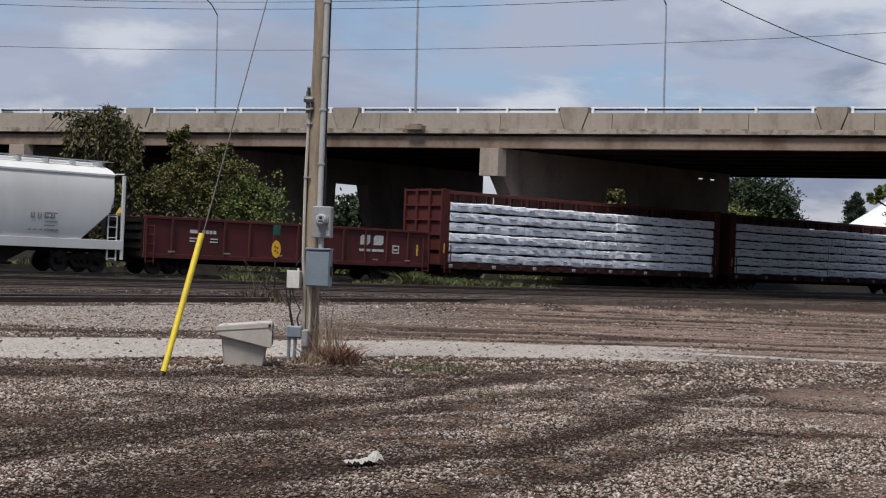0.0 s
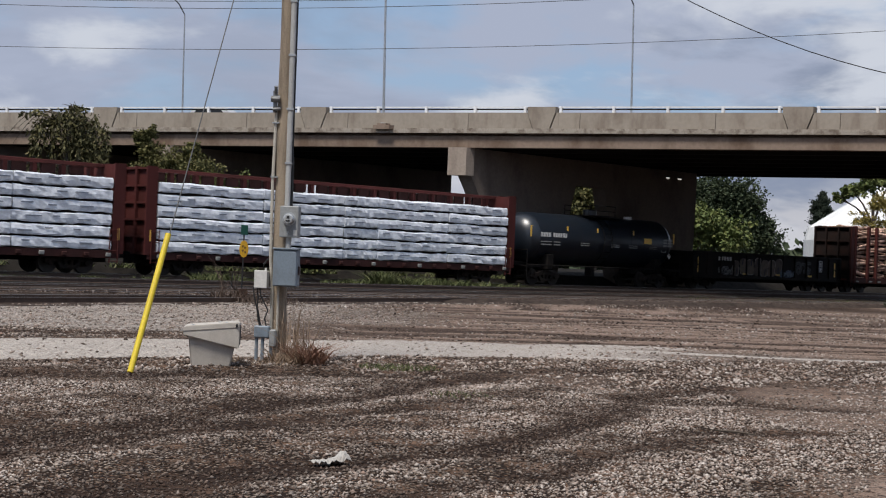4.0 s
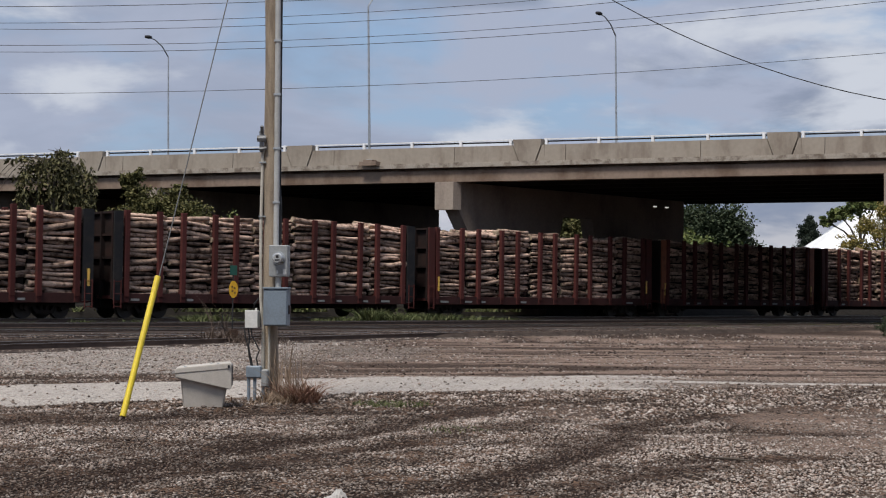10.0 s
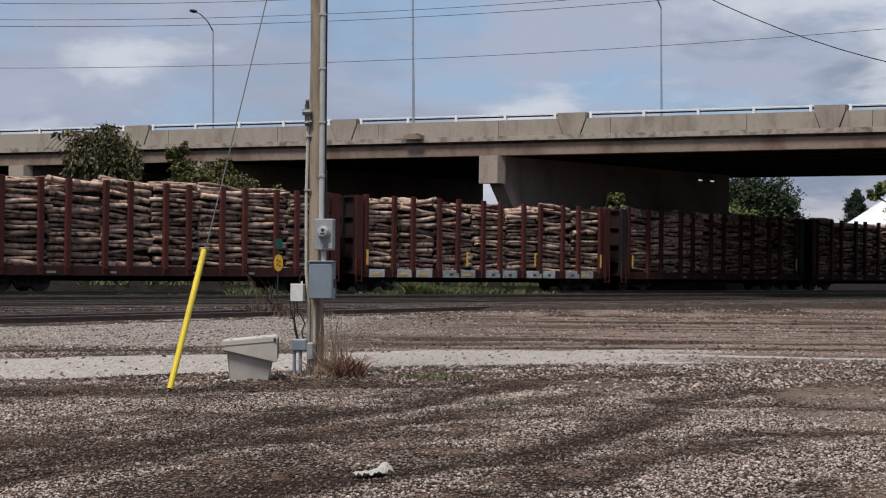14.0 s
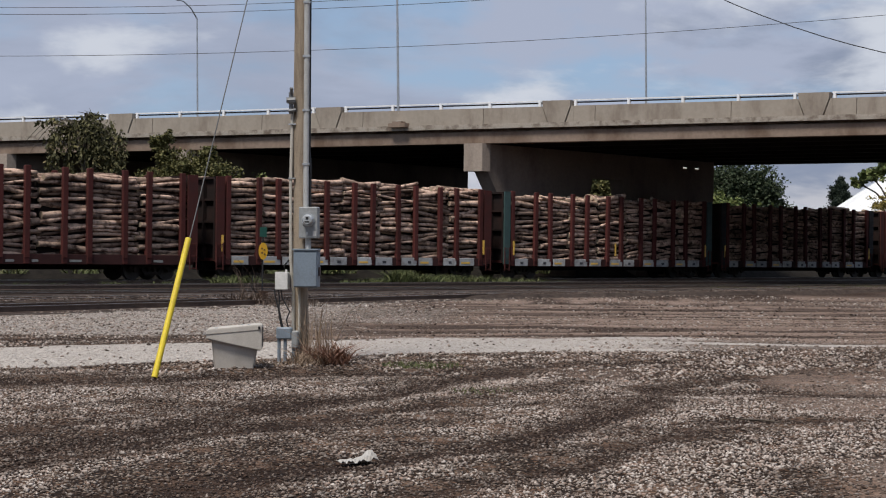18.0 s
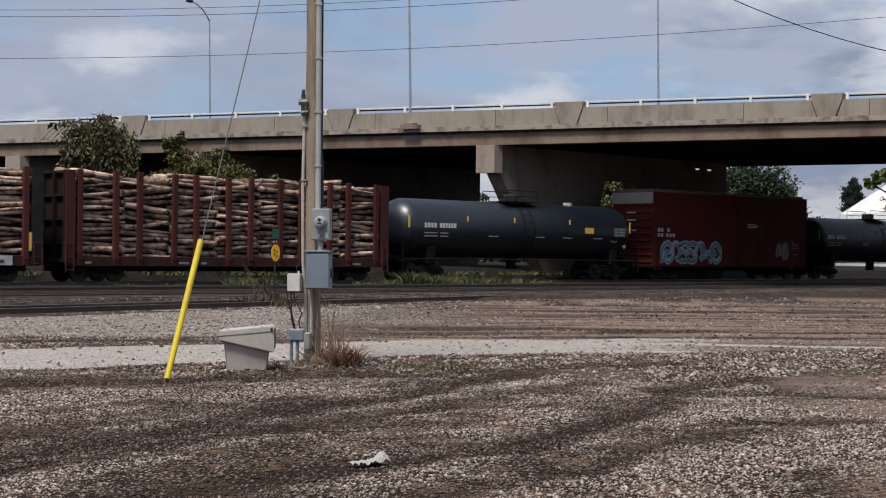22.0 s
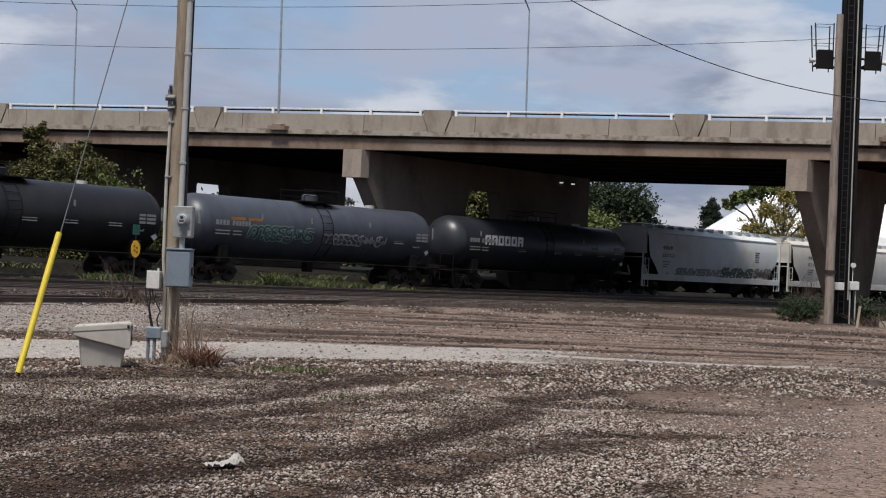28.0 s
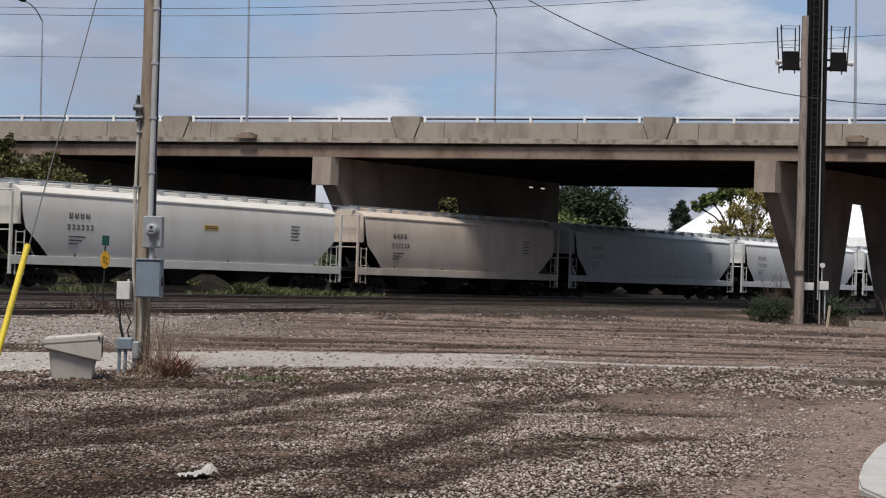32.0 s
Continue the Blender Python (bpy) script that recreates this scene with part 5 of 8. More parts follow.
weed_tuft("weed_tuft", "patch of short green weeds in the gravel", (-1.3, 17.8, 0), 150, 0.06, 0.4, GRASS, 65, 0.6, 0.005)
# dead growth and spoil round the switch stand
weed_tuft("dry_brush", "dead brown brush round the switch stand", (-10.3, 45.5, 0.05), 240, 0.42, 0.75, BRUSH, 71, 1.0, 0.014)
weed_tuft("dry_brush", "bare brown stems beside the switch stand", (-10.5, 45.6, 0.05), 16, 1.5, 0.35, BRUSH, 72, 0.35, 0.012)
weed_tuft("dry_brush", "bare brown stems between the pole and the switch stand", (-9.0, 44.6, 0.0), 120, 0.30, 0.9, BRUSH, 73, 1.2, 0.012)
# round the signal mast
tree("bush", "rounded dark green bush beside the signal mast", (13.75, 63.8, 0), 0.04,
     [(0, 0, 0.60, 0.80, 0.7, 0.52, 2), (0.35, 0, 0.42, 0.65, 0.6, 0.38, 1), (-0.35, 0, 0.4, 0.6, 0.6, 0.36, 1)], 11000, 0.055, LEAF_DARK, 31, "bush")
tree("bush", "low dark green bush behind the signal mast", (16.6, 65.5, 0), 0.04,
     [(0, 0, 0.55, 0.8, 0.7, 0.55, 2), (0.9, 0.2, 0.4, 0.7, 0.6, 0.4, 1)], 3500, 0.085, LEAF_DARK, 32, "bush")
weed_tuft("dry_brush", "tall bare brown brush round the timber pole", (14.4, 65.6, 0), 110, 2.3, 0.6, BRUSH, 66, 0.2, 0.009)
weed_tuft("dry_brush", "dead brown brush on the ground", (17.4, 62.5, 0), 500, 0.55, 1.7, BRUSH, 67, 1.3, 0.014)
weed_tuft("dry_brush", "dead brown brush on the ground", (20.4, 63.5, 0), 420, 0.5, 2.0, BRUSH, 68, 1.3, 0.014)
weed_tuft("dry_brush", "dead brown brush beside the pier", (23.5, 75, 0), 300, 1.6, 1.6, BRUSH, 69, 0.3, 0.02)
st = thing("marker_stake", "pale wooden marker stake in the gravel", "stake", pose(14.85, 58.6, 0, 4, 5, 0))
bm = bmesh.new(); bx(bm, -0.045, 0.045, -0.025, 0.025, -0.1, 0.85)
part("stake_shaft", bm, mat("pale_lumber", (0.45, 0.38, 0.29), 0.9, amount=0.5, scale=5), st)


def crumpled_paper():
    rng = random.Random(8)
    bm = bmesh.new()
    bmesh.ops.create_grid(bm, x_segments=16, y_segments=8, size=0.5)
    for v in bm.verts:
        x, y = v.co.x, v.co.y
        v.co = Vector((x * 0.42, y * 0.16, 0.012 + 0.012 * math.sin(x * 17 + y * 9) + rng.uniform(0, 0.022) + 0.09 * math.exp(-((x - 0.36) * 6) ** 2 - (y * 3) ** 2)))
    bmesh.ops.solidify(bm, geom=bm.faces[:], thickness=0.006)
    bmesh.ops.scale(bm, vec=(0.78, 0.8, 0.8), verts=bm.verts[:])
    th = part("paper_litter", bm, mat("dirty_paper", (0.42, 0.40, 0.37), 0.85, stain=(0.28, 0.25, 0.22), amount=0.6, scale=9, bump=0.1))
    th.matrix_basis = pose(-1.86, 11.75, -0.01, 0, 0, 48)
    tagged(th, "crumpled sheet of dirty white paper lying on the gravel", "litter")


crumpled_paper()


def yard_slab():
    bm = bmesh.new()
    pts = [(3.30, 12.0), (3.46, 12.6), (3.78, 13.6), (4.3, 15.0), (5.0, 16.6), (9, 19), (16, 16), (14, 4), (3.6, 5)]
    sweep(bm, pts, -0.12, 0.05, axis="z")
    bmesh.ops.bevel(bm, geom=[e for e in bm.edges if abs(e.verts[0].co.z - e.verts[1].co.z) < 0.01 and e.verts[0].co.z > 0], offset=0.02, segments=2, affect="EDGES")
    tagged(part("concrete_slab", bm, mat("slab_concrete", (0.42, 0.40, 0.37), 0.9, stain=(0.30, 0.27, 0.24), amount=0.5, scale=1.2, grain=30, bump=0.2)), "pale grey concrete slab at the edge of the yard", "slab", kind="structure")
    bm = bmesh.new()
    sweep(bm, [(16.4, 61.2), (17.2, 62.6), (20.5, 63.0), (23, 60.2), (19.4, 58.8)], -0.1, 0.24, axis="z")
    tagged(part("concrete_slab", bm, CONCRETE), "broken concrete slab by the pier", "slab", kind="structure")
    bm = bmesh.new()
    bx(bm, 6.5, 7.6, 24.9, 25.3, 0, 0.10, m=None)
    tagged(part("timber_plank", bm, TIE), "dark weathered timber lying in the yard", "timber")
    bm = bmesh.new()
    tube(bm, [(1.42, 15.35, 0.015), (1.62, 15.2, 0.025), (1.78, 15.12, 0.015)], [0.010, 0.013, 0.006], 6)
    tagged(part("stick", bm, BARK), "short brown stick on the gravel", "stick")


yard_slab()


def stones(seed, n, x0, x1, y0, y1, smin, smax, name, label, power=1.0):
    """Loose stones: squashed eight-sided lumps half sunk in the yard, muddy in the ruts and pale where the gravel is clean."""
    rng = np.random.default_rng(seed)
    y = y0 + (y1 - y0) * rng.uniform(0, 1, n) ** power
    x = x0 + (x1 - x0) * rng.uniform(0, 1, n)
    keep = np.abs(x + 0.04 * y) < 0.40 * y + 2.0
    x, y = x[keep], y[keep]
    white, dark, bare, q = ground_masks(x, y)
    clean = 0.5 * fbm(x, y, 0.7, 33, 4) + 0.5 * fbm((x * 0.92 - y * 0.4) * 1.0, (x * 0.4 + y * 0.92) * 0.22, 0.7, 35, 3)
    keep = rng.uniform(0, 1, len(x)) > np.clip(bare * np.where(y > 25, 0.62, 0.82) + white * 0.93 + 0.5 * sstep(0.5, 0.36, clean), 0, 0.97)
    keep &= ~((x > 3.1 + 0.45 * (y - 12)) & (y < 19))
    x, y, white, dark, bare, q, clean = x[keep], y[keep], white[keep], dark[keep], bare[keep], q[keep], clean[keep]
    n = len(x)
    z = ground_height(x, y, white, dark, q)
    tone = np.clip(0.25 + 0.75 * sstep(0.34, 0.60, clean) - np.where(y > 25, 0.12, 0.15) * bare, 0, 1) * (1 - 0.93 * np.clip(dark * 1.2, 0, 1))
    tone = np.clip(tone + rng.normal(size=n) * 0.16, 0, 1)
    s = rng.uniform(smin, smax, n) * rng.uniform(0.6, 1.3, n)
    base = np.array(((1, 0, 0), (-1, 0, 0), (0, 1, 0), (0, -1, 0), (0, 0, 0.75), (0, 0, -0.7)), float)
    v = base[None] * (1 + rng.uniform(-0.35, 0.35, (n, 6, 1)))
    an = rng.uniform(0, math.tau, n)
    c, d = np.cos(an)[:, None], np.sin(an)[:, None]
    st_ = rng.uniform(0.65, 1.7, n)[:, None]
    X = (v[:, :, 0] * c - v[:, :, 1] * d) * st_; Y = v[:, :, 0] * d + v[:, :, 1] * c
    Z = v[:, :, 2] + 0.25 * X * rng.normal(size=(n, 1))
    P = np.stack((X, Y, Z), 2) * s[:, None, None] * 0.5 + np.stack((x, y, z + s * 0.16), 1)[:, None]
    f0 = np.array(((0, 2, 4), (2, 1, 4), (1, 3, 4), (3, 0, 4), (2, 0, 5), (1, 2, 5), (3, 1, 5), (0, 3, 5)))
    F = (f0[None] + np.arange(n)[:, None, None] * 6).reshape(-1, 3)
    me = mesh_np(name, P.reshape(-1, 3), F, STONE)
    a = me.attributes.new("tone", "FLOAT", "POINT")
    a.data.foreach_set("value", np.repeat(tone, 6).astype(np.float32))
    tagged(new(name, me), label, "gravel", kind="stuff")


def stone_material():
    """Crushed stone from muddy brown to clean pale grey, by the place's tone and by chance from stone to stone."""
    m = bpy.data.materials.new("gravel_stones")
    m.use_nodes = True
    nt = m.node_tree
    N, Lk = nt.nodes.new, nt.links.new
    b = nt.nodes["Principled BSDF"]
    g, at = N("ShaderNodeNewGeometry"), N("ShaderNodeAttribute")
    at.attribute_name = "tone"
    def ramp_(cols):
        r = N("ShaderNodeValToRGB")
        while len(r.color_ramp.elements) < len(cols): r.color_ramp.elements.new(0.5)
        for i, c in enumerate(cols):
            r.color_ramp.elements[i].position, r.color_ramp.elements[i].color = i / (len(cols) - 1), (*c, 1)
        Lk(g.outputs["Random Per Island"], r.inputs[0])
        return r.outputs[0]
    mx = N("ShaderNodeMix"); mx.data_type = "RGBA"
    Lk(at.outputs["Fac"], mx.inputs[0])
    Lk(ramp_([(0.014, 0.009, 0.007), (0.045, 0.029, 0.022), (0.085, 0.056, 0.043), (0.025, 0.016, 0.012), (0.15, 0.112, 0.09), (0.035, 0.022, 0.017)]), mx.inputs[6])
    Lk(ramp_([(0.09, 0.066, 0.054), (0.44, 0.372, 0.322), (0.60, 0.535, 0.482), (0.28, 0.19, 0.146), (0.49, 0.427, 0.376), (0.045, 0.032, 0.026), (0.38, 0.312, 0.265), (0.20, 0.147, 0.117)]), mx.inputs[7])
    Lk(mx.outputs[2], b.inputs["Base Color"])
    b.inputs["Roughness"].default_value = 0.92
    b.inputs["Specular IOR Level"].default_value = 0.12
    return m


STONE = stone_material()
stones(41, 150000, -9, 9, 8.5, 20, 0.013, 0.034, "loose_gravel", "loose grey and brown crushed stones on the yard", 1.1)
stones(42, 95000, -18, 18, 19, 42, 0.026, 0.058, "loose_gravel", "loose pale crushed stones further across the yard")


def ballast_stones(seed, n, q0, q1, z, smin, smax):
    """Loose ballast between the ties of the nearer tracks."""
    rng = np.random.default_rng(seed)
    s_, q_ = rng.uniform(-36, 62, n), rng.uniform(q0, q1, n)
    x, y = TRACK_AT[0] + TRACK_DIR[0] * s_ + TRACK_SIDE[0] * q_, TRACK_AT[1] + TRACK_DIR[1] * s_ + TRACK_SIDE[1] * q_
    size = rng.uniform(smin, smax, n)
    base = np.array(((1, 0, 0), (-1, 0, 0), (0, 1, 0), (0, -1, 0), (0, 0, 0.8), (0, 0, -0.7)), float)
    v = base[None] * (1 + rng.uniform(-0.35, 0.35, (n, 6, 1)))
    an = rng.uniform(0, math.tau, n)
    c, d = np.cos(an)[:, None], np.sin(an)[:, None]
    P = np.stack((v[:, :, 0] * c - v[:, :, 1] * d, v[:, :, 0] * d + v[:, :, 1] * c, v[:, :, 2]), 2) * size[:, None, None] * 0.5
    P = P + np.stack((x, y, z + size * 0.15), 1)[:, None]
    f0 = np.array(((0, 2, 4), (2, 1, 4), (1, 3, 4), (3, 0, 4), (2, 0, 5), (1, 2, 5), (3, 1, 5), (0, 3, 5)))
    me = mesh_np("ballast_stones", P.reshape(-1, 3), (f0[None] + np.arange(n)[:, None, None] * 6).reshape(-1, 3), STONE)
    a = me.attributes.new("tone", "FLOAT", "POINT")
    a.data.foreach_set("value", np.repeat(np.clip(rng.normal(0.22, 0.22, n), 0, 1), 6).astype(np.float32))
    tagged(new("ballast_stones", me), "dark grimy ballast stones between the rails", "ballast", kind="stuff")


ballast_stones(51, 14000, 11.2, 14.6, 0.035, 0.05, 0.10)
ballast_stones(52, 14000, 15.7, 19.1, 0.125, 0.05, 0.09)
stones(43, 36000, -24, 24, 41, 64, 0.045, 0.085, "loose_gravel", "loose brown and grey stones before the tracks")

# ---- rail cars: each is built with its middle at the origin, the rails' top at z = 0, the camera's side at -y ----
WHEEL = mat("wheel_steel", (0.04, 0.033, 0.029), 0.6, 0.4, stain=(0.02, 0.016, 0.014), amount=0.6, scale=4)
TRUCK = mat("truck_cast_steel", (0.022, 0.019, 0.017), 0.85, 0.1, stain=(0.05, 0.033, 0.025), amount=0.5, scale=3, spec=0.08)
# grimy underframe black; on hopper ends it serves as painted-in shade
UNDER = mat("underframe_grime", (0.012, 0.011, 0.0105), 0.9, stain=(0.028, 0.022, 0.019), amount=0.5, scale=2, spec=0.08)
REFLECT = mat("yellow_reflector", (0.84, 0.52, 0.10), 0.35, amount=0.2)
PAINTWHITE = mat("white_lettering", (0.66, 0.66, 0.64), 0.6, stain=(0.40, 0.38, 0.36), amount=0.6, scale=6, bump=0)
PAINTGREY = mat("faded_grey_lettering", (0.26, 0.26, 0.25), 0.7, amount=0.4, scale=6, bump=0)
PAINTDARK = mat("dark_lettering", (0.06, 0.06, 0.07), 0.7, amount=0.4, scale=6, bump=0)
TRUCK_KIT = {}
CARS = []      # each car and the place of its middle along the track at the start


def car_thing(name, label, category, a, b):
    th = thing(name, label, category)
    CARS.append((th, (a + b) / 2))
    return th, b - a


def truck_kit():
    """Meshes that all trucks share: side frame pair with bolster, wheel, axle."""
    if TRUCK_KIT:
        return TRUCK_KIT
    bm = bmesh.new()
    for y in (-1.02, 1.02):
        for sec in ([(-1.15, 0.42), (-1.15, 0.62), (-0.62, 0.70), (-0.34, 0.82), (0.34, 0.82), (0.62, 0.70), (1.15, 0.62), (1.15, 0.42), (0.85, 0.42), (0.50, 0.56), (-0.50, 0.56), (-0.85, 0.42)],
                    [(-0.62, 0.56), (-0.40, 0.22), (0.40, 0.22), (0.62, 0.56), (0.45, 0.56), (0.30, 0.36), (-0.30, 0.36), (-0.45, 0.56)]):
            sweep(bm, sec, y - 0.08, y + 0.08, axis="y")
        for x in (-0.87, 0.87):
            tube(bm, [(x, y - 0.12 * (1 if y < 0 else -1), 0.46), (x, y + 0.02, 0.46)], 0.13, 10)
        for x in (-0.14, 0.14):
            tube(bm, [(x, y, 0.37), (x, y, 0.57)], 0.09, 8)
    bx(bm, -0.2, 0.2, -1.15, 1.15, 0.58, 0.80)
    me = bpy.data.meshes.new("truck"); bm.to_mesh(me); bm.free(); me.materials.append(TRUCK)
    TRUCK_KIT["frame"] = me
    bm = bmesh.new()
    for r0, y0, y1 in ((0.457, -0.07, 0.06), (0.49, 0.06, 0.09)):
        tube(bm, [(0, y0, 0), (0, y1, 0)], r0, 22)
    tube(bm, [(0, -0.10, 0), (0, -0.06, 0)], [0.10, 0.14], 12)
    me = bpy.data.meshes.new("wheel"); bm.to_mesh(me); bm.free(); me.materials.append(WHEEL)
    TRUCK_KIT["wheel"] = me
    bm = bmesh.new(); tube(bm, [(0, -0.75, 0), (0, 0.75, 0)], 0.08, 10)
    me = bpy.data.meshes.new("axle"); bm.to_mesh(me); bm.free(); me.materials.append(WHEEL)
    TRUCK_KIT["axle"] = me
    bm = bmesh.new()
    bx(bm, -0.5, 0.35, -0.12, 0.12, 0.76, 0.98); bx(bm, 0.35, 0.52, -0.19, 0.14, 0.72, 1.0); bx(bm, -0.1, 0.0, -0.3, 0.3, 0.72, 1.02)
    me = bpy.data.meshes.new("coupler"); bm.to_mesh(me); bm.free(); me.materials.append(UNDER)
    TRUCK_KIT["coupler"] = me
    return TRUCK_KIT


def kid(name, me, parent, m=None, label=""):
    o = new(name, me)
    o.parent = parent
    if m is not None: o.matrix_basis = m
    if label: o["label"] = label
    return o


def running_gear(th, L, inset=2.6):
    k = truck_kit()
    for sx in (-1, 1):
        tr = kid("truck", k["frame"], th, pose(sx * (L / 2 - inset), 0, 0), "dark cast-steel truck")
        for ax in (-0.87, 0.87):
            kid("axle", k["axle"], tr, pose(ax, 0, 0.457))
            kid("wheel", k["wheel"], tr, pose(ax, -0.76, 0.457))
            kid("wheel", k["wheel"], tr, pose(ax, 0.76, 0.457, 0, 0, 180))
        kid("coupler", k["coupler"], th, pose(sx * (L / 2 - 0.42), 0, 0, 0, 0, 0 if sx > 0 else 180))


def bars(th, name, x0, z0, y, items, material, label=""):
    """Lettering that is not spelled out: flat bars (dx, dz, width, height), each a part just proud of the side."""
    for dx, dz, w, h in items:
        part(name, box(x0 + dx, x0 + dx + w, y - 0.012, y, z0 + dz, z0 + dz + h), material, th, label)


def ladder(th, x, y, z0, z1, material, width=0.45, name="ladder"):
    bm = bmesh.new()
    for s in (-width / 2, width / 2):
        tube(bm, [(x + s, y, z0), (x + s, y, z1)], 0.028, 5)
    n = int((z1 - z0) / 0.42)
    for i in range(n + 1):
        z = z0 + 0.08 + i * (z1 - z0 - 0.16) / max(n, 1)
        tube(bm, [(x - width / 2, y, z), (x + width / 2, y, z)], 0.016, 5)
    part(name, bm, material, th)


STROKES = (   # bent strokes in a unit square; none of them is a letter
    ((0.05, 0.1), (0.2, 0.75), (0.5, 0.98), (0.85, 0.8), (0.8, 0.35), (0.5, 0.18)),
    ((0.95, 0.95), (0.4, 0.9), (0.15, 0.6), (0.7, 0.45), (0.9, 0.15), (0.3, 0.02), (0.02, 0.2)),
    ((0.0, 0.9), (0.25, 0.1), (0.45, 0.85), (0.7, 0.05), (0.95, 0.95)),
    ((0.1, 0.02), (0.05, 0.6), (0.35, 1.0), (0.75, 0.9), (0.95, 0.5), (0.75, 0.08), (0.35, 0.12), (0.3, 0.5), (0.6, 0.6)),
    ((0.0, 0.25), (0.5, 0.05), (0.95, 0.3), (0.6, 0.55), (0.1, 0.7), (0.4, 0.98), (1.0, 0.9)),
)


def ribbon(bm, pts, w, side, lift):
    """A flat band of paint along (x, z) points on a car's side."""
    left, right = [], []
    for i, p in enumerate(pts):
        q, r = pts[max(i - 1, 0)], pts[min(i + 1, len(pts) - 1)]
        dx, dz = r[0] - q[0], r[1] - q[1]
        n = math.hypot(dx, dz) or 1.0
        k = w / 2 * (0.75 if i in (0, len(pts) - 1) else 1.0)
        for row, sg in ((left, 1), (right, -1)):
            x, z = p[0] - dz / n * k * sg, p[1] + dx / n * k * sg
            row.append(bm.verts.new((x, side(z) - lift, z)))
    for i in range(len(pts) - 1):
        bm.faces.new((left[i], left[i + 1], right[i + 1], right[i]))


def graffiti(th, x0, x1, z0, z1, side, cols, seed, label):
    """Sprayed shapes on a car's side: crowded bent strokes with an outline, a fill and thin lights over them."""
    rng = random.Random(seed)
    H = z1 - z0
    n = max(3, int((x1 - x0) / (H * 0.5)))
    def coat(bms, c):
        m = mat("spray_%02d%02d%02d" % tuple(int(v * 99) for v in c), c, 0.65, amount=0.45, scale=3, bump=0.0)
        for bm in bms: part("graffiti", bm, m, th, label)
    layers = [[] for _ in range(4)]
    for i in range(n):
        w = (x1 - x0) / n
        st = STROKES[rng.randrange(len(STROKES))]
        px = [(x0 + (i - 0.3) * w + (a * 1.6) * w + rng.uniform(-0.05, 0.05) * w, z0 + H * (0.06 + 0.88 * c) + rng.uniform(-0.04, 0.04) * H) for a, c in st]
        # halfway points keep the bends round
        fine = [px[0]]
        for p, q in zip(px, px[1:]):
            fine += [((p[0] * 2 + q[0]) / 3, (p[1] * 2 + q[1]) / 3), ((p[0] + q[0] * 2) / 3, (p[1] + q[1] * 2) / 3)]
        fine.append(px[-1])
        fine = [(x, min(max(z, z0), z1)) for x, z in fine]
        for k, (wd, lift) in enumerate(((0.25, 0.008), (0.15, 0.011))):
            bm = bmesh.new(); ribbon(bm, fine, H * wd, side, lift); layers[k].append(bm)
        bm, j = bmesh.new(), rng.randrange(max(1, len(fine) - 6))
        ribbon(bm, [(x, z + 0.04 * H) for x, z in fine[j:j + 6]], H * 0.055, side, 0.014)
        layers[2].append(bm)
        bm = bmesh.new()
        cx, cz = x0 + (i + rng.random()) * w, z0 + H * rng.uniform(0.15, 0.85)
        ribbon(bm, [(cx - 0.1 * H, cz - 0.05 * H), (cx, cz + rng.uniform(0, 0.1) * H), (cx + 0.12 * H, cz)], H * 0.10, side, 0.017)
        layers[3].append(bm)
    order = (1, 0, 2, 3) if len(cols) > 3 else (1, 0, 2, 1)
    for lay, k in zip(layers, order): coat(lay, cols[min(k, len(cols) - 1)])


def levels(bm, rows, caps=True):
    """A body from stacked rectangles (z, half length at -x, half length at +x, half width)."""
    rings = [[bm.verts.new(p) for p in ((-a, -w, z), (b, -w, z), (b, w, z), (-a, w, z))] for z, a, b, w in rows]
    for q, r in zip(rings, rings[1:]):
        for i in range(4):
            bm.faces.new((q[i], q[(i + 1) % 4], r[(i + 1) % 4], r[i]))
    if caps:
        bm.faces.new(rings[0][::-1]); bm.faces.new(rings[-1])


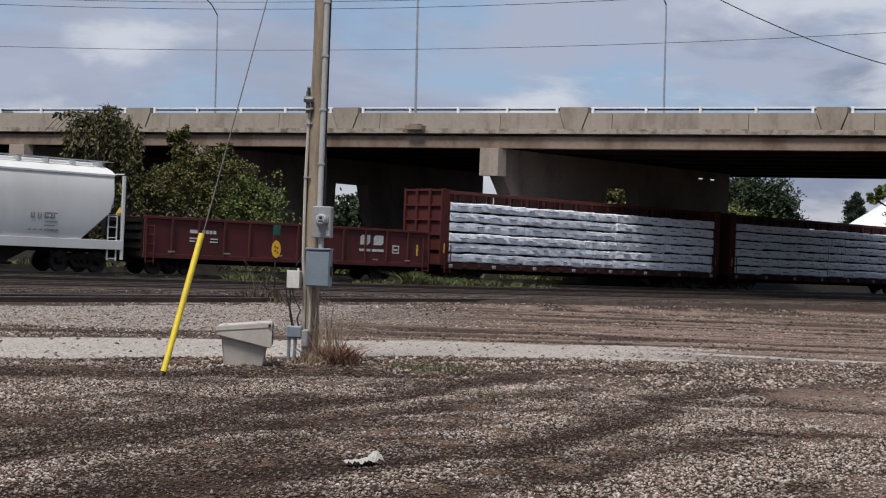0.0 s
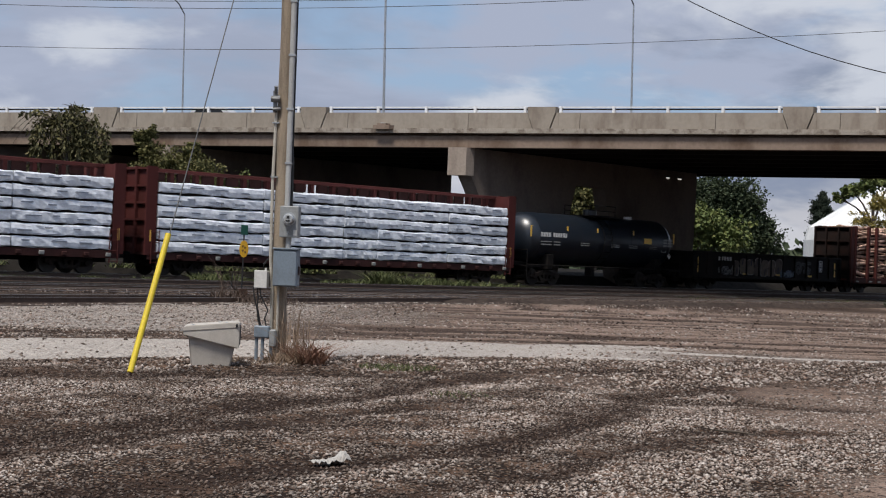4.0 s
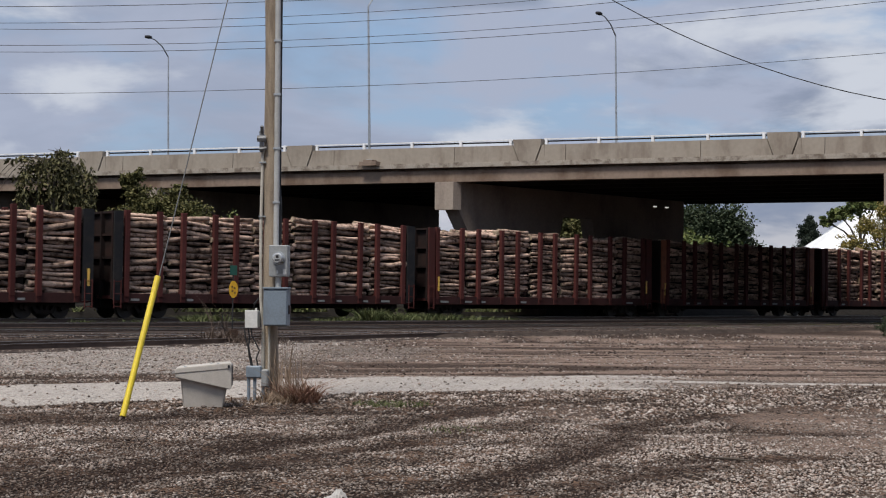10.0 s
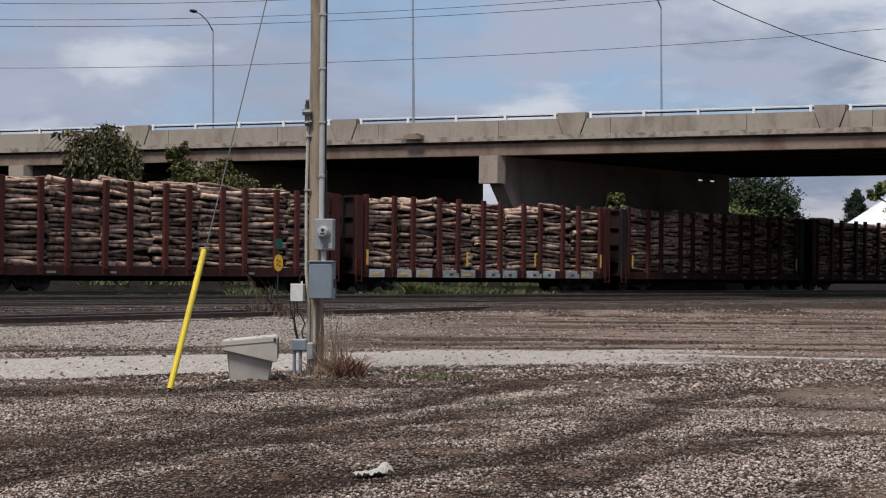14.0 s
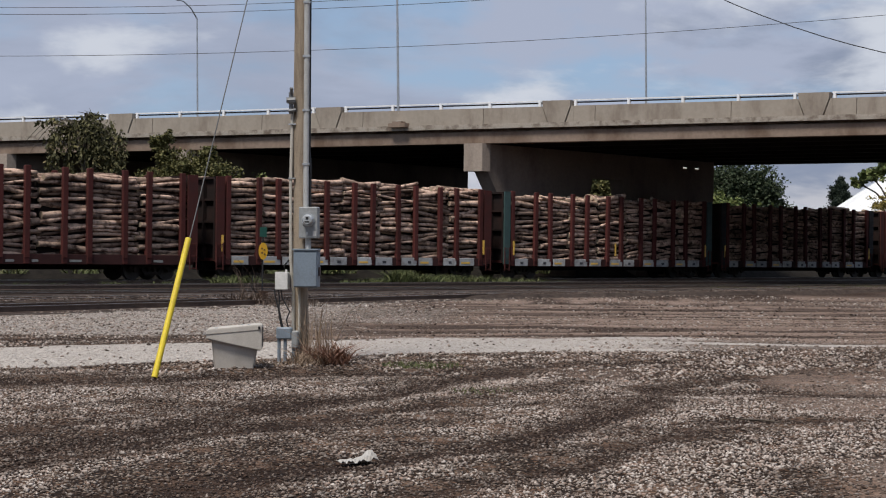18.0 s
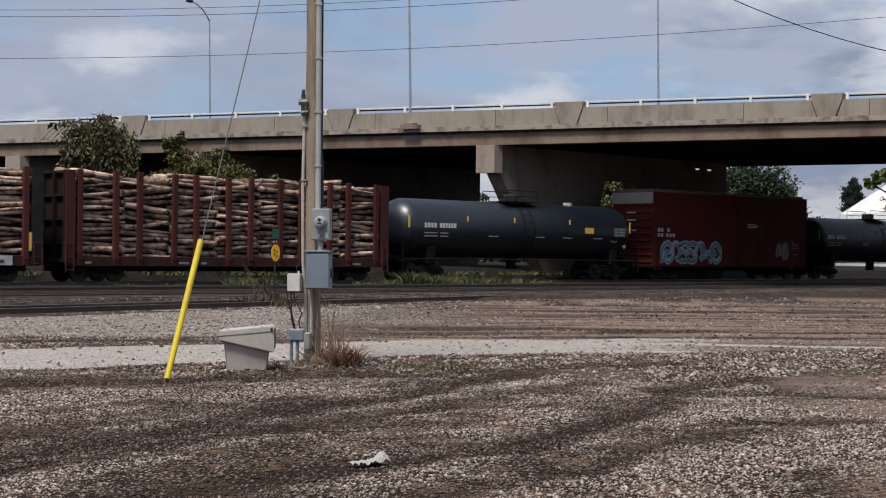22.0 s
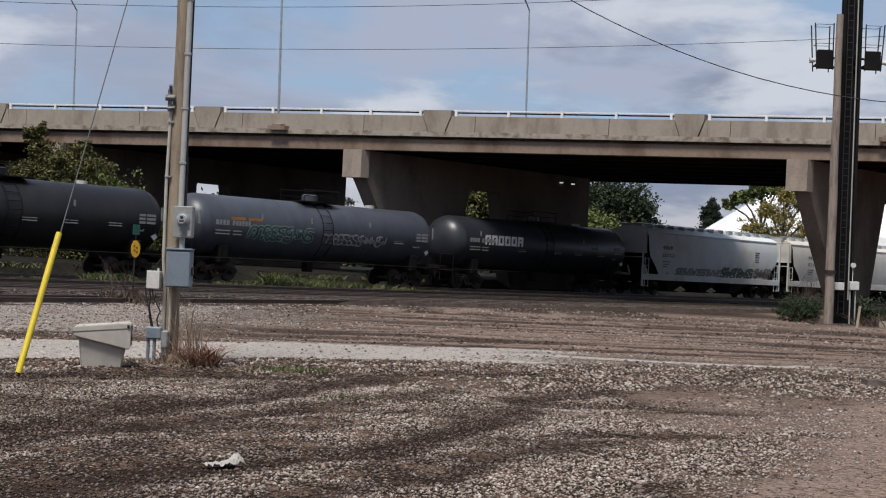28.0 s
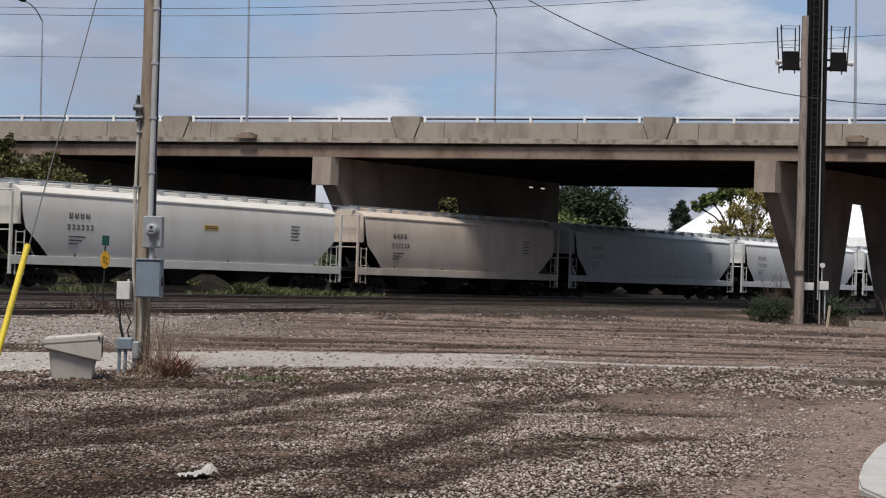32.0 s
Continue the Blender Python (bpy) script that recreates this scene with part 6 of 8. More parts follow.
# ---- covered hopper ----
def hopper_car(a, b, label, paint, seed, decor):
    th, L = car_thing("hopper_car", label, "rail car", a, b)
    h = L / 2 - 0.62
    side_w = [(1.42, 1.47), (1.9, 1.56), (2.6, 1.60), (3.3, 1.59), (3.85, 1.53), (4.12, 1.45)]
    def side(z):
        return -float(np.interp(z, [p[0] for p in side_w], [p[1] for p in side_w])) - 0.004
    bm = bmesh.new()
    rows = []
    for z, w in side_w:
        e = h - 0.55 - 1.45 * max(0, min(1, (2.75 - z) / 1.3))
        rows.append((z, e, e, w))
    levels(bm, rows)
    bm.normal_update()
    # faces towards the car's ends go near-black: their shade is in the colour
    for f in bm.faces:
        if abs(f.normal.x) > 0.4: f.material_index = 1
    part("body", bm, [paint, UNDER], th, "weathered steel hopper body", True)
    bm = bmesh.new()
    levels(bm, [(4.12, h - 0.5, h - 0.5, 1.50), (4.20, h - 0.5, h - 0.5, 1.50), (4.36, h - 0.5, h - 0.5, 1.22), (4.50, h - 0.5, h - 0.5, 0.80), (4.58, h - 0.5, h - 0.5, 0.40)])
    roof = part("roof", bm, paint, th)
    part("hatch_trough", box(-h + 0.9, h - 0.9, -0.34, 0.34, 4.56, 4.70, bevel=0.03), paint, roof)
    n = int(L / 1.35)
    for i in range(n):
        x = -h + 0.8 + i * (2 * h - 1.6) / (n - 1)
        part("roof_rib", box(x - 0.04, x + 0.04, -1.46, 1.46, 4.16, 4.215), paint, roof)
        part("walkway_bracket", box(x - 0.03, x + 0.03, -0.85, 0.85, 4.52, 4.74), STEEL, roof)
    for y in (-0.82, 0.62):
        part("running_board", box(-h + 0.2, h - 0.2, y, y + 0.2, 4.74, 4.78), STEEL, roof)
    for y in (-1.56, 1.50):
        part("side_sill", box(-h, h, y, y + 0.06, 1.02, 1.42, bevel=0.01), paint, th, "pale side sill")
    part("centre_sill", box(-h, h, -0.35, 0.35, 0.85, 1.20), UNDER, th)
    for i, x in enumerate((-L * 0.21, 0.0, L * 0.21)):
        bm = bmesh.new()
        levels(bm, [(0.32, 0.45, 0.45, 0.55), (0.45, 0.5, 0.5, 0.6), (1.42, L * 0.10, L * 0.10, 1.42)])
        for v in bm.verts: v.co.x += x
        # the chutes are much darker than the body above them
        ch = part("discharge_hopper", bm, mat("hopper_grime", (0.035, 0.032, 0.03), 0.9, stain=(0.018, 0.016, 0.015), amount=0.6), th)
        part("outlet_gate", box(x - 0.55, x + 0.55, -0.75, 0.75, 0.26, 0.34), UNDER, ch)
        part("side_brace", box(x - L * 0.105, x - L * 0.105 + 0.08, -1.5, -1.42, 1.42, 1.75, bevel=0.01), mat("rust_streak", (0.17, 0.085, 0.055), 0.9), th)
    for sx in (-1, 1):
        x = sx * (h - 0.05)
        for y in (-1.50, 1.50):
            part("end_post", box(x - 0.06, x + 0.06, y - 0.05, y + 0.05, 0.6, 4.18), paint, th)
            ladder(th, x - sx * 0.48, y, 0.55, 2.5, paint, 0.42)
        bm = bmesh.new()
        levels(bm, [(2.78, 0.03, 0.03, 1.46), (4.15, 0.03, 0.03, 1.42)])
        for v in bm.verts: v.co.x += sx * (h - 0.52)
        part("end_sheet", bm, paint, th)
        part("end_platform", box(min(x, x - sx * 1.7), max(x, x - sx * 1.7), -1.5, 1.5, 1.20, 1.26), UNDER, th)
        for z in (2.5, 4.25):
            part("grab_iron", tube(bmesh.new(), [(x, -1.5, z), (x, 1.5, z)], 0.033, 6), paint, th)
        for y in (-0.7, 0.7):
            part("slope_brace", box(-0.03, 0.03, y - 0.05, y + 0.05, 0, 1.9, m=pose(sx * (h - 1.9), 0, 1.25, 0, sx * 32, 0)), paint, th)
        part("brake_cylinder", box(sx * (h - 1.3) - 0.25, sx * (h - 1.3) + 0.25, -0.6, 0.2, 1.28, 1.75, bevel=0.08), UNDER, th)
    decor(th, L, side)
    running_gear(th, L, 2.3)
    return th


def marks(x, z, mt, label="faded dark lettering"):
    def go(th, L, side):
        for i, w in enumerate((0.22, 0.22, 0.22, 0.22)):
            bars(th, "lettering", x(L) + i * 0.3, z, side(z), [(0, 0, w * 0.7, 0.05), (0, 0.1, w * 0.4, 0.05), (0, 0, 0.05, 0.24), (w * 0.6, 0.05, 0.05, 0.19)], mt, label)
        for i in range(6):
            bars(th, "lettering", x(L) + i * 0.25 - 0.1, z - 0.5, side(z - 0.5), [(0, 0, 0.14, 0.04), (0, 0.17, 0.14, 0.04), (0.1, 0.02, 0.04, 0.17)], mt, label)
        for i in range(3):
            bars(th, "lettering", x(L), z - 0.85 - i * 0.16, side(z - 0.9), [(0, 0, 0.9 - 0.2 * i, 0.05)], mt, label)
        for i in range(5):
            bars(th, "lettering", L / 2 - 4.4, z + 0.2 - i * 0.17, side(z), [(0, 0, 0.6 - 0.1 * (i % 2), 0.05)], mt, label)
    return go


HOP_WHITE = mat("hopper_pale_grey", (0.70, 0.70, 0.68), 0.6, stain=(0.56, 0.545, 0.52), amount=0.5, scale=0.5, grain=30, bump=0.04, streak=0.8, spread=0.04)
HOP_BEIGE = mat("hopper_beige", (0.63, 0.60, 0.54), 0.65, stain=(0.50, 0.455, 0.39), amount=0.5, scale=0.6, grain=30, bump=0.05, streak=0.85, spread=0.05)
HOP_DIRTY = mat("hopper_dirty_beige", (0.58, 0.49, 0.405), 0.75, stain=(0.42, 0.33, 0.26), amount=0.65, scale=0.7, grain=25, bump=0.06, streak=0.85, spread=0.08)
HOP_BLUE = mat("hopper_blue_grey", (0.58, 0.60, 0.59), 0.6, stain=(0.48, 0.48, 0.46), amount=0.6, scale=0.5, grain=30, bump=0.05, streak=0.6, spread=0.06)
HOP_PATCH = mat("hopper_patched", (0.70, 0.73, 0.73), 0.65, stain=(0.60, 0.53, 0.45), amount=0.8, scale=0.45, grain=25, bump=0.06, streak=0.3, spread=0.08)


def tagged_hopper(th, L, side):
    marks(lambda n: -n / 2 + 2.9, 3.1, PAINTDARK)(th, L, side)
    graffiti(th, -L / 2 + 4.6, -L / 2 + 10.4, 1.35, 1.95, side, [(0.36, 0.36, 0.41), (0.44, 0.37, 0.31), (0.30, 0.34, 0.42)], 3, "faded spray-painted shapes")
    graffiti(th, -L / 2 + 10.4, -L / 2 + 14.6, 1.3, 2.15, side, [(0.13, 0.17, 0.14), (0.06, 0.09, 0.05), (0.24, 0.27, 0.24)], 4, "dark green spray-painted shapes")
    graffiti(th, -L / 2 + 15.0, -L / 2 + 17.2, 1.4, 2.2, side, [(0.34, 0.30, 0.28), (0.10, 0.09, 0.10), (0.45, 0.26, 0.16)], 5, "brown spray-painted shapes")


def plated_hopper(th, L, side):
    marks(lambda n: -n / 2 + 3.6, 3.15, PAINTDARK)(th, L, side)
    part("placard", box(0.6, 1.5, side(3.0) - 0.012, side(3.0), 2.95, 3.2), REFLECT, th, "small yellow placard")
    bars(th, "placard_text", 0.65, 3.0, side(3.0) - 0.012, [(0, 0.02, 0.8, 0.04), (0, 0.11, 0.8, 0.04)], PAINTDARK)


# ---- tank car ----
def tank_car(a, b, label, paint, seed, decor, radius=1.50, fittings=True):
    th, L = car_thing("tank_car", label, "tank car", a, b)
    h, zc = L / 2 - 0.72, 1.17 + radius
    seg, prof = 36, [(-h, 0.02), (-h + 0.03, 0.45), (-h + 0.14, 0.85), (-h + 0.36, 1.20), (-h + 0.62, 1.40), (-h + 0.85, 1.48), (-h + 1.0, 1.5)]
    prof = prof + [(-x, r) for x, r in reversed(prof)]
    bm = bmesh.new()
    rings = [[bm.verts.new((x, r / 1.5 * radius * math.cos(k * math.tau / seg), zc + r / 1.5 * radius * math.sin(k * math.tau / seg))) for k in range(seg)] for x, r in prof]
    for q, w in zip(rings, rings[1:]):
        for k in range(seg):
            bm.faces.new((q[k], w[k], w[(k + 1) % seg], q[(k + 1) % seg]))
    bm.faces.new(rings[0]); bm.faces.new(rings[-1][::-1])
    tank = part("tank", bm, paint, th, "painted steel tank", True)
    for x in (-h + 1.0, -h / 3, h / 3, h - 1.0):
        bm = bmesh.new(); tube(bm, [(x - 0.03, 0, zc), (x + 0.03, 0, zc)], radius + 0.006, 36)
        part("weld_seam", bm, paint, tank, smooth=True)
    def side(z):
        return -math.sqrt(max(0.01, radius ** 2 - (z - zc) ** 2)) - 0.006
    # valve housing, platform and handrails on top
    zt = zc + radius
    dm = bmesh.new(); tube(dm, [(0, 0, zt - 0.1), (0, 0, zt + 0.36), (0, 0, zt + 0.42)], [0.42, 0.42, 0.34], 16)
    part("dome", dm, paint, th, "valve housing on top", True)
    pl = part("top_platform", box(-1.25, 1.25, -0.95, 0.95, zt + 0.0, zt + 0.05), UNDER, th)
    for y in (-0.93, 0.93):
        bm = bmesh.new()
        tube(bm, [(-1.2, y, zt + 0.02), (-1.2, y, zt + 0.62), (1.2, y, zt + 0.62), (1.2, y, zt + 0.02)], 0.025, 5)
        tube(bm, [(-1.2, y, zt + 0.32), (1.2, y, zt + 0.32)], 0.018, 5)
        part("platform_rail", bm, UNDER, pl)
    bm = bmesh.new(); tube(bm, [(h * 0.52, 0, zt - 0.05), (h * 0.52, 0, zt + 0.14)], 0.26, 12)
    part("manway", bm, mat("manway_white", (0.55, 0.55, 0.54), 0.6), th, "pale manway lid")
    for x in (-0.35, 0.35):
        bm = bmesh.new()
        pts = [(x, side(z) - 0.06, z) for z in np.linspace(1.15, zt - 0.15, 9)]
        tube(bm, [Vector(p) for p in pts], 0.022, 5)
        part("ladder_rail", bm, UNDER, th)
    for z in np.linspace(1.3, zt - 0.3, 8):
        part("ladder_rung", tube(bmesh.new(), [(-0.35, side(z) - 0.06, z), (0.35, side(z) - 0.06, z)], 0.015, 5), UNDER, th)
    for sx in (-1, 1):
        sd = part("stub_sill", box(sx * (L / 2 - 3.9) if sx > 0 else -(L / 2 - 0.5), (L / 2 - 0.5) if sx > 0 else -(L / 2 - 3.9), -0.38, 0.38, 0.82, 1.30, bevel=0.03), UNDER, th)
        part("bolster", box(sx * (L / 2 - 2.6) - 0.28, sx * (L / 2 - 2.6) + 0.28, -1.42, 1.42, 0.86, 1.75, bevel=0.05), UNDER, th)
        part("end_platform", box(min(sx * (L / 2 - 0.5), sx * (L / 2 - 1.6)), max(sx * (L / 2 - 0.5), sx * (L / 2 - 1.6)), -1.5, 1.5, 1.02, 1.09), UNDER, th)
        bm = bmesh.new()
        x = sx * (L / 2 - 0.55)
        tube(bm, [(x, -1.5, 0.5), (x, -1.5, 1.95), (x, 1.5, 1.95), (x, 1.5, 0.5)], 0.028, 5)
        tube(bm, [(x, -1.5, 0.5), (x - sx * 0.4, -1.5, 0.5), (x - sx * 0.4, -1.5, 1.1)], 0.02, 5)
        part("end_rail", bm, UNDER, th)
    for y in (-1.48, 1.48):
        bm = bmesh.new(); tube(bm, [(-L / 2 + 0.6, y, 1.12), (L / 2 - 0.6, y, 1.12)], 0.035, 6)
        part("side_rail", bm, UNDER, th)
    bm = bmesh.new(); tube(bm, [(0.2, 0, 0.62), (0.2, 0, 1.4)], 0.22, 10); bx(bm, -0.5, -0.1, -0.6, -0.2, 0.6, 1.1)
    part("bottom_valve", bm, UNDER, th)
    decor(th, L, side, h)
    running_gear(th, L, 2.6)
    return th


def tank_marks(big=None, strips=(-0.98, -0.52, -0.13, 0.36, 0.93), plate=0.5, stripe=REFLECT, letter=PAINTWHITE, plate_on=True, extra=None):
    def strip(th, x, z, w, hh, y, m, label):
        part("reflector_strip", box(x, x + w, y(z + hh / 2) - 0.012, y(z + hh / 2) + 0.02, z, z + hh), m, th, label)
    def go(th, L, side, h):
        for i, f in enumerate(strips):
            z, hh = (2.7, 0.62) if abs(f) > 0.9 else (2.95, 0.42)
            strip(th, f * h, z, 0.10, hh, side, stripe, "upright reflective strip")
        if plate_on:
            part("placard", box(plate * h, plate * h + 0.72, side(2.75) - 0.02, side(2.75), 2.62, 2.95), stripe, th, "yellow placard")
        x0 = -h * 0.86
        for i in range(4): bars(th, "lettering", x0 + i * 0.22, 2.72, side(2.85), [(0, 0, 0.17, 0.24)], letter)
        for i in range(6): bars(th, "lettering", x0 + 1.05 + i * 0.2, 2.72, side(2.85), [(0, 0, 0.15, 0.24)], letter)
        for i in range(2): bars(th, "lettering", x0, 2.42 - i * 0.16, side(2.45), [(0, 0, 0.9, 0.06), (1.1, 0, 0.55, 0.06)], PAINTGREY)
        for i in range(3): bars(th, "lettering", h * 0.78, 2.85 - i * 0.17, side(2.8), [(0, 0, 0.34, 0.11), (0.42, 0, 0.5, 0.11)], PAINTGREY)
        bars(th, "lettering", h * 0.76, 2.16, side(2.2), [(0, 0, 0.5, 0.05), (0, 0.2, 0.5, 0.05), (0, 0, 0.06, 0.25), (0.44, 0, 0.06, 0.25)], PAINTGREY)
        for f in (-0.35, 0.05, 0.3, 0.58):
            bars(th, "lettering", f * h, 2.32, side(2.35), [(0, 0, 0.75, 0.05), (0, 0.12, 0.75, 0.04)], PAINTGREY)
        part("placard_diamond", box(-0.13, 0.13, -0.012, 0, -0.13, 0.13, m=Matrix.Translation((h * 0.9, side(1.95), 1.95)) @ pose(0, 0, 0, 0, 45, 0)), PAINTWHITE, th, "small white diamond placard")
        if extra: extra(th, L, side, h)
    return go


TANK_BLACK = mat("tank_black", (0.008, 0.012, 0.019), 0.36, stain=(0.014, 0.016, 0.020), amount=0.5, scale=0.7, grain=30, bump=0.02, streak=0.6, spread=0.08, spec=0.75)
TANK_MATT = mat("tank_dull_black", (0.012, 0.0125, 0.0145), 0.48, stain=(0.028, 0.025, 0.024), amount=0.6, scale=0.8, grain=30, bump=0.04, streak=0.7, spread=0.1, spec=0.35)
TANK_GREY = mat("tank_slate_grey", (0.058, 0.065, 0.082), 0.40, stain=(0.032, 0.033, 0.038), amount=0.6, scale=0.7, grain=30, bump=0.04, streak=0.7, spread=0.1)
TANK_CHAR = mat("tank_charcoal", (0.026, 0.029, 0.036), 0.36, stain=(0.017, 0.017, 0.02), amount=0.6, scale=0.7, grain=30, bump=0.03, streak=0.7, spread=0.08)

# ---- box car ----
BOX_RED = mat("box_car_red", (0.140, 0.027, 0.022), 0.8, stain=(0.08, 0.022, 0.018), amount=0.6, scale=0.6, grain=25, bump=0.05, streak=0.85, spread=0.08, spec=0.15)
BOX_WHITE = mat("box_car_cream", (0.46, 0.42, 0.37), 0.75, stain=(0.30, 0.26, 0.22), amount=0.5, scale=1.5, bump=0.05)


def box_car(a, b):
    th, L = car_thing("box_car", "red-brown steel box car with blue and white graffiti", "box car", a, b)
    h, W, z0, z1 = L / 2 - 0.75, 1.58, 0.80, 5.20
    part("body", box(-h, h, -W, W, z0, z1, bevel=0.02), BOX_RED, th, "red-brown riveted steel sides")
    bm = bmesh.new()
    sweep(bm, [(-W - 0.03, z1), (-W - 0.03, z1 + 0.08), (0, z1 + 0.22), (W + 0.03, z1 + 0.08), (W + 0.03, z1)], -h - 0.04, h + 0.04)
    roof = part("roof", bm, mat("box_car_roof", (0.20, 0.12, 0.105), 0.8, stain=(0.33, 0.29, 0.26), amount=0.5, scale=0.9), th)
    for i in range(12):
        x = -h + 0.5 + i * (2 * h - 1) / 11
        part("roof_rib", box(x - 0.03, x + 0.03, -W, W, z1 + 0.09, z1 + 0.2), MATS["box_car_roof"], roof)
    for i in range(26):       # narrow seams on the side sheets
        x = -h + 0.3 + i * (2 * h - 0.6) / 25
        if not (0.2 < x < 3.5):
            part("side_seam", box(x - 0.025, x + 0.025, -W - 0.012, -W, z0 + 0.25, z1 - 0.15), BOX_RED, th)
    for sx in (-1, 1):
        x = sx * h
        for k in range(9):    # pressed ribs across the ends
            z = z0 + 0.25 + k * 0.42
            bm = bmesh.new()
            sweep(bm, [(x, z - 0.10), (x + sx * 0.09, z), (x, z + 0.10)], -W + 0.1, W - 0.1, axis="y")
            part("end_rib", bm, BOX_RED, th)
        part("end_panel", box(min(x + sx * 0.004, x + sx * 0.05), max(x + sx * 0.004, x + sx * 0.05), -W + 0.03, W - 0.03, 4.52, z1 - 0.02), BOX_WHITE, th, "cream-painted top of the end")
        for y in (-W - 0.05, W + 0.05):
            ladder(th, x - sx * 0.35, y, 0.6, 2.6, BOX_RED, 0.42)
        for z in (3.95, 3.5, 2.9):
            part("end_lettering", box(min(x + sx * 0.10, x + sx * 0.112), max(x + sx * 0.10, x + sx * 0.112), -0.35, 0.35, z, z + 0.07), PAINTWHITE, th)
    # sliding door with pressed panels
    dr = part("sliding_door", box(0.35, 3.35, -W - 0.06, -W, z0 + 0.15, z1 - 0.35, bevel=0.01), BOX_RED, th, "ribbed sliding door")
    for z in np.linspace(z0 + 0.45, z1 - 0.7, 6):
        part("door_rib", box(0.45, 3.25, -W - 0.10, -W - 0.06, z, z + 0.06, bevel=0.01), BOX_RED, dr)
    for x in (0.35, 3.29):
        part("door_edge", box(x, x + 0.07, -W - 0.10, -W - 0.06, z0 + 0.15, z1 - 0.35), BOX_RED, dr)
    part("door_track", box(-0.2, 6.2, -W - 0.09, -W, z0 + 0.05, z0 + 0.13), BOX_RED, th)
    part("door_track", box(-0.2, 6.2, -W - 0.08, -W, z1 - 0.34, z1 - 0.27), BOX_RED, th)
    part("door_handle", box(2.4, 2.46, -W - 0.16, -W - 0.10, 1.6, 2.6), BOX_RED, dr)
    part("side_sill", box(-h, h, -W + 0.05, W - 0.05, 0.70, 0.80), UNDER, th)
    part("centre_sill", box(-h, h, -0.35, 0.35, 0.55, 0.75), UNDER, th)
    side = lambda z: -W - 0.016
    graffiti(th, -h + 0.9, -h + 6.4, 0.88, 2.35, side, [(0.20, 0.31, 0.42), (0.50, 0.55, 0.58), (0.62, 0.66, 0.68), (0.05, 0.06, 0.09)], 12, "blue and white spray-painted shapes")
    graffiti(th, 4.6, 5.7, 1.2, 2.4, side, [(0.34, 0.27, 0.24), (0.20, 0.13, 0.12)], 14, "pale scrubbed spray shape")
    for dx in (0.4, 0.72, 1.3): bars(th, "lettering", -h + dx, 2.86, -W, [(0, 0, 0.24, 0.22)], PAINTWHITE, "white lettering")
    for dx in (0.4, 0.7, 1.2, 1.5, 1.8): bars(th, "lettering", -h + dx, 2.56, -W, [(0, 0, 0.2, 0.2)], PAINTWHITE, "white lettering")
    bars(th, "lettering", 1.2, 3.25, -W - 0.10, [(0, 0, 1.0, 0.05), (0, 0.1, 1.2, 0.05), (0.1, 0.2, 0.8, 0.05)], PAINTWHITE, "white lettering")
    bars(th, "lettering", h - 1.6, 1.9, -W, [(0, 0, 0.08, 0.6), (0.15, 0.1, 0.5, 0.06), (0.15, 0.3, 0.5, 0.06), (0.15, -0.3, 0.4, 0.06)], PAINTGREY)
    running_gear(th, L, 2.7)


# ---- gondola ----
def gondola_car(a, b, label, paint, decor, top=2.50):
    th, L = car_thing("gondola_car", label, "gondola", a, b)
    h, W, z0 = L / 2 - 0.75, 1.52, 0.78
    for y in (-W, W - 0.05):
        part("side_wall", box(-h, h, y, y + 0.05, z0, top), paint, th, "riveted steel side")
    for sx in (-1, 1):
        # end walls and their ribs are near-black, darker than the sides
        part("end_wall", box(sx * h - 0.04, sx * h + 0.04, -W, W, z0, top), UNDER, th, "near-black end wall")
        for z in (1.15, 1.55, 1.95, 2.3):
            part("end_rib", box(min(sx * h, sx * (h + 0.11)), max(sx * h, sx * (h + 0.11)), -W + 0.05, W - 0.05, z - 0.05, z + 0.05, bevel=0.015), UNDER, th)
    part("floor", box(-h, h, -W, W, z0 - 0.1, z0), UNDER, th)
    for y in (-W - 0.07, W - 0.06):
        part("top_chord", box(-h, h, y, y + 0.13, top - 0.06, top + 0.06, bevel=0.01), paint, th)
        part("side_sill", box(-h, h, y, y + 0.13, z0 - 0.05, z0 + 0.14, bevel=0.01), paint, th)
    n = 13
    for i in range(n):
        x = -h + 0.08 + i * (2 * h - 0.16) / (n - 1)
        for y in (-W - 0.075, W):
            part("side_post", box(x - 0.055, x + 0.055, y, y + 0.075, z0 + 0.1, top - 0.05, bevel=0.01), paint, th)
    part("centre_sill", box(-h - 0.2, h + 0.2, -0.35, 0.35, 0.5, z0 - 0.1), UNDER, th)
    for sx in (-1, 1):
        ladder(th, sx * (h - 0.3), -W - 0.12, 0.5, 2.2, paint, 0.4)
    decor(th, L, h, -W - 0.004)
    running_gear(th, L, 2.7)
    return th


GON_BROWN = mat("gondola_brown", (0.105, 0.030, 0.030), 0.75, stain=(0.06, 0.026, 0.024), amount=0.6, scale=0.9, grain=25, bump=0.06, streak=0.7, spread=0.1, spec=0.15)
GON_BLACK = mat("gondola_black", (0.013, 0.011, 0.010), 0.75, stain=(0.034, 0.026, 0.022), amount=0.6, scale=0.9, grain=25, bump=0.06, streak=0.7, spread=0.1, spec=0.15)


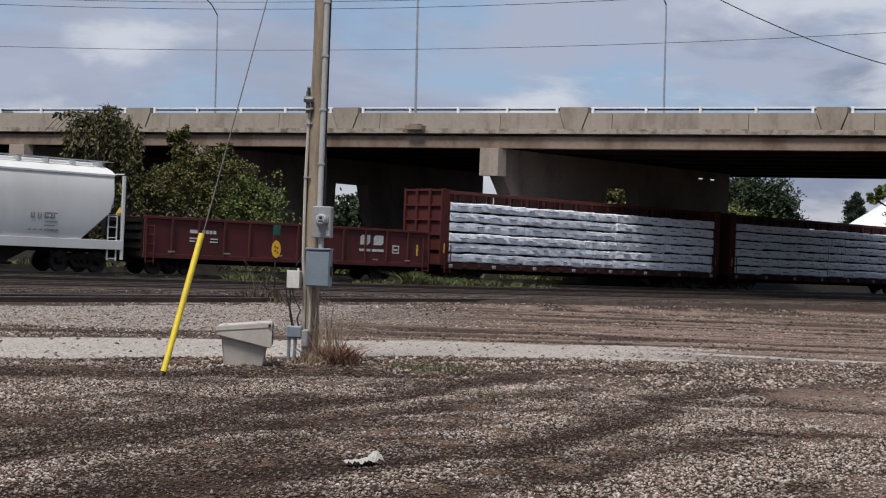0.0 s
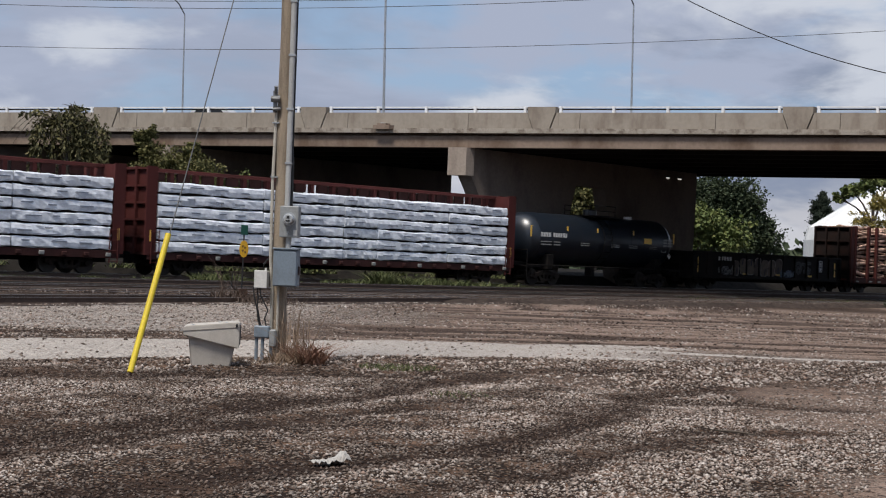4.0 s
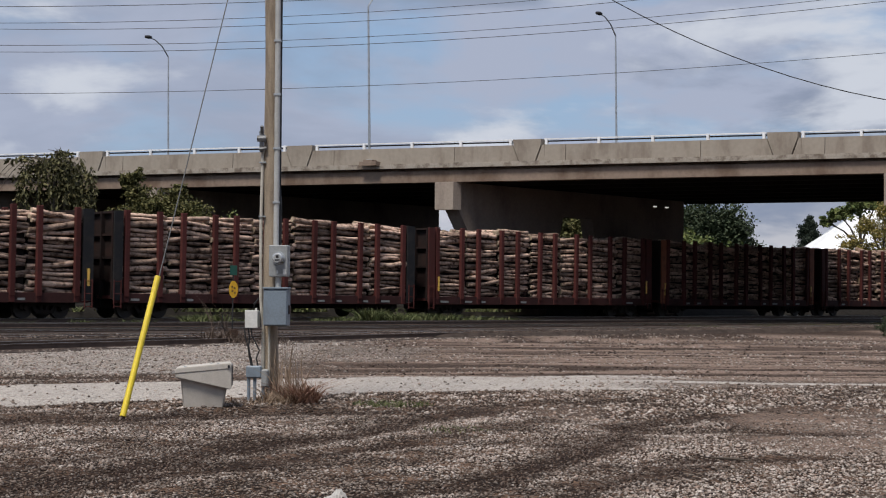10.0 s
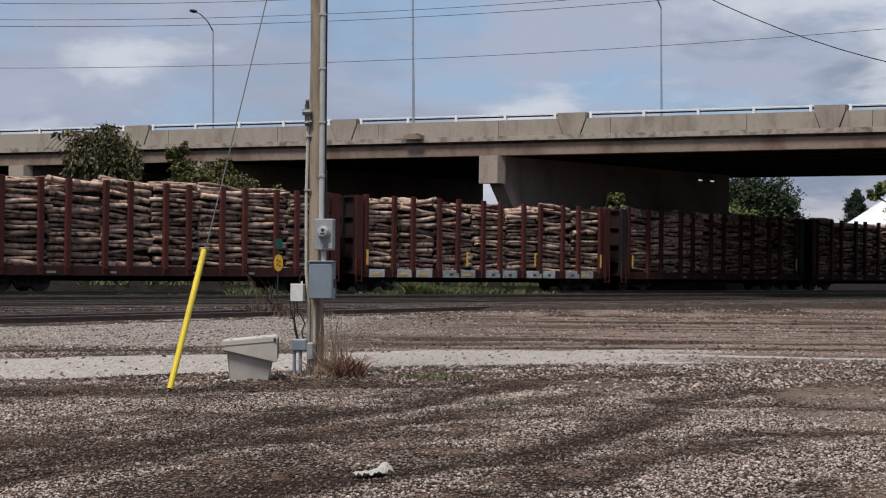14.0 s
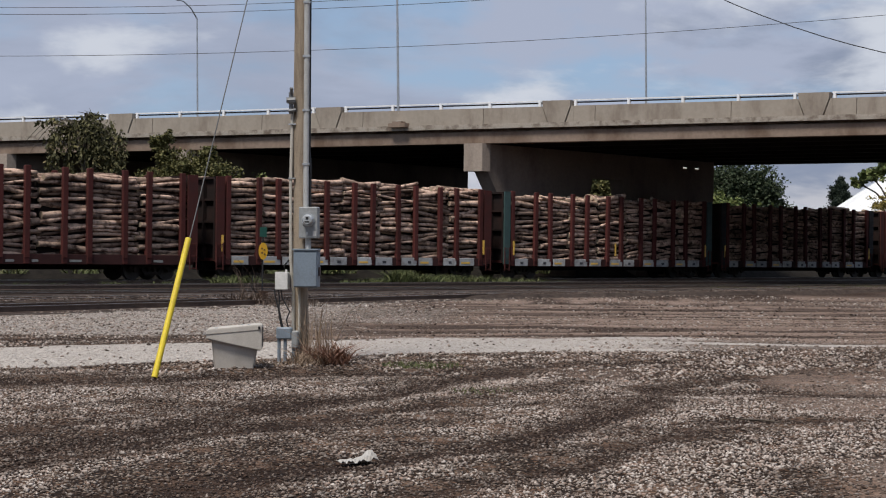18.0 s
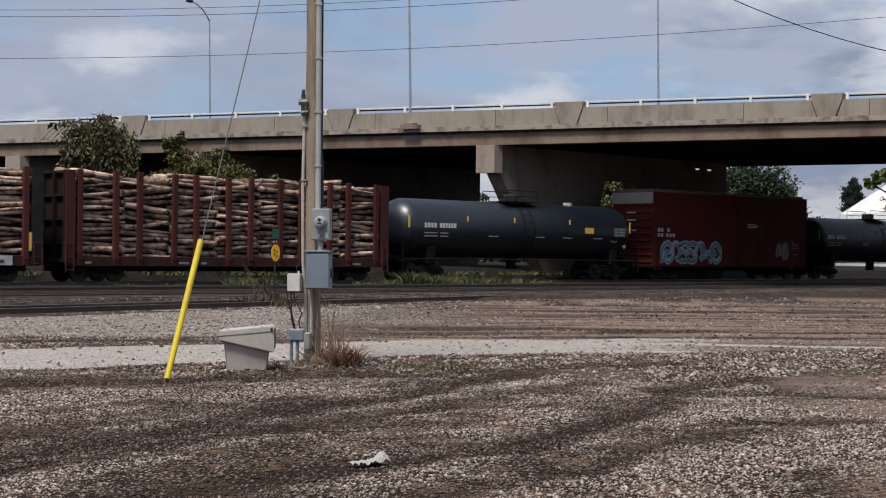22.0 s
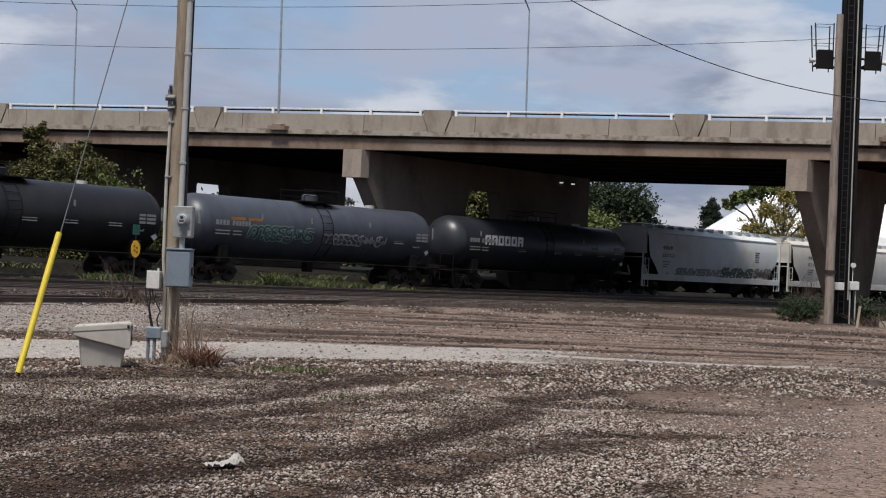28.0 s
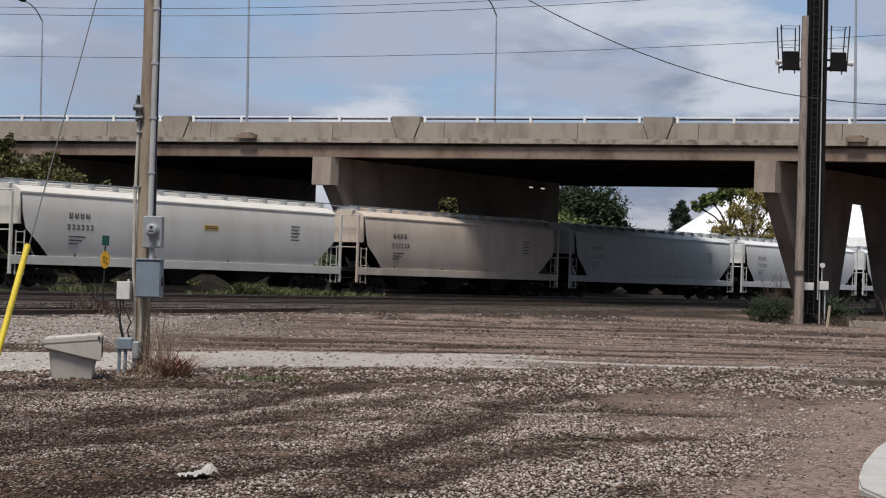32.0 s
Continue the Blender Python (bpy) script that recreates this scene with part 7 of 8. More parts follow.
def gondola_logo(th, L, h, y):
    # large white mark, drawn as plain shapes
    x = h - 4.55
    for dx in (0.0, 0.86):
        bm = bmesh.new()
        sweep(bm, [(x + dx, 1.74), (x + dx + 0.50, 1.74), (x + dx + 0.62, 1.84), (x + dx + 0.62, 2.22), (x + dx + 0.12, 2.22), (x + dx, 2.12)][::-1], y - 0.008, y - 0.002, axis="y")
        part("emblem", bm, PAINTWHITE, th, "large white painted emblem")
    bars(th, "lettering", x - 0.05, 1.42, y, [(0, 0, 0.7, 0.12), (0.82, 0, 0.75, 0.12)], PAINTWHITE, "white lettering")
    bars(th, "lettering", h - 2.45, 1.36, y, [(0, 0.35, 0.42, 0.06), (0, 0, 0.06, 0.35), (0.36, 0, 0.06, 0.35), (0, 0, 0.42, 0.06), (0.1, 0.15, 0.22, 0.08)], PAINTWHITE, "white lettering")
    bars(th, "lettering", -h + 2.4, 1.88, y, [(0, 0, 0.5, 0.16), (0.65, 0, 0.14, 0.16), (0.85, 0, 0.14, 0.16), (1.05, 0, 0.14, 0.16), (1.25, 0, 0.14, 0.16), (0, -0.25, 0.4, 0.06), (0, -0.38, 0.3, 0.06), (1.1, -0.25, 0.4, 0.06), (1.1, -0.38, 0.4, 0.06)], PAINTWHITE, "white lettering")
    part("reflector_strip", box(h - 0.85, h - 0.75, y - 0.012, y, 1.3, 1.85), REFLECT, th, "upright yellow reflector")
    for f in (-0.85, -0.5, -0.15, 0.2, 0.55, 0.8):
        bars(th, "lettering", f * h, 1.0, y - 0.08, [(0, 0, 0.34, 0.07)], PAINTGREY)


def block_letters(th, x0, x1, z0, z1, y, n):
    """Tall sprayed block shapes: dull tan fills that overlap, a dark notch in each and a thin pale outline round it."""
    rng = random.Random(22)
    fills = [mat("spray_tan_%d" % i, c, 0.7, stain=(0.06, 0.05, 0.045), amount=0.6, scale=2.5, bump=0.0, spec=0.15) for i, c in enumerate(((0.23, 0.185, 0.155), (0.17, 0.135, 0.115), (0.27, 0.235, 0.205)))]
    line = mat("spray_pale_line", (0.50, 0.47, 0.44), 0.7, amount=0.4, scale=3, bump=0.0, spec=0.15)
    w, H = (x1 - x0) / n, z1 - z0
    for i in range(n):
        c, lean = x0 + (i + 0.5) * w, rng.uniform(-0.10, 0.16)
        hw, bot, top = w * rng.uniform(0.42, 0.56), z0 + rng.uniform(0, 0.12) * H, z1 - rng.uniform(0, 0.2) * H
        edge = []
        for k in range(14):
            a = k * math.tau / 14 + 0.2
            ex, ez = math.cos(a), math.sin(a)
            m = max(abs(ex), abs(ez)) ** 0.75      # between a circle and a square
            u, v = ex / m, ez / m
            edge.append((c + hw * u * rng.uniform(0.9, 1.05) + lean * v * 0.5, (bot + top) / 2 + (top - bot) / 2 * max(-1, min(1, v)) * rng.uniform(0.94, 1.0)))
        lift = 0.004 + 0.0015 * (i % 2)
        bm = bmesh.new()
        bm.faces.new([bm.verts.new((px, y - lift, pz)) for px, pz in edge])
        part("graffiti", bm, fills[rng.randrange(3)], th, "tan spray-painted block letter")
        bm = bmesh.new()
        nx, nz = c + rng.uniform(-0.15, 0.15) * w, rng.choice((bot, (bot + top) / 2)) + 0.1
        ribbon(bm, [(nx - 0.04, nz), (nx, nz + 0.2 * H), (nx + 0.05, nz + 0.34 * H)], w * rng.uniform(0.12, 0.24), lambda z: y, 0.008)
        part("graffiti", bm, PAINTDARK, th, "dark notch in a sprayed letter")
        j = rng.randrange(14)
        run = (edge + edge)[j:j + rng.randrange(6, 12)]
        bm = bmesh.new()
        ribbon(bm, run, rng.uniform(0.035, 0.06), lambda z: y, 0.0095)
        part("graffiti", bm, line, th, "thin pale spray-painted outline")


def gondola_sprayed(th, L, h, y):
    block_letters(th, -h + 4.2, -h + 9.9, 0.86, 2.18, y, 7)
    graffiti(th, -h + 2.8, -h + 4.1, 0.9, 1.5, lambda z: y, [(0.05, 0.055, 0.06), (0.28, 0.28, 0.28)], 23, "grey spray-painted shapes")
    graffiti(th, -h + 11.6, -h + 13.3, 1.1, 2.0, lambda z: y, [(0.022, 0.022, 0.026), (0.06, 0.055, 0.06)], 25, "faded dark spray-painted shapes")
    graffiti(th, -h + 9.8, -h + 11.3, 0.84, 1.4, lambda z: y, [(0.05, 0.08, 0.14), (0.30, 0.34, 0.40)], 24, "blue spray-painted shapes")
    for x in (-h + 0.5, h - 0.8):
        for z in (1.06, 1.60):
            part("reflector_strip", box(x, x + 0.13, y - 0.012, y, z, z + 0.42), REFLECT, th, "upright yellow reflector")
    for x in (-h + 5.4, -h + 9.2, h - 4.1): part("reflector_strip", box(x, x + 0.5, y - 0.016, y, 1.0, 1.11), REFLECT, th, "yellow reflector")
    for i in range(5): bars(th, "lettering", -h + 2.7 + i * 0.3, 1.86, y, [(0, 0, 0.2, 0.24)], PAINTWHITE, "white lettering")
    bars(th, "lettering", h - 2.75, 1.36, y, [(0, 0, 0.06, 0.75), (0.36, 0, 0.06, 0.75), (0, 0, 0.42, 0.06), (0, 0.35, 0.42, 0.06), (0, 0.7, 0.42, 0.06), (0.12, 0.1, 0.18, 0.18), (0.12, 0.45, 0.18, 0.18)], PAINTWHITE, "white lettering")


# ---- centre-beam flat car with wrapped lumber ----
BEAM_RED = mat("centre_beam_red", (0.085, 0.023, 0.021), 0.7, stain=(0.045, 0.016, 0.014), amount=0.55, scale=0.9, grain=25, bump=0.05, streak=0.7, spread=0.08, spec=0.15)
BEAM_BROWN = mat("centre_beam_brown", (0.055, 0.022, 0.02), 0.75, stain=(0.028, 0.015, 0.014), amount=0.6, scale=1.2, grain=25, bump=0.05, spec=0.15)
WRAP = mat("white_lumber_wrap", (0.83, 0.86, 0.91), 0.36, stain=(0.62, 0.66, 0.73), amount=0.6, scale=2.6, grain=5, bump=1.0, spread=0.16, rand=0.08)
# near-black for the blocks inside the loads: shade in the gaps as colour
LOAD_SHADE = mat("log_pile_inside", (0.018, 0.014, 0.012), 0.95, stain=(0.008, 0.007, 0.006), amount=0.7, scale=4, bump=0.6, spec=0.08)
WRAP_PRINT = mat("wrap_printing", (0.22, 0.25, 0.31), 0.6, amount=0.4, scale=4, bump=0)


def wrap_mesh(length, seed):
    """A shrink-wrapped lumber pack: a soft-cornered block whose skin sags and wrinkles."""
    rng = random.Random(seed)
    bm = bmesh.new()
    n, hw, hh = 18, 0.60, 0.222
    sec = [(-hw, -hh + 0.05), (-hw + 0.04, -hh), (hw - 0.04, -hh), (hw, -hh + 0.05), (hw, hh - 0.06), (hw - 0.06, hh), (-hw + 0.06, hh), (-hw, hh - 0.06), (-hw - 0.012, 0.0)]
    ph = rng.uniform(0, 6)
    rings = []
    for i in range(n + 1):
        x = -length / 2 + length * i / n
        sag = 0.016 * math.sin(x * 1.5 + ph) + 0.008 * math.sin(x * 4.3 + ph * 2)
        rings.append([bm.verts.new((x, y + rng.uniform(-0.022, 0.022), z + sag + rng.uniform(-0.022, 0.022))) for y, z in sec])
    for q, w in zip(rings, rings[1:]):
        for k in range(9):
            bm.faces.new((q[k], q[(k + 1) % 9], w[(k + 1) % 9], w[k]))
    bm.faces.new(rings[0][::-1]); bm.faces.new(rings[-1])
    bmesh.ops.recalc_face_normals(bm, faces=bm.faces[:])
    me = bpy.data.meshes.new("lumber_pack")
    bm.to_mesh(me); bm.free(); me.materials.append(WRAP)
    return me


WRAPS = {}


def centre_beam_car(a, b, label, paint, seed, columns):
    th, L = car_thing("centre_beam_car", label, "flat car", a, b)
    rng = random.Random(seed)
    h = L / 2 - 0.7
    part("deck", box(-h, h, -1.45, 1.45, 0.90, 1.0), BEAM_BROWN, th)
    for y in (-1.50, 1.42):
        part("side_sill", box(-h, h, y, y + 0.08, 0.70, 1.02, bevel=0.01), BEAM_BROWN, th, "dark side sill with winches")
    part("centre_sill", box(-h, h, -0.4, 0.4, 0.5, 0.9), UNDER, th)
    for i in range(22):
        x = -h + 0.6 + i * (2 * h - 1.2) / 21
        part("winch", box(x - 0.12, x + 0.12, -1.60, -1.50, 0.76, 0.94, bevel=0.03), BEAM_BROWN if i % 3 else PAINTGREY, th)
    beam = part("top_chord", box(-h, h, -0.30, 0.30, 4.64, 4.80, bevel=0.02), paint, th, "red centre-beam top chord")
    for i in range(17):
        x = -h + 0.7 + i * (2 * h - 1.4) / 16
        part("beam_post", box(x - 0.10, x + 0.10, -0.14, 0.14, 1.0, 4.64), paint, beam)
        if i < 16:
            xm = x + (2 * h - 1.4) / 32
            part("gusset_plate", box(xm - 0.34, xm + 0.34, -0.05, 0.05, 4.24, 4.64), BEAM_BROWN, beam)
    for sx in (-1, 1):
        x = sx * (h - 0.12)
        bh = part("bulkhead", box(x - 0.05, x + 0.05, -1.46, 1.46, 1.0, 4.78), paint, th, "ribbed end bulkhead")
        for y in (-1.46, -0.5, 0.5, 1.40):
            part("bulkhead_post", box(min(x, x + sx * 0.2), max(x, x + sx * 0.2), y - 0.04, y + 0.10, 0.95, 4.82), paint, bh)
        for z in (1.7, 2.45, 3.2, 3.95, 4.72):
            part("bulkhead_rib", box(min(x, x + sx * 0.16), max(x, x + sx * 0.16), -1.42, 1.42, z - 0.04, z + 0.05), paint, bh)
        part("bulkhead_edge", box(x - 0.28, x + 0.28, -1.52, -1.44, 0.9, 4.81), paint, bh)
        ladder(th, sx * (h - 0.35), -1.56, 0.5, 2.0, paint, 0.4)
        part("reflector_strip", box(sx * (h - 0.12) - 0.05, sx * (h - 0.12) + 0.05, -1.535, -1.522, 1.5, 2.0), REFLECT, th, "upright yellow reflector")
    # packs: rows of bundles on both sides of the beam
    span = 2 * h - 0.9
    xs = [-h + 0.45]
    for f in columns: xs.append(xs[-1] + span * f)
    for sg in (-1, 1):
        # a plain block fills the load so that its gaps show dark
        part("dunnage", box(-h + 0.5, h - 0.5, min(sg * 0.36, sg * 1.42), max(sg * 0.36, sg * 1.42), 1.0, 4.05), LOAD_SHADE, th, "block behind the packs, coloured with the shade between them")
        for c, (xa, xb) in enumerate(zip(xs, xs[1:])):
            rows = 6
            for r in range(rows):
                ln = xb - xa - 0.04
                key = (round(ln, 2), r % 3)
                if key not in WRAPS: WRAPS[key] = wrap_mesh(ln, int(ln * 100) + r)
                o = kid("lumber_pack", WRAPS[key], th, pose((xa + xb) / 2 + rng.uniform(-0.03, 0.03), sg * 0.93 + rng.uniform(-0.03, 0.03), 1.285 + r * 0.528, 0, rng.uniform(-0.25, 0.25), 0 if sg < 0 else 180), "white-wrapped pack of lumber")
                if sg < 0:
                    for k in range(max(1, int(ln / 1.3))):
                        xx = -ln / 2 + 0.2 + k * 1.3 + rng.uniform(0, 0.5)
                        w, zz = rng.uniform(0.3, 0.75), rng.uniform(-0.06, 0.08)
                        if xx + w < ln / 2:
                            part("wrap_print", box(xx, xx + w, -0.640, -0.618, zz - 0.02, zz + 0.03), WRAP_PRINT, o)
    running_gear(th, L, 2.9)
    return th


# ---- log car ----
LOGBARK = mat("log_bark", (0.46, 0.325, 0.250), 0.92, stain=(0.036, 0.018, 0.013), amount=0.97, scale=3.0, grain=18, bump=0.8, spread=0.3, rand=0.6, spec=0.08)
BARK_PALE = mat("peeled_log", (0.66, 0.45, 0.35), 0.92, stain=(0.065, 0.026, 0.017), amount=0.95, scale=3.0, grain=18, bump=0.8, spread=0.3, rand=0.5, spec=0.08)
LOGEND = mat("log_end_grain", (0.40, 0.31, 0.22), 0.9, stain=(0.26, 0.19, 0.13), amount=0.6, scale=6, rand=0.25)
STAKE = mat("stake_brown", (0.088, 0.026, 0.023), 0.8, stain=(0.05, 0.020, 0.018), amount=0.6, scale=1.5, bump=0.05, rand=0.15, spec=0.15)
PLATE_GREY = mat("sill_plate_grey", (0.42, 0.42, 0.42), 0.7, stain=(0.22, 0.20, 0.19), amount=0.7, scale=3, spec=0.2)
PLATE_PALE = mat("sill_plate_pale", (0.55, 0.55, 0.54), 0.7, stain=(0.28, 0.25, 0.23), amount=0.7, scale=3, spec=0.2)
# bulkhead colour with the shade of the gap between cars put in
BULK_SHADE = mat("sooty_bulkhead", (0.022, 0.016, 0.015), 0.85, stain=(0.045, 0.022, 0.018), amount=0.5, scale=1.6, bump=0.1, spec=0.1)
LOGS = {}


def log_mesh(seed, r, bark):
    """One short log: tapered, crooked and knobbly."""
    rng = random.Random(seed)
    bm = bmesh.new()
    n, seg = 9, 7
    bend, ph = rng.uniform(0.015, 0.06), rng.uniform(0, 6)
    pts, rs = [], []
    ln = rng.uniform(1.12, 1.28)
    for i in range(n + 1):
        x = -ln + 2 * ln * i / n
        pts.append(Vector((x, bend * math.sin(x * 1.3 + ph) + rng.uniform(-0.008, 0.008), bend * math.cos(x * 1.9 + ph) + rng.uniform(-0.008, 0.008))))
        rs.append(r * (1.06 - 0.2 * i / n) * rng.uniform(0.9, 1.12))
    tube(bm, pts, rs, seg)
    for f in bm.faces:
        f.material_index = 1 if len(f.verts) == seg else 0
        f.smooth = len(f.verts) != seg
    me = bpy.data.meshes.new("log")
    bm.to_mesh(me); bm.free()
    me.materials.append(bark); me.materials.append(LOGEND)
    return me


LOG_R = (0.065, 0.09, 0.115, 0.145)


def log_car(a, b, label, seed, ends, patches=False, strips=(), load=1.0, bark=LOGBARK):
    th, L = car_thing("log_car", label, "log car", a, b)
    rng = random.Random(seed)
    if bark not in LOGS:
        LOGS[bark] = [[log_mesh(100 + i * 10 + j, r, bark) for j in range(5)] for i, r in enumerate(LOG_R)]
    logs = LOGS[bark]
    h = L / 2 - 0.62
    part("deck", box(-h, h, -1.42, 1.42, 0.86, 1.0), STAKE, th)
    for y in (-1.50, 1.42):
        part("side_sill", box(-h, h, y, y + 0.08, 0.68, 1.10, bevel=0.01), BEAM_BROWN, th, "dark brown side sill")
    part("centre_sill", box(-h, h, -0.4, 0.4, 0.45, 0.86), UNDER, th)
    for sx in (-1, 1):
        x = sx * (h - 0.15)
        bh = part("bulkhead", box(x - 0.06, x + 0.06, -1.46, 1.46, 1.0, 4.64), BULK_SHADE, th, "steel end bulkhead, near-black with the gap's shade in its colour")
        for y in (-1.46, -0.55, 0.45, 1.36):
            part("bulkhead_post", box(min(x, x + sx * 0.26), max(x, x + sx * 0.26), y, y + 0.10, 0.9, 4.68), BULK_SHADE, bh)
        for z in (1.6, 2.6, 3.6, 4.58):
            part("bulkhead_rib", box(min(x, x + sx * 0.2), max(x, x + sx * 0.2), -1.44, 1.44, z, z + 0.10), BULK_SHADE, bh)
        part("bulkhead_edge", box(x - 0.22, x + 0.30 if sx > 0 else x + 0.22, -1.56, -1.47, 0.8, 4.70), ends, bh, "painted edge of the bulkhead")
        ladder(th, sx * (h - 0.1), -1.60, 0.45, 1.7, STAKE, 0.36)
    n = 12
    gap = (2 * h - 1.5) / (n - 1)
    stake = None
    for i in range(n):
        x = -h + 0.75 + i * gap + (0.14 if i % 2 else -0.14)
        for y in (-1.50, 1.42):
            if stake is None:
                stake = part("stake", box(-0.125, 0.125, -0.06, 0.12, 0.95, 4.74, bevel=0.015), STAKE, th, "upright steel stake")
                stake.matrix_basis = pose(x, y, 0)
                foot = part("stake_pocket", box(-0.13, 0.13, -0.03, 0.18, 0.70, 1.28, bevel=0.02), STAKE, th)
                foot.matrix_basis = pose(x, y, 0)
            else:
                again(stake, th, x, y, 0, rng.uniform(-0.5, 0.5), rng.uniform(-0.5, 0.5), 0)
                again(foot, th, x, y, 0)
        if patches and i < n - 1:
            wide = gap * rng.uniform(0.62, 0.76)
            plate = part("sill_plate", box(x + 0.2, x + 0.2 + wide, -1.535, -1.50, 0.70, 1.09, bevel=0.012), (PLATE_GREY, PLATE_GREY, PLATE_PALE)[rng.randrange(3)], th, "grey-painted plate on the sill")
            if rng.random() < 0.45:
                part("sill_patch", box(x + 0.3, x + 0.3 + wide * 0.6, -1.545, -1.535, 0.80, 0.90), REFLECT, plate, "yellow reflective patch")
            else:
                part("sill_patch", box(x + 0.2 + wide * 0.4, x + 0.2 + wide * 0.62, -1.545, -1.535, 0.80, 0.93), PAINTDARK, plate)
        elif rng.random() < 0.6:
            part("sill_patch", box(x + 0.25, x + 0.25 + rng.uniform(0.25, 0.6), -1.512, -1.50, 0.78, 0.88), PAINTGREY, th)
    for f, z0 in strips:
        part("reflector_strip", box(f * h - 0.06, f * h + 0.06, -1.585, -1.57, z0, z0 + 0.75), REFLECT, th, "upright yellow reflector")
    # the load: seven stacks of short logs laid along the car
    stacks = 7
    sl = (2 * h - 0.7) / stacks
    for k in range(stacks):
        xc = -h + 0.35 + (k + 0.5) * sl
        top = load * (4.58 + rng.uniform(-0.14, 0.2))
        # a plain block whose colour gives the shade between the logs
        part("log_core", box(xc - sl / 2 + 0.08, xc + sl / 2 - 0.08, -1.14, 1.14, 1.0, top - 0.28), LOAD_SHADE, th, "block behind the logs, coloured with the stack's inner shade")
        lo, hi = rng.uniform(-5, 5), rng.uniform(-7, 7)     # the stack's lie changes from its foot to its top
        z = 1.0
        while z < top - 0.12:
            i = rng.choices((0, 1, 2, 3), (2, 4, 3, 1.3))[0]
            r = LOG_R[i]
            z += r * 1.08
            tilt = lo + (hi - lo) * (z - 1) / 3.6
            kid("log", logs[i][rng.randrange(5)], th, Matrix.Translation((xc + rng.uniform(-0.12, 0.12), -1.22 + rng.uniform(-0.09, 0.10), z)) @ pose(0, 0, 0, 0, tilt + rng.uniform(-3.5, 3.5), rng.choice((0, 180)) + rng.uniform(-2, 2)) @ pose(0, 0, 0, rng.uniform(-180, 180), 0, 0))
            z += r * 1.08
        for j in range(8):
            i = rng.randrange(1, 4)
            y = -1.05 + j * 0.3
            kid("log", logs[i][rng.randrange(5)], th, Matrix.Translation((xc + rng.uniform(-0.12, 0.12), y, top - 0.16 + rng.uniform(-0.06, 0.12))) @ pose(0, 0, 0, 0, rng.uniform(-4, 4), rng.uniform(-4, 4)) @ pose(0, 0, 0, rng.uniform(-180, 180), 0, 0))
    running_gear(th, L, 2.5)
    return th

triangle_sign()

# ---- the train, from its leading visible car to its tail ----
RUSTRED = mat("bulkhead_rust_orange", (0.26, 0.085, 0.04), 0.8, stain=(0.12, 0.045, 0.03), amount=0.6, scale=2)
BULKBLACK = mat("bulkhead_black", (0.022, 0.022, 0.024), 0.7, stain=(0.045, 0.04, 0.036), amount=0.5, scale=2, spec=0.15)
BULKGREEN = mat("bulkhead_teal", (0.045, 0.085, 0.08), 0.7, stain=(0.03, 0.06, 0.055), amount=0.6, scale=2)
BULKBROWN = mat("bulkhead_brown", (0.075, 0.024, 0.021), 0.75, stain=(0.055, 0.026, 0.024), amount=0.6, scale=2, spec=0.15)

hopper_car(-21.5, -1.1, "pale grey covered hopper car, fairly clean", HOP_WHITE, 1, marks(lambda n: n / 2 - 5.0, 2.2, PAINTGREY, "faint grey lettering"))
gondola_car(-1.5, 16.8, "low dark brown gondola car with a white emblem", GON_BROWN, gondola_logo)
centre_beam_car(16.3, 40.9, "red centre-beam flat car loaded with white-wrapped lumber", BEAM_RED, 2, (0.25, 0.22, 0.12, 0.20, 0.21))
centre_beam_car(40.9, 65.8, "red centre-beam flat car loaded with white-wrapped lumber", BEAM_RED, 3, (0.22, 0.24, 0.09, 0.24, 0.21))
centre_beam_car(65.8, 90.6, "dark red centre-beam car loaded with white-wrapped lumber", BEAM_RED, 4, (0.26, 0.22, 0.10, 0.22, 0.20))
tank_car(90.6, 105.6, "short black tank car with yellow reflectors", TANK_BLACK, 5, tank_marks(), 1.46)
gondola_car(105.6, 124.3, "low black gondola car covered in tan graffiti", GON_BLACK, gondola_sprayed, 2.34)
G = [124.3, 143.3, 162.7, 181.7, 201.6, 219.9, 239.1, 258.9, 278.3, 297.1, 315.8, 335.3, 354.2, 373.0]
KINDS = [(BULKBROWN, False, (), 1.0), (BULKBLACK, False, ((0.99, 1.4),), 1.0), (BULKBLACK, False, (), 0.985), (BULKBROWN, False, ((-0.93, 1.4), (0.96, 1.4)), 1.0),
         (RUSTRED, False, ((-0.97, 1.3), (0.97, 1.3)), 0.99), (BULKBROWN, False, (), 1.0), (BULKBROWN, True, ((-0.93, 1.3), (-0.2, 1.3), (0.35, 1.3), (0.93, 1.3)), 0.985),
         (BULKBLACK, False, ((-0.9, 1.3), (0.92, 1.3)), 1.0), (BULKBROWN, False, (), 1.0), (BULKBROWN, True, ((-0.97, 1.3), (0.95, 1.3)), 1.01),
         (BULKGREEN, True, ((-0.93, 1.3), (0.0, 1.3), (0.94, 1.3)), 0.99), (BULKBLACK, True, ((-0.97, 1.3), (0.95, 1.3)), 1.0), (BULKBROWN, False, (), 0.99)]
NAMES = {id(BULKBROWN): "brown", id(BULKBLACK): "black", id(RUSTRED): "rust-orange", id(BULKGREEN): "teal-green"}
for i, (ends, patches, strips, load) in enumerate(KINDS):
    log_car(G[i], G[i + 1], "brown log car with %s bulkheads, stacked full of logs" % NAMES[id(ends)], 300 + i, ends, patches, strips, load, BARK_PALE if i < 1 else LOGBARK)
tank_car(373.0, 392.4, "long black tank car with yellow reflectors", TANK_BLACK, 6, tank_marks(), 1.53)
box_car(392.4, 409.8)
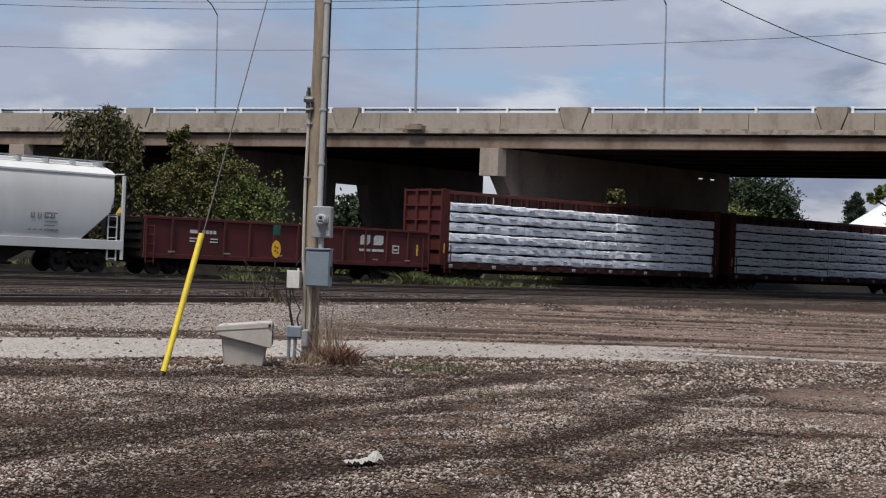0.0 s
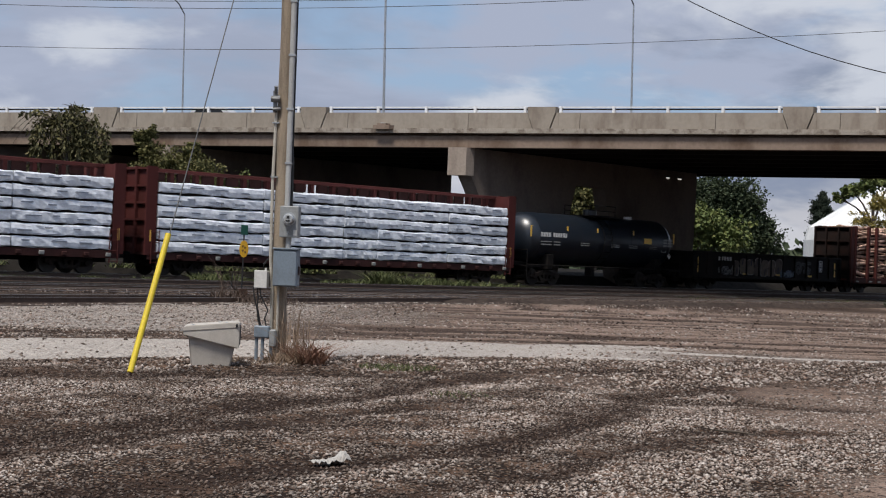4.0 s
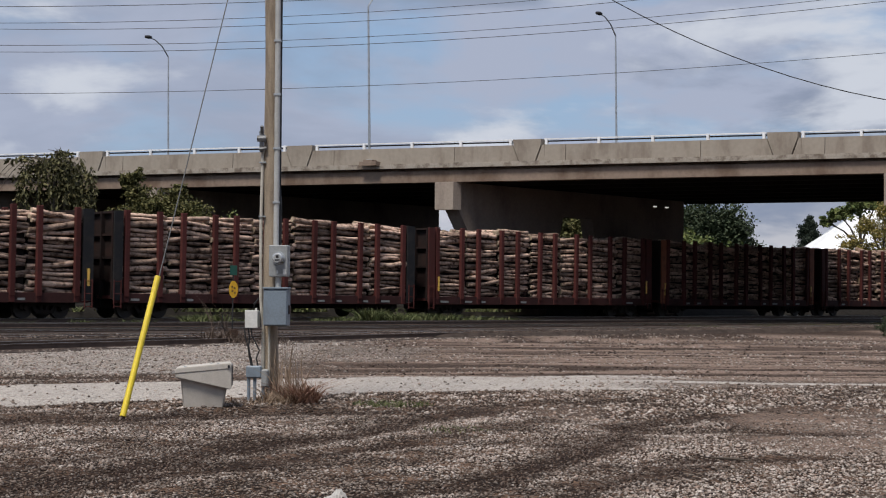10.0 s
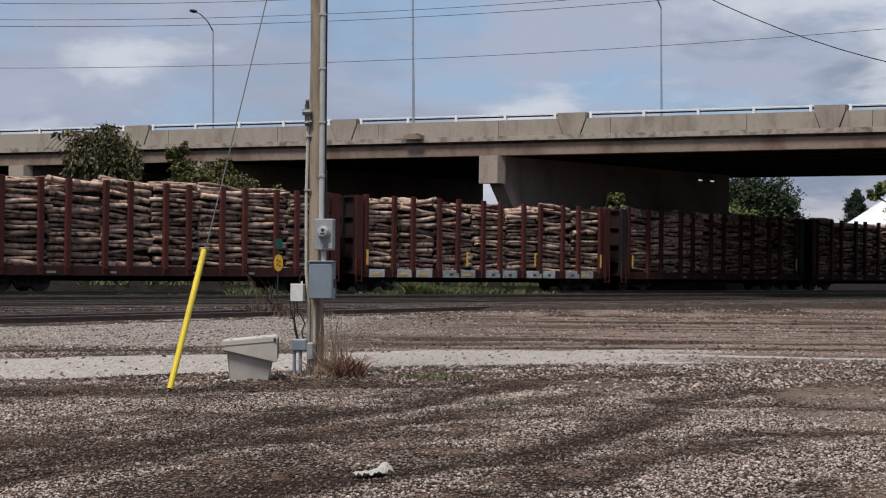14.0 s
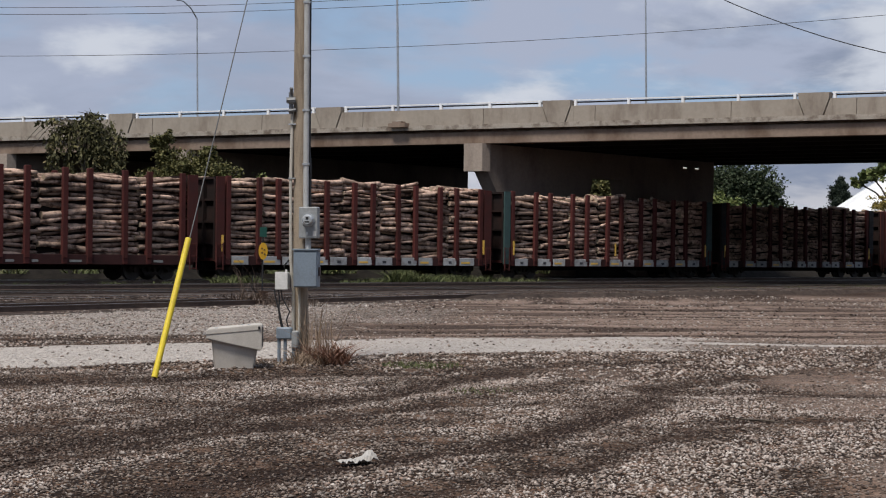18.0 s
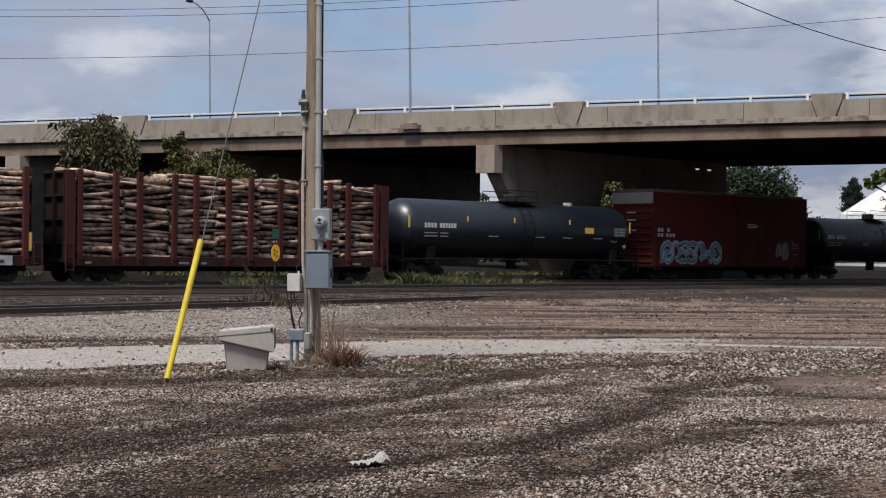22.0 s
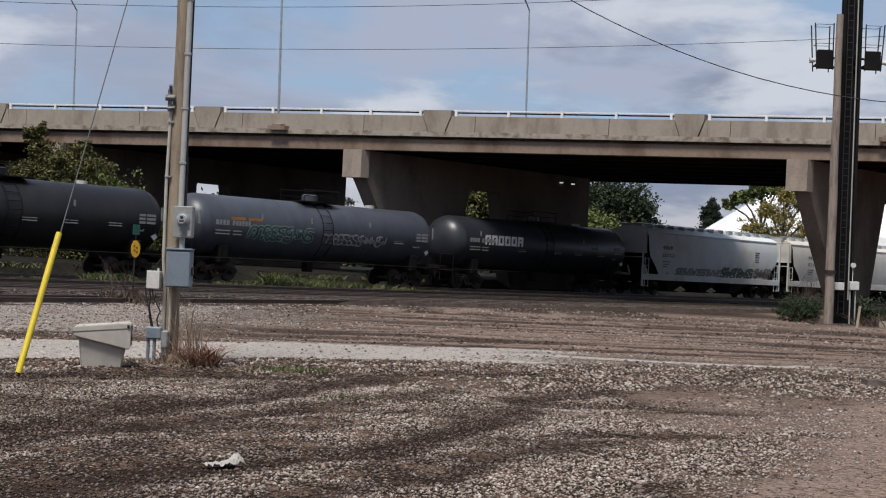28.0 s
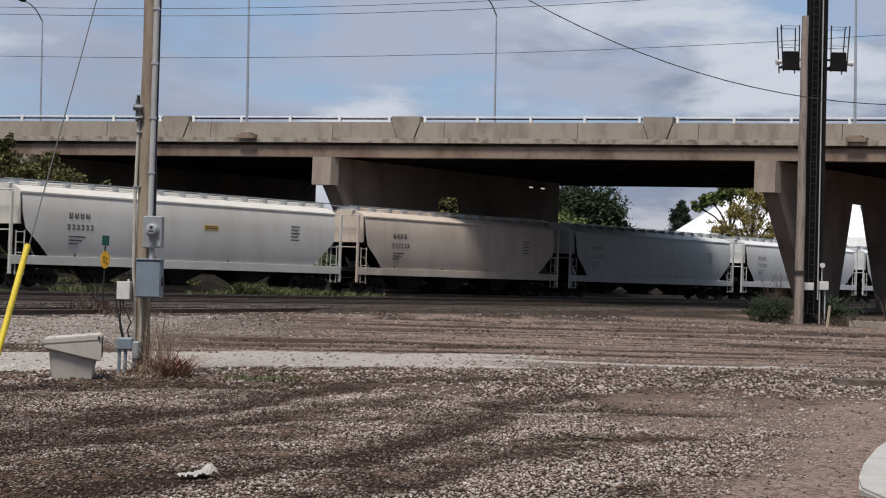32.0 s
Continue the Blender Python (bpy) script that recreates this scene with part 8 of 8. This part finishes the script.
tank_car(409.8, 428.4, "long dull black tank car", TANK_MATT, 7, tank_marks(stripe=PAINTGREY, plate_on=False), 1.5)
tank_car(428.4, 448.0, "glossy black tank car with a yellow placard", TANK_BLACK, 8, tank_marks(stripe=PAINTGREY), 1.5)


def orange_words(th, L, side, h):
    bars(th, "lettering", -h + 2.2, 2.75, side(2.85), [(0, 0, 0.9, 0.14), (1.1, 0, 0.9, 0.14)], mat("orange_lettering", (0.45, 0.20, 0.04), 0.7), "faded orange lettering")


def grey_tagged(th, L, side, h):
    bars(th, "lettering", -h + 2.2, 3.0, side(3.05), [(0, 0, 0.9, 0.14), (1.1, 0, 0.9, 0.14)], mat("orange_lettering", (0.45, 0.20, 0.04), 0.7), "faded orange lettering")
    graffiti(th, -h + 3.4, -h + 7.6, 2.0, 2.85, side, [(0.05, 0.09, 0.075), (0.22, 0.30, 0.28), (0.02, 0.025, 0.03)], 31, "dark green spray-painted shapes")
    graffiti(th, -h + 8.4, -h + 13.0, 2.0, 2.7, side, [(0.30, 0.28, 0.31), (0.03, 0.03, 0.035), (0.16, 0.15, 0.17)], 32, "grey outlined spray-painted shapes")


def big_name(th, L, side, h):
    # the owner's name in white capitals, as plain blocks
    for i in range(6):
        x = -h + 2.55 + i * 0.60
        bars(th, "emblem", x, 2.62, side(2.9), [(0, 0, 0.15, 0.56), (0.34, 0, 0.15, 0.56), (0.15, 0.42, 0.19, 0.14), (0.15, 0.0 if i in (2, 3, 4) else 0.20, 0.19, 0.13)], PAINTWHITE, "large white lettering")


tank_car(448.0, 466.3, "long dull black tank car with orange lettering", TANK_MATT, 9, tank_marks(stripe=PAINTGREY, plate_on=False, extra=orange_words), 1.5)
tank_car(466.3, 485.1, "slate-grey tank car sprayed with graffiti", TANK_GREY, 10, tank_marks(stripe=PAINTGREY, plate_on=False, letter=PAINTGREY, extra=grey_tagged), 1.52)
tank_car(485.1, 503.9, "charcoal tank car with large white lettering", TANK_CHAR, 11, tank_marks(strips=(-0.75, 0.4, 0.9), stripe=PAINTGREY, letter=PAINTGREY, extra=big_name), 1.52)
hopper_car(503.9, 523.2, "blotched pale hopper car with dark green graffiti", HOP_PATCH, 12, tagged_hopper)
hopper_car(523.2, 544.8, "pale beige covered hopper car with a yellow placard", HOP_BEIGE, 13, plated_hopper)
hopper_car(544.8, 564.3, "dirty beige covered hopper car with rust streaks", HOP_DIRTY, 14, marks(lambda n: -n / 2 + 3.4, 3.1, PAINTDARK))
hopper_car(564.3, 586.1, "blue-grey covered hopper car", HOP_BLUE, 15, marks(lambda n: -n / 2 + 3.0, 3.1, PAINTGREY))
hopper_car(586.1, 606.6, "pale grey covered hopper car", HOP_WHITE, 16, marks(lambda n: -n / 2 + 3.0, 3.1, PAINTGREY))
hopper_car(606.6, 627.2, "pale grey covered hopper car", HOP_WHITE, 17, marks(lambda n: -n / 2 + 3.0, 3.1, PAINTGREY))
hopper_car(627.2, 647.8, "pale grey covered hopper car", HOP_WHITE, 18, marks(lambda n: -n / 2 + 3.0, 3.1, PAINTGREY))

# ---- road traffic on the bridge ----
ROAD_CARS = []


def road_car(name, label, paint, u0, speed, w):
    th = thing(name, label, "car")
    bm = bmesh.new()
    sweep(bm, [(-2.1, 0.35), (-2.15, 0.95), (-1.7, 1.6), (-1.5, 1.68), (0.4, 1.69), (1.2, 1.05), (2.0, 0.9), (2.1, 0.4)], -0.88, 0.88, axis="y")
    bmesh.ops.bevel(bm, geom=bm.edges[:], offset=0.06, segments=2, affect="EDGES")
    part("body", bm, paint, th, smooth=True)
    for y in (-0.885, 0.875):
        bm = bmesh.new(); sweep(bm, [(-1.7, 1.02), (-1.45, 1.5), (0.3, 1.52), (0.85, 1.02)], y, y + 0.01, axis="y")
        part("side_window", bm, mat("car_glass", (0.02, 0.023, 0.026), 0.1, amount=0.1), th)
    for x in (-1.4, 1.4):
        for y in (-0.8, 0.66):
            bm = bmesh.new(); tube(bm, [(x, y, 0.32), (x, y + 0.2, 0.32)], 0.32, 16)
            part("tyre", bm, CABLE, th)
    ROAD_CARS.append((th, u0, speed, w))


DARKPAINT = mat("dark_car_paint", (0.02, 0.021, 0.024), 0.3, 0.2, amount=0.2, coat=0.5)
PALEPAINT = mat("white_car_paint", (0.62, 0.63, 0.64), 0.3, 0.0, amount=0.2, coat=0.5)
road_car("road_van", "dark van driving along the bridge", DARKPAINT, -30.9, 19.6, 6.0)
road_car("road_van", "white van driving along the bridge", PALEPAINT, -76.6, 16.3, 6.0)


def motions():
    for th, mid in CARS:
        walk(th, [(t, Matrix.Translation(on_track(mid - 1.8 - SPEED * t, 0, RAIL)) @ pose(0, 0, 0, 0, 0, TURN)) for t in range(0, 33, 4)])
    turn = math.degrees(math.atan2(BR_DIR[1], BR_DIR[0]))
    for (th, u0, v, w), stop in zip(ROAD_CARS, (152.0, 144.0)):      # both halt at the bridge's far end
        walk(th, [(t, Matrix.Translation(on_bridge(min(u0 + v * t, stop), w, Z_BOT + 0.32)) @ pose(0, 0, 0, 0, -0.4, turn)) for t in range(0, 33)])


motions()
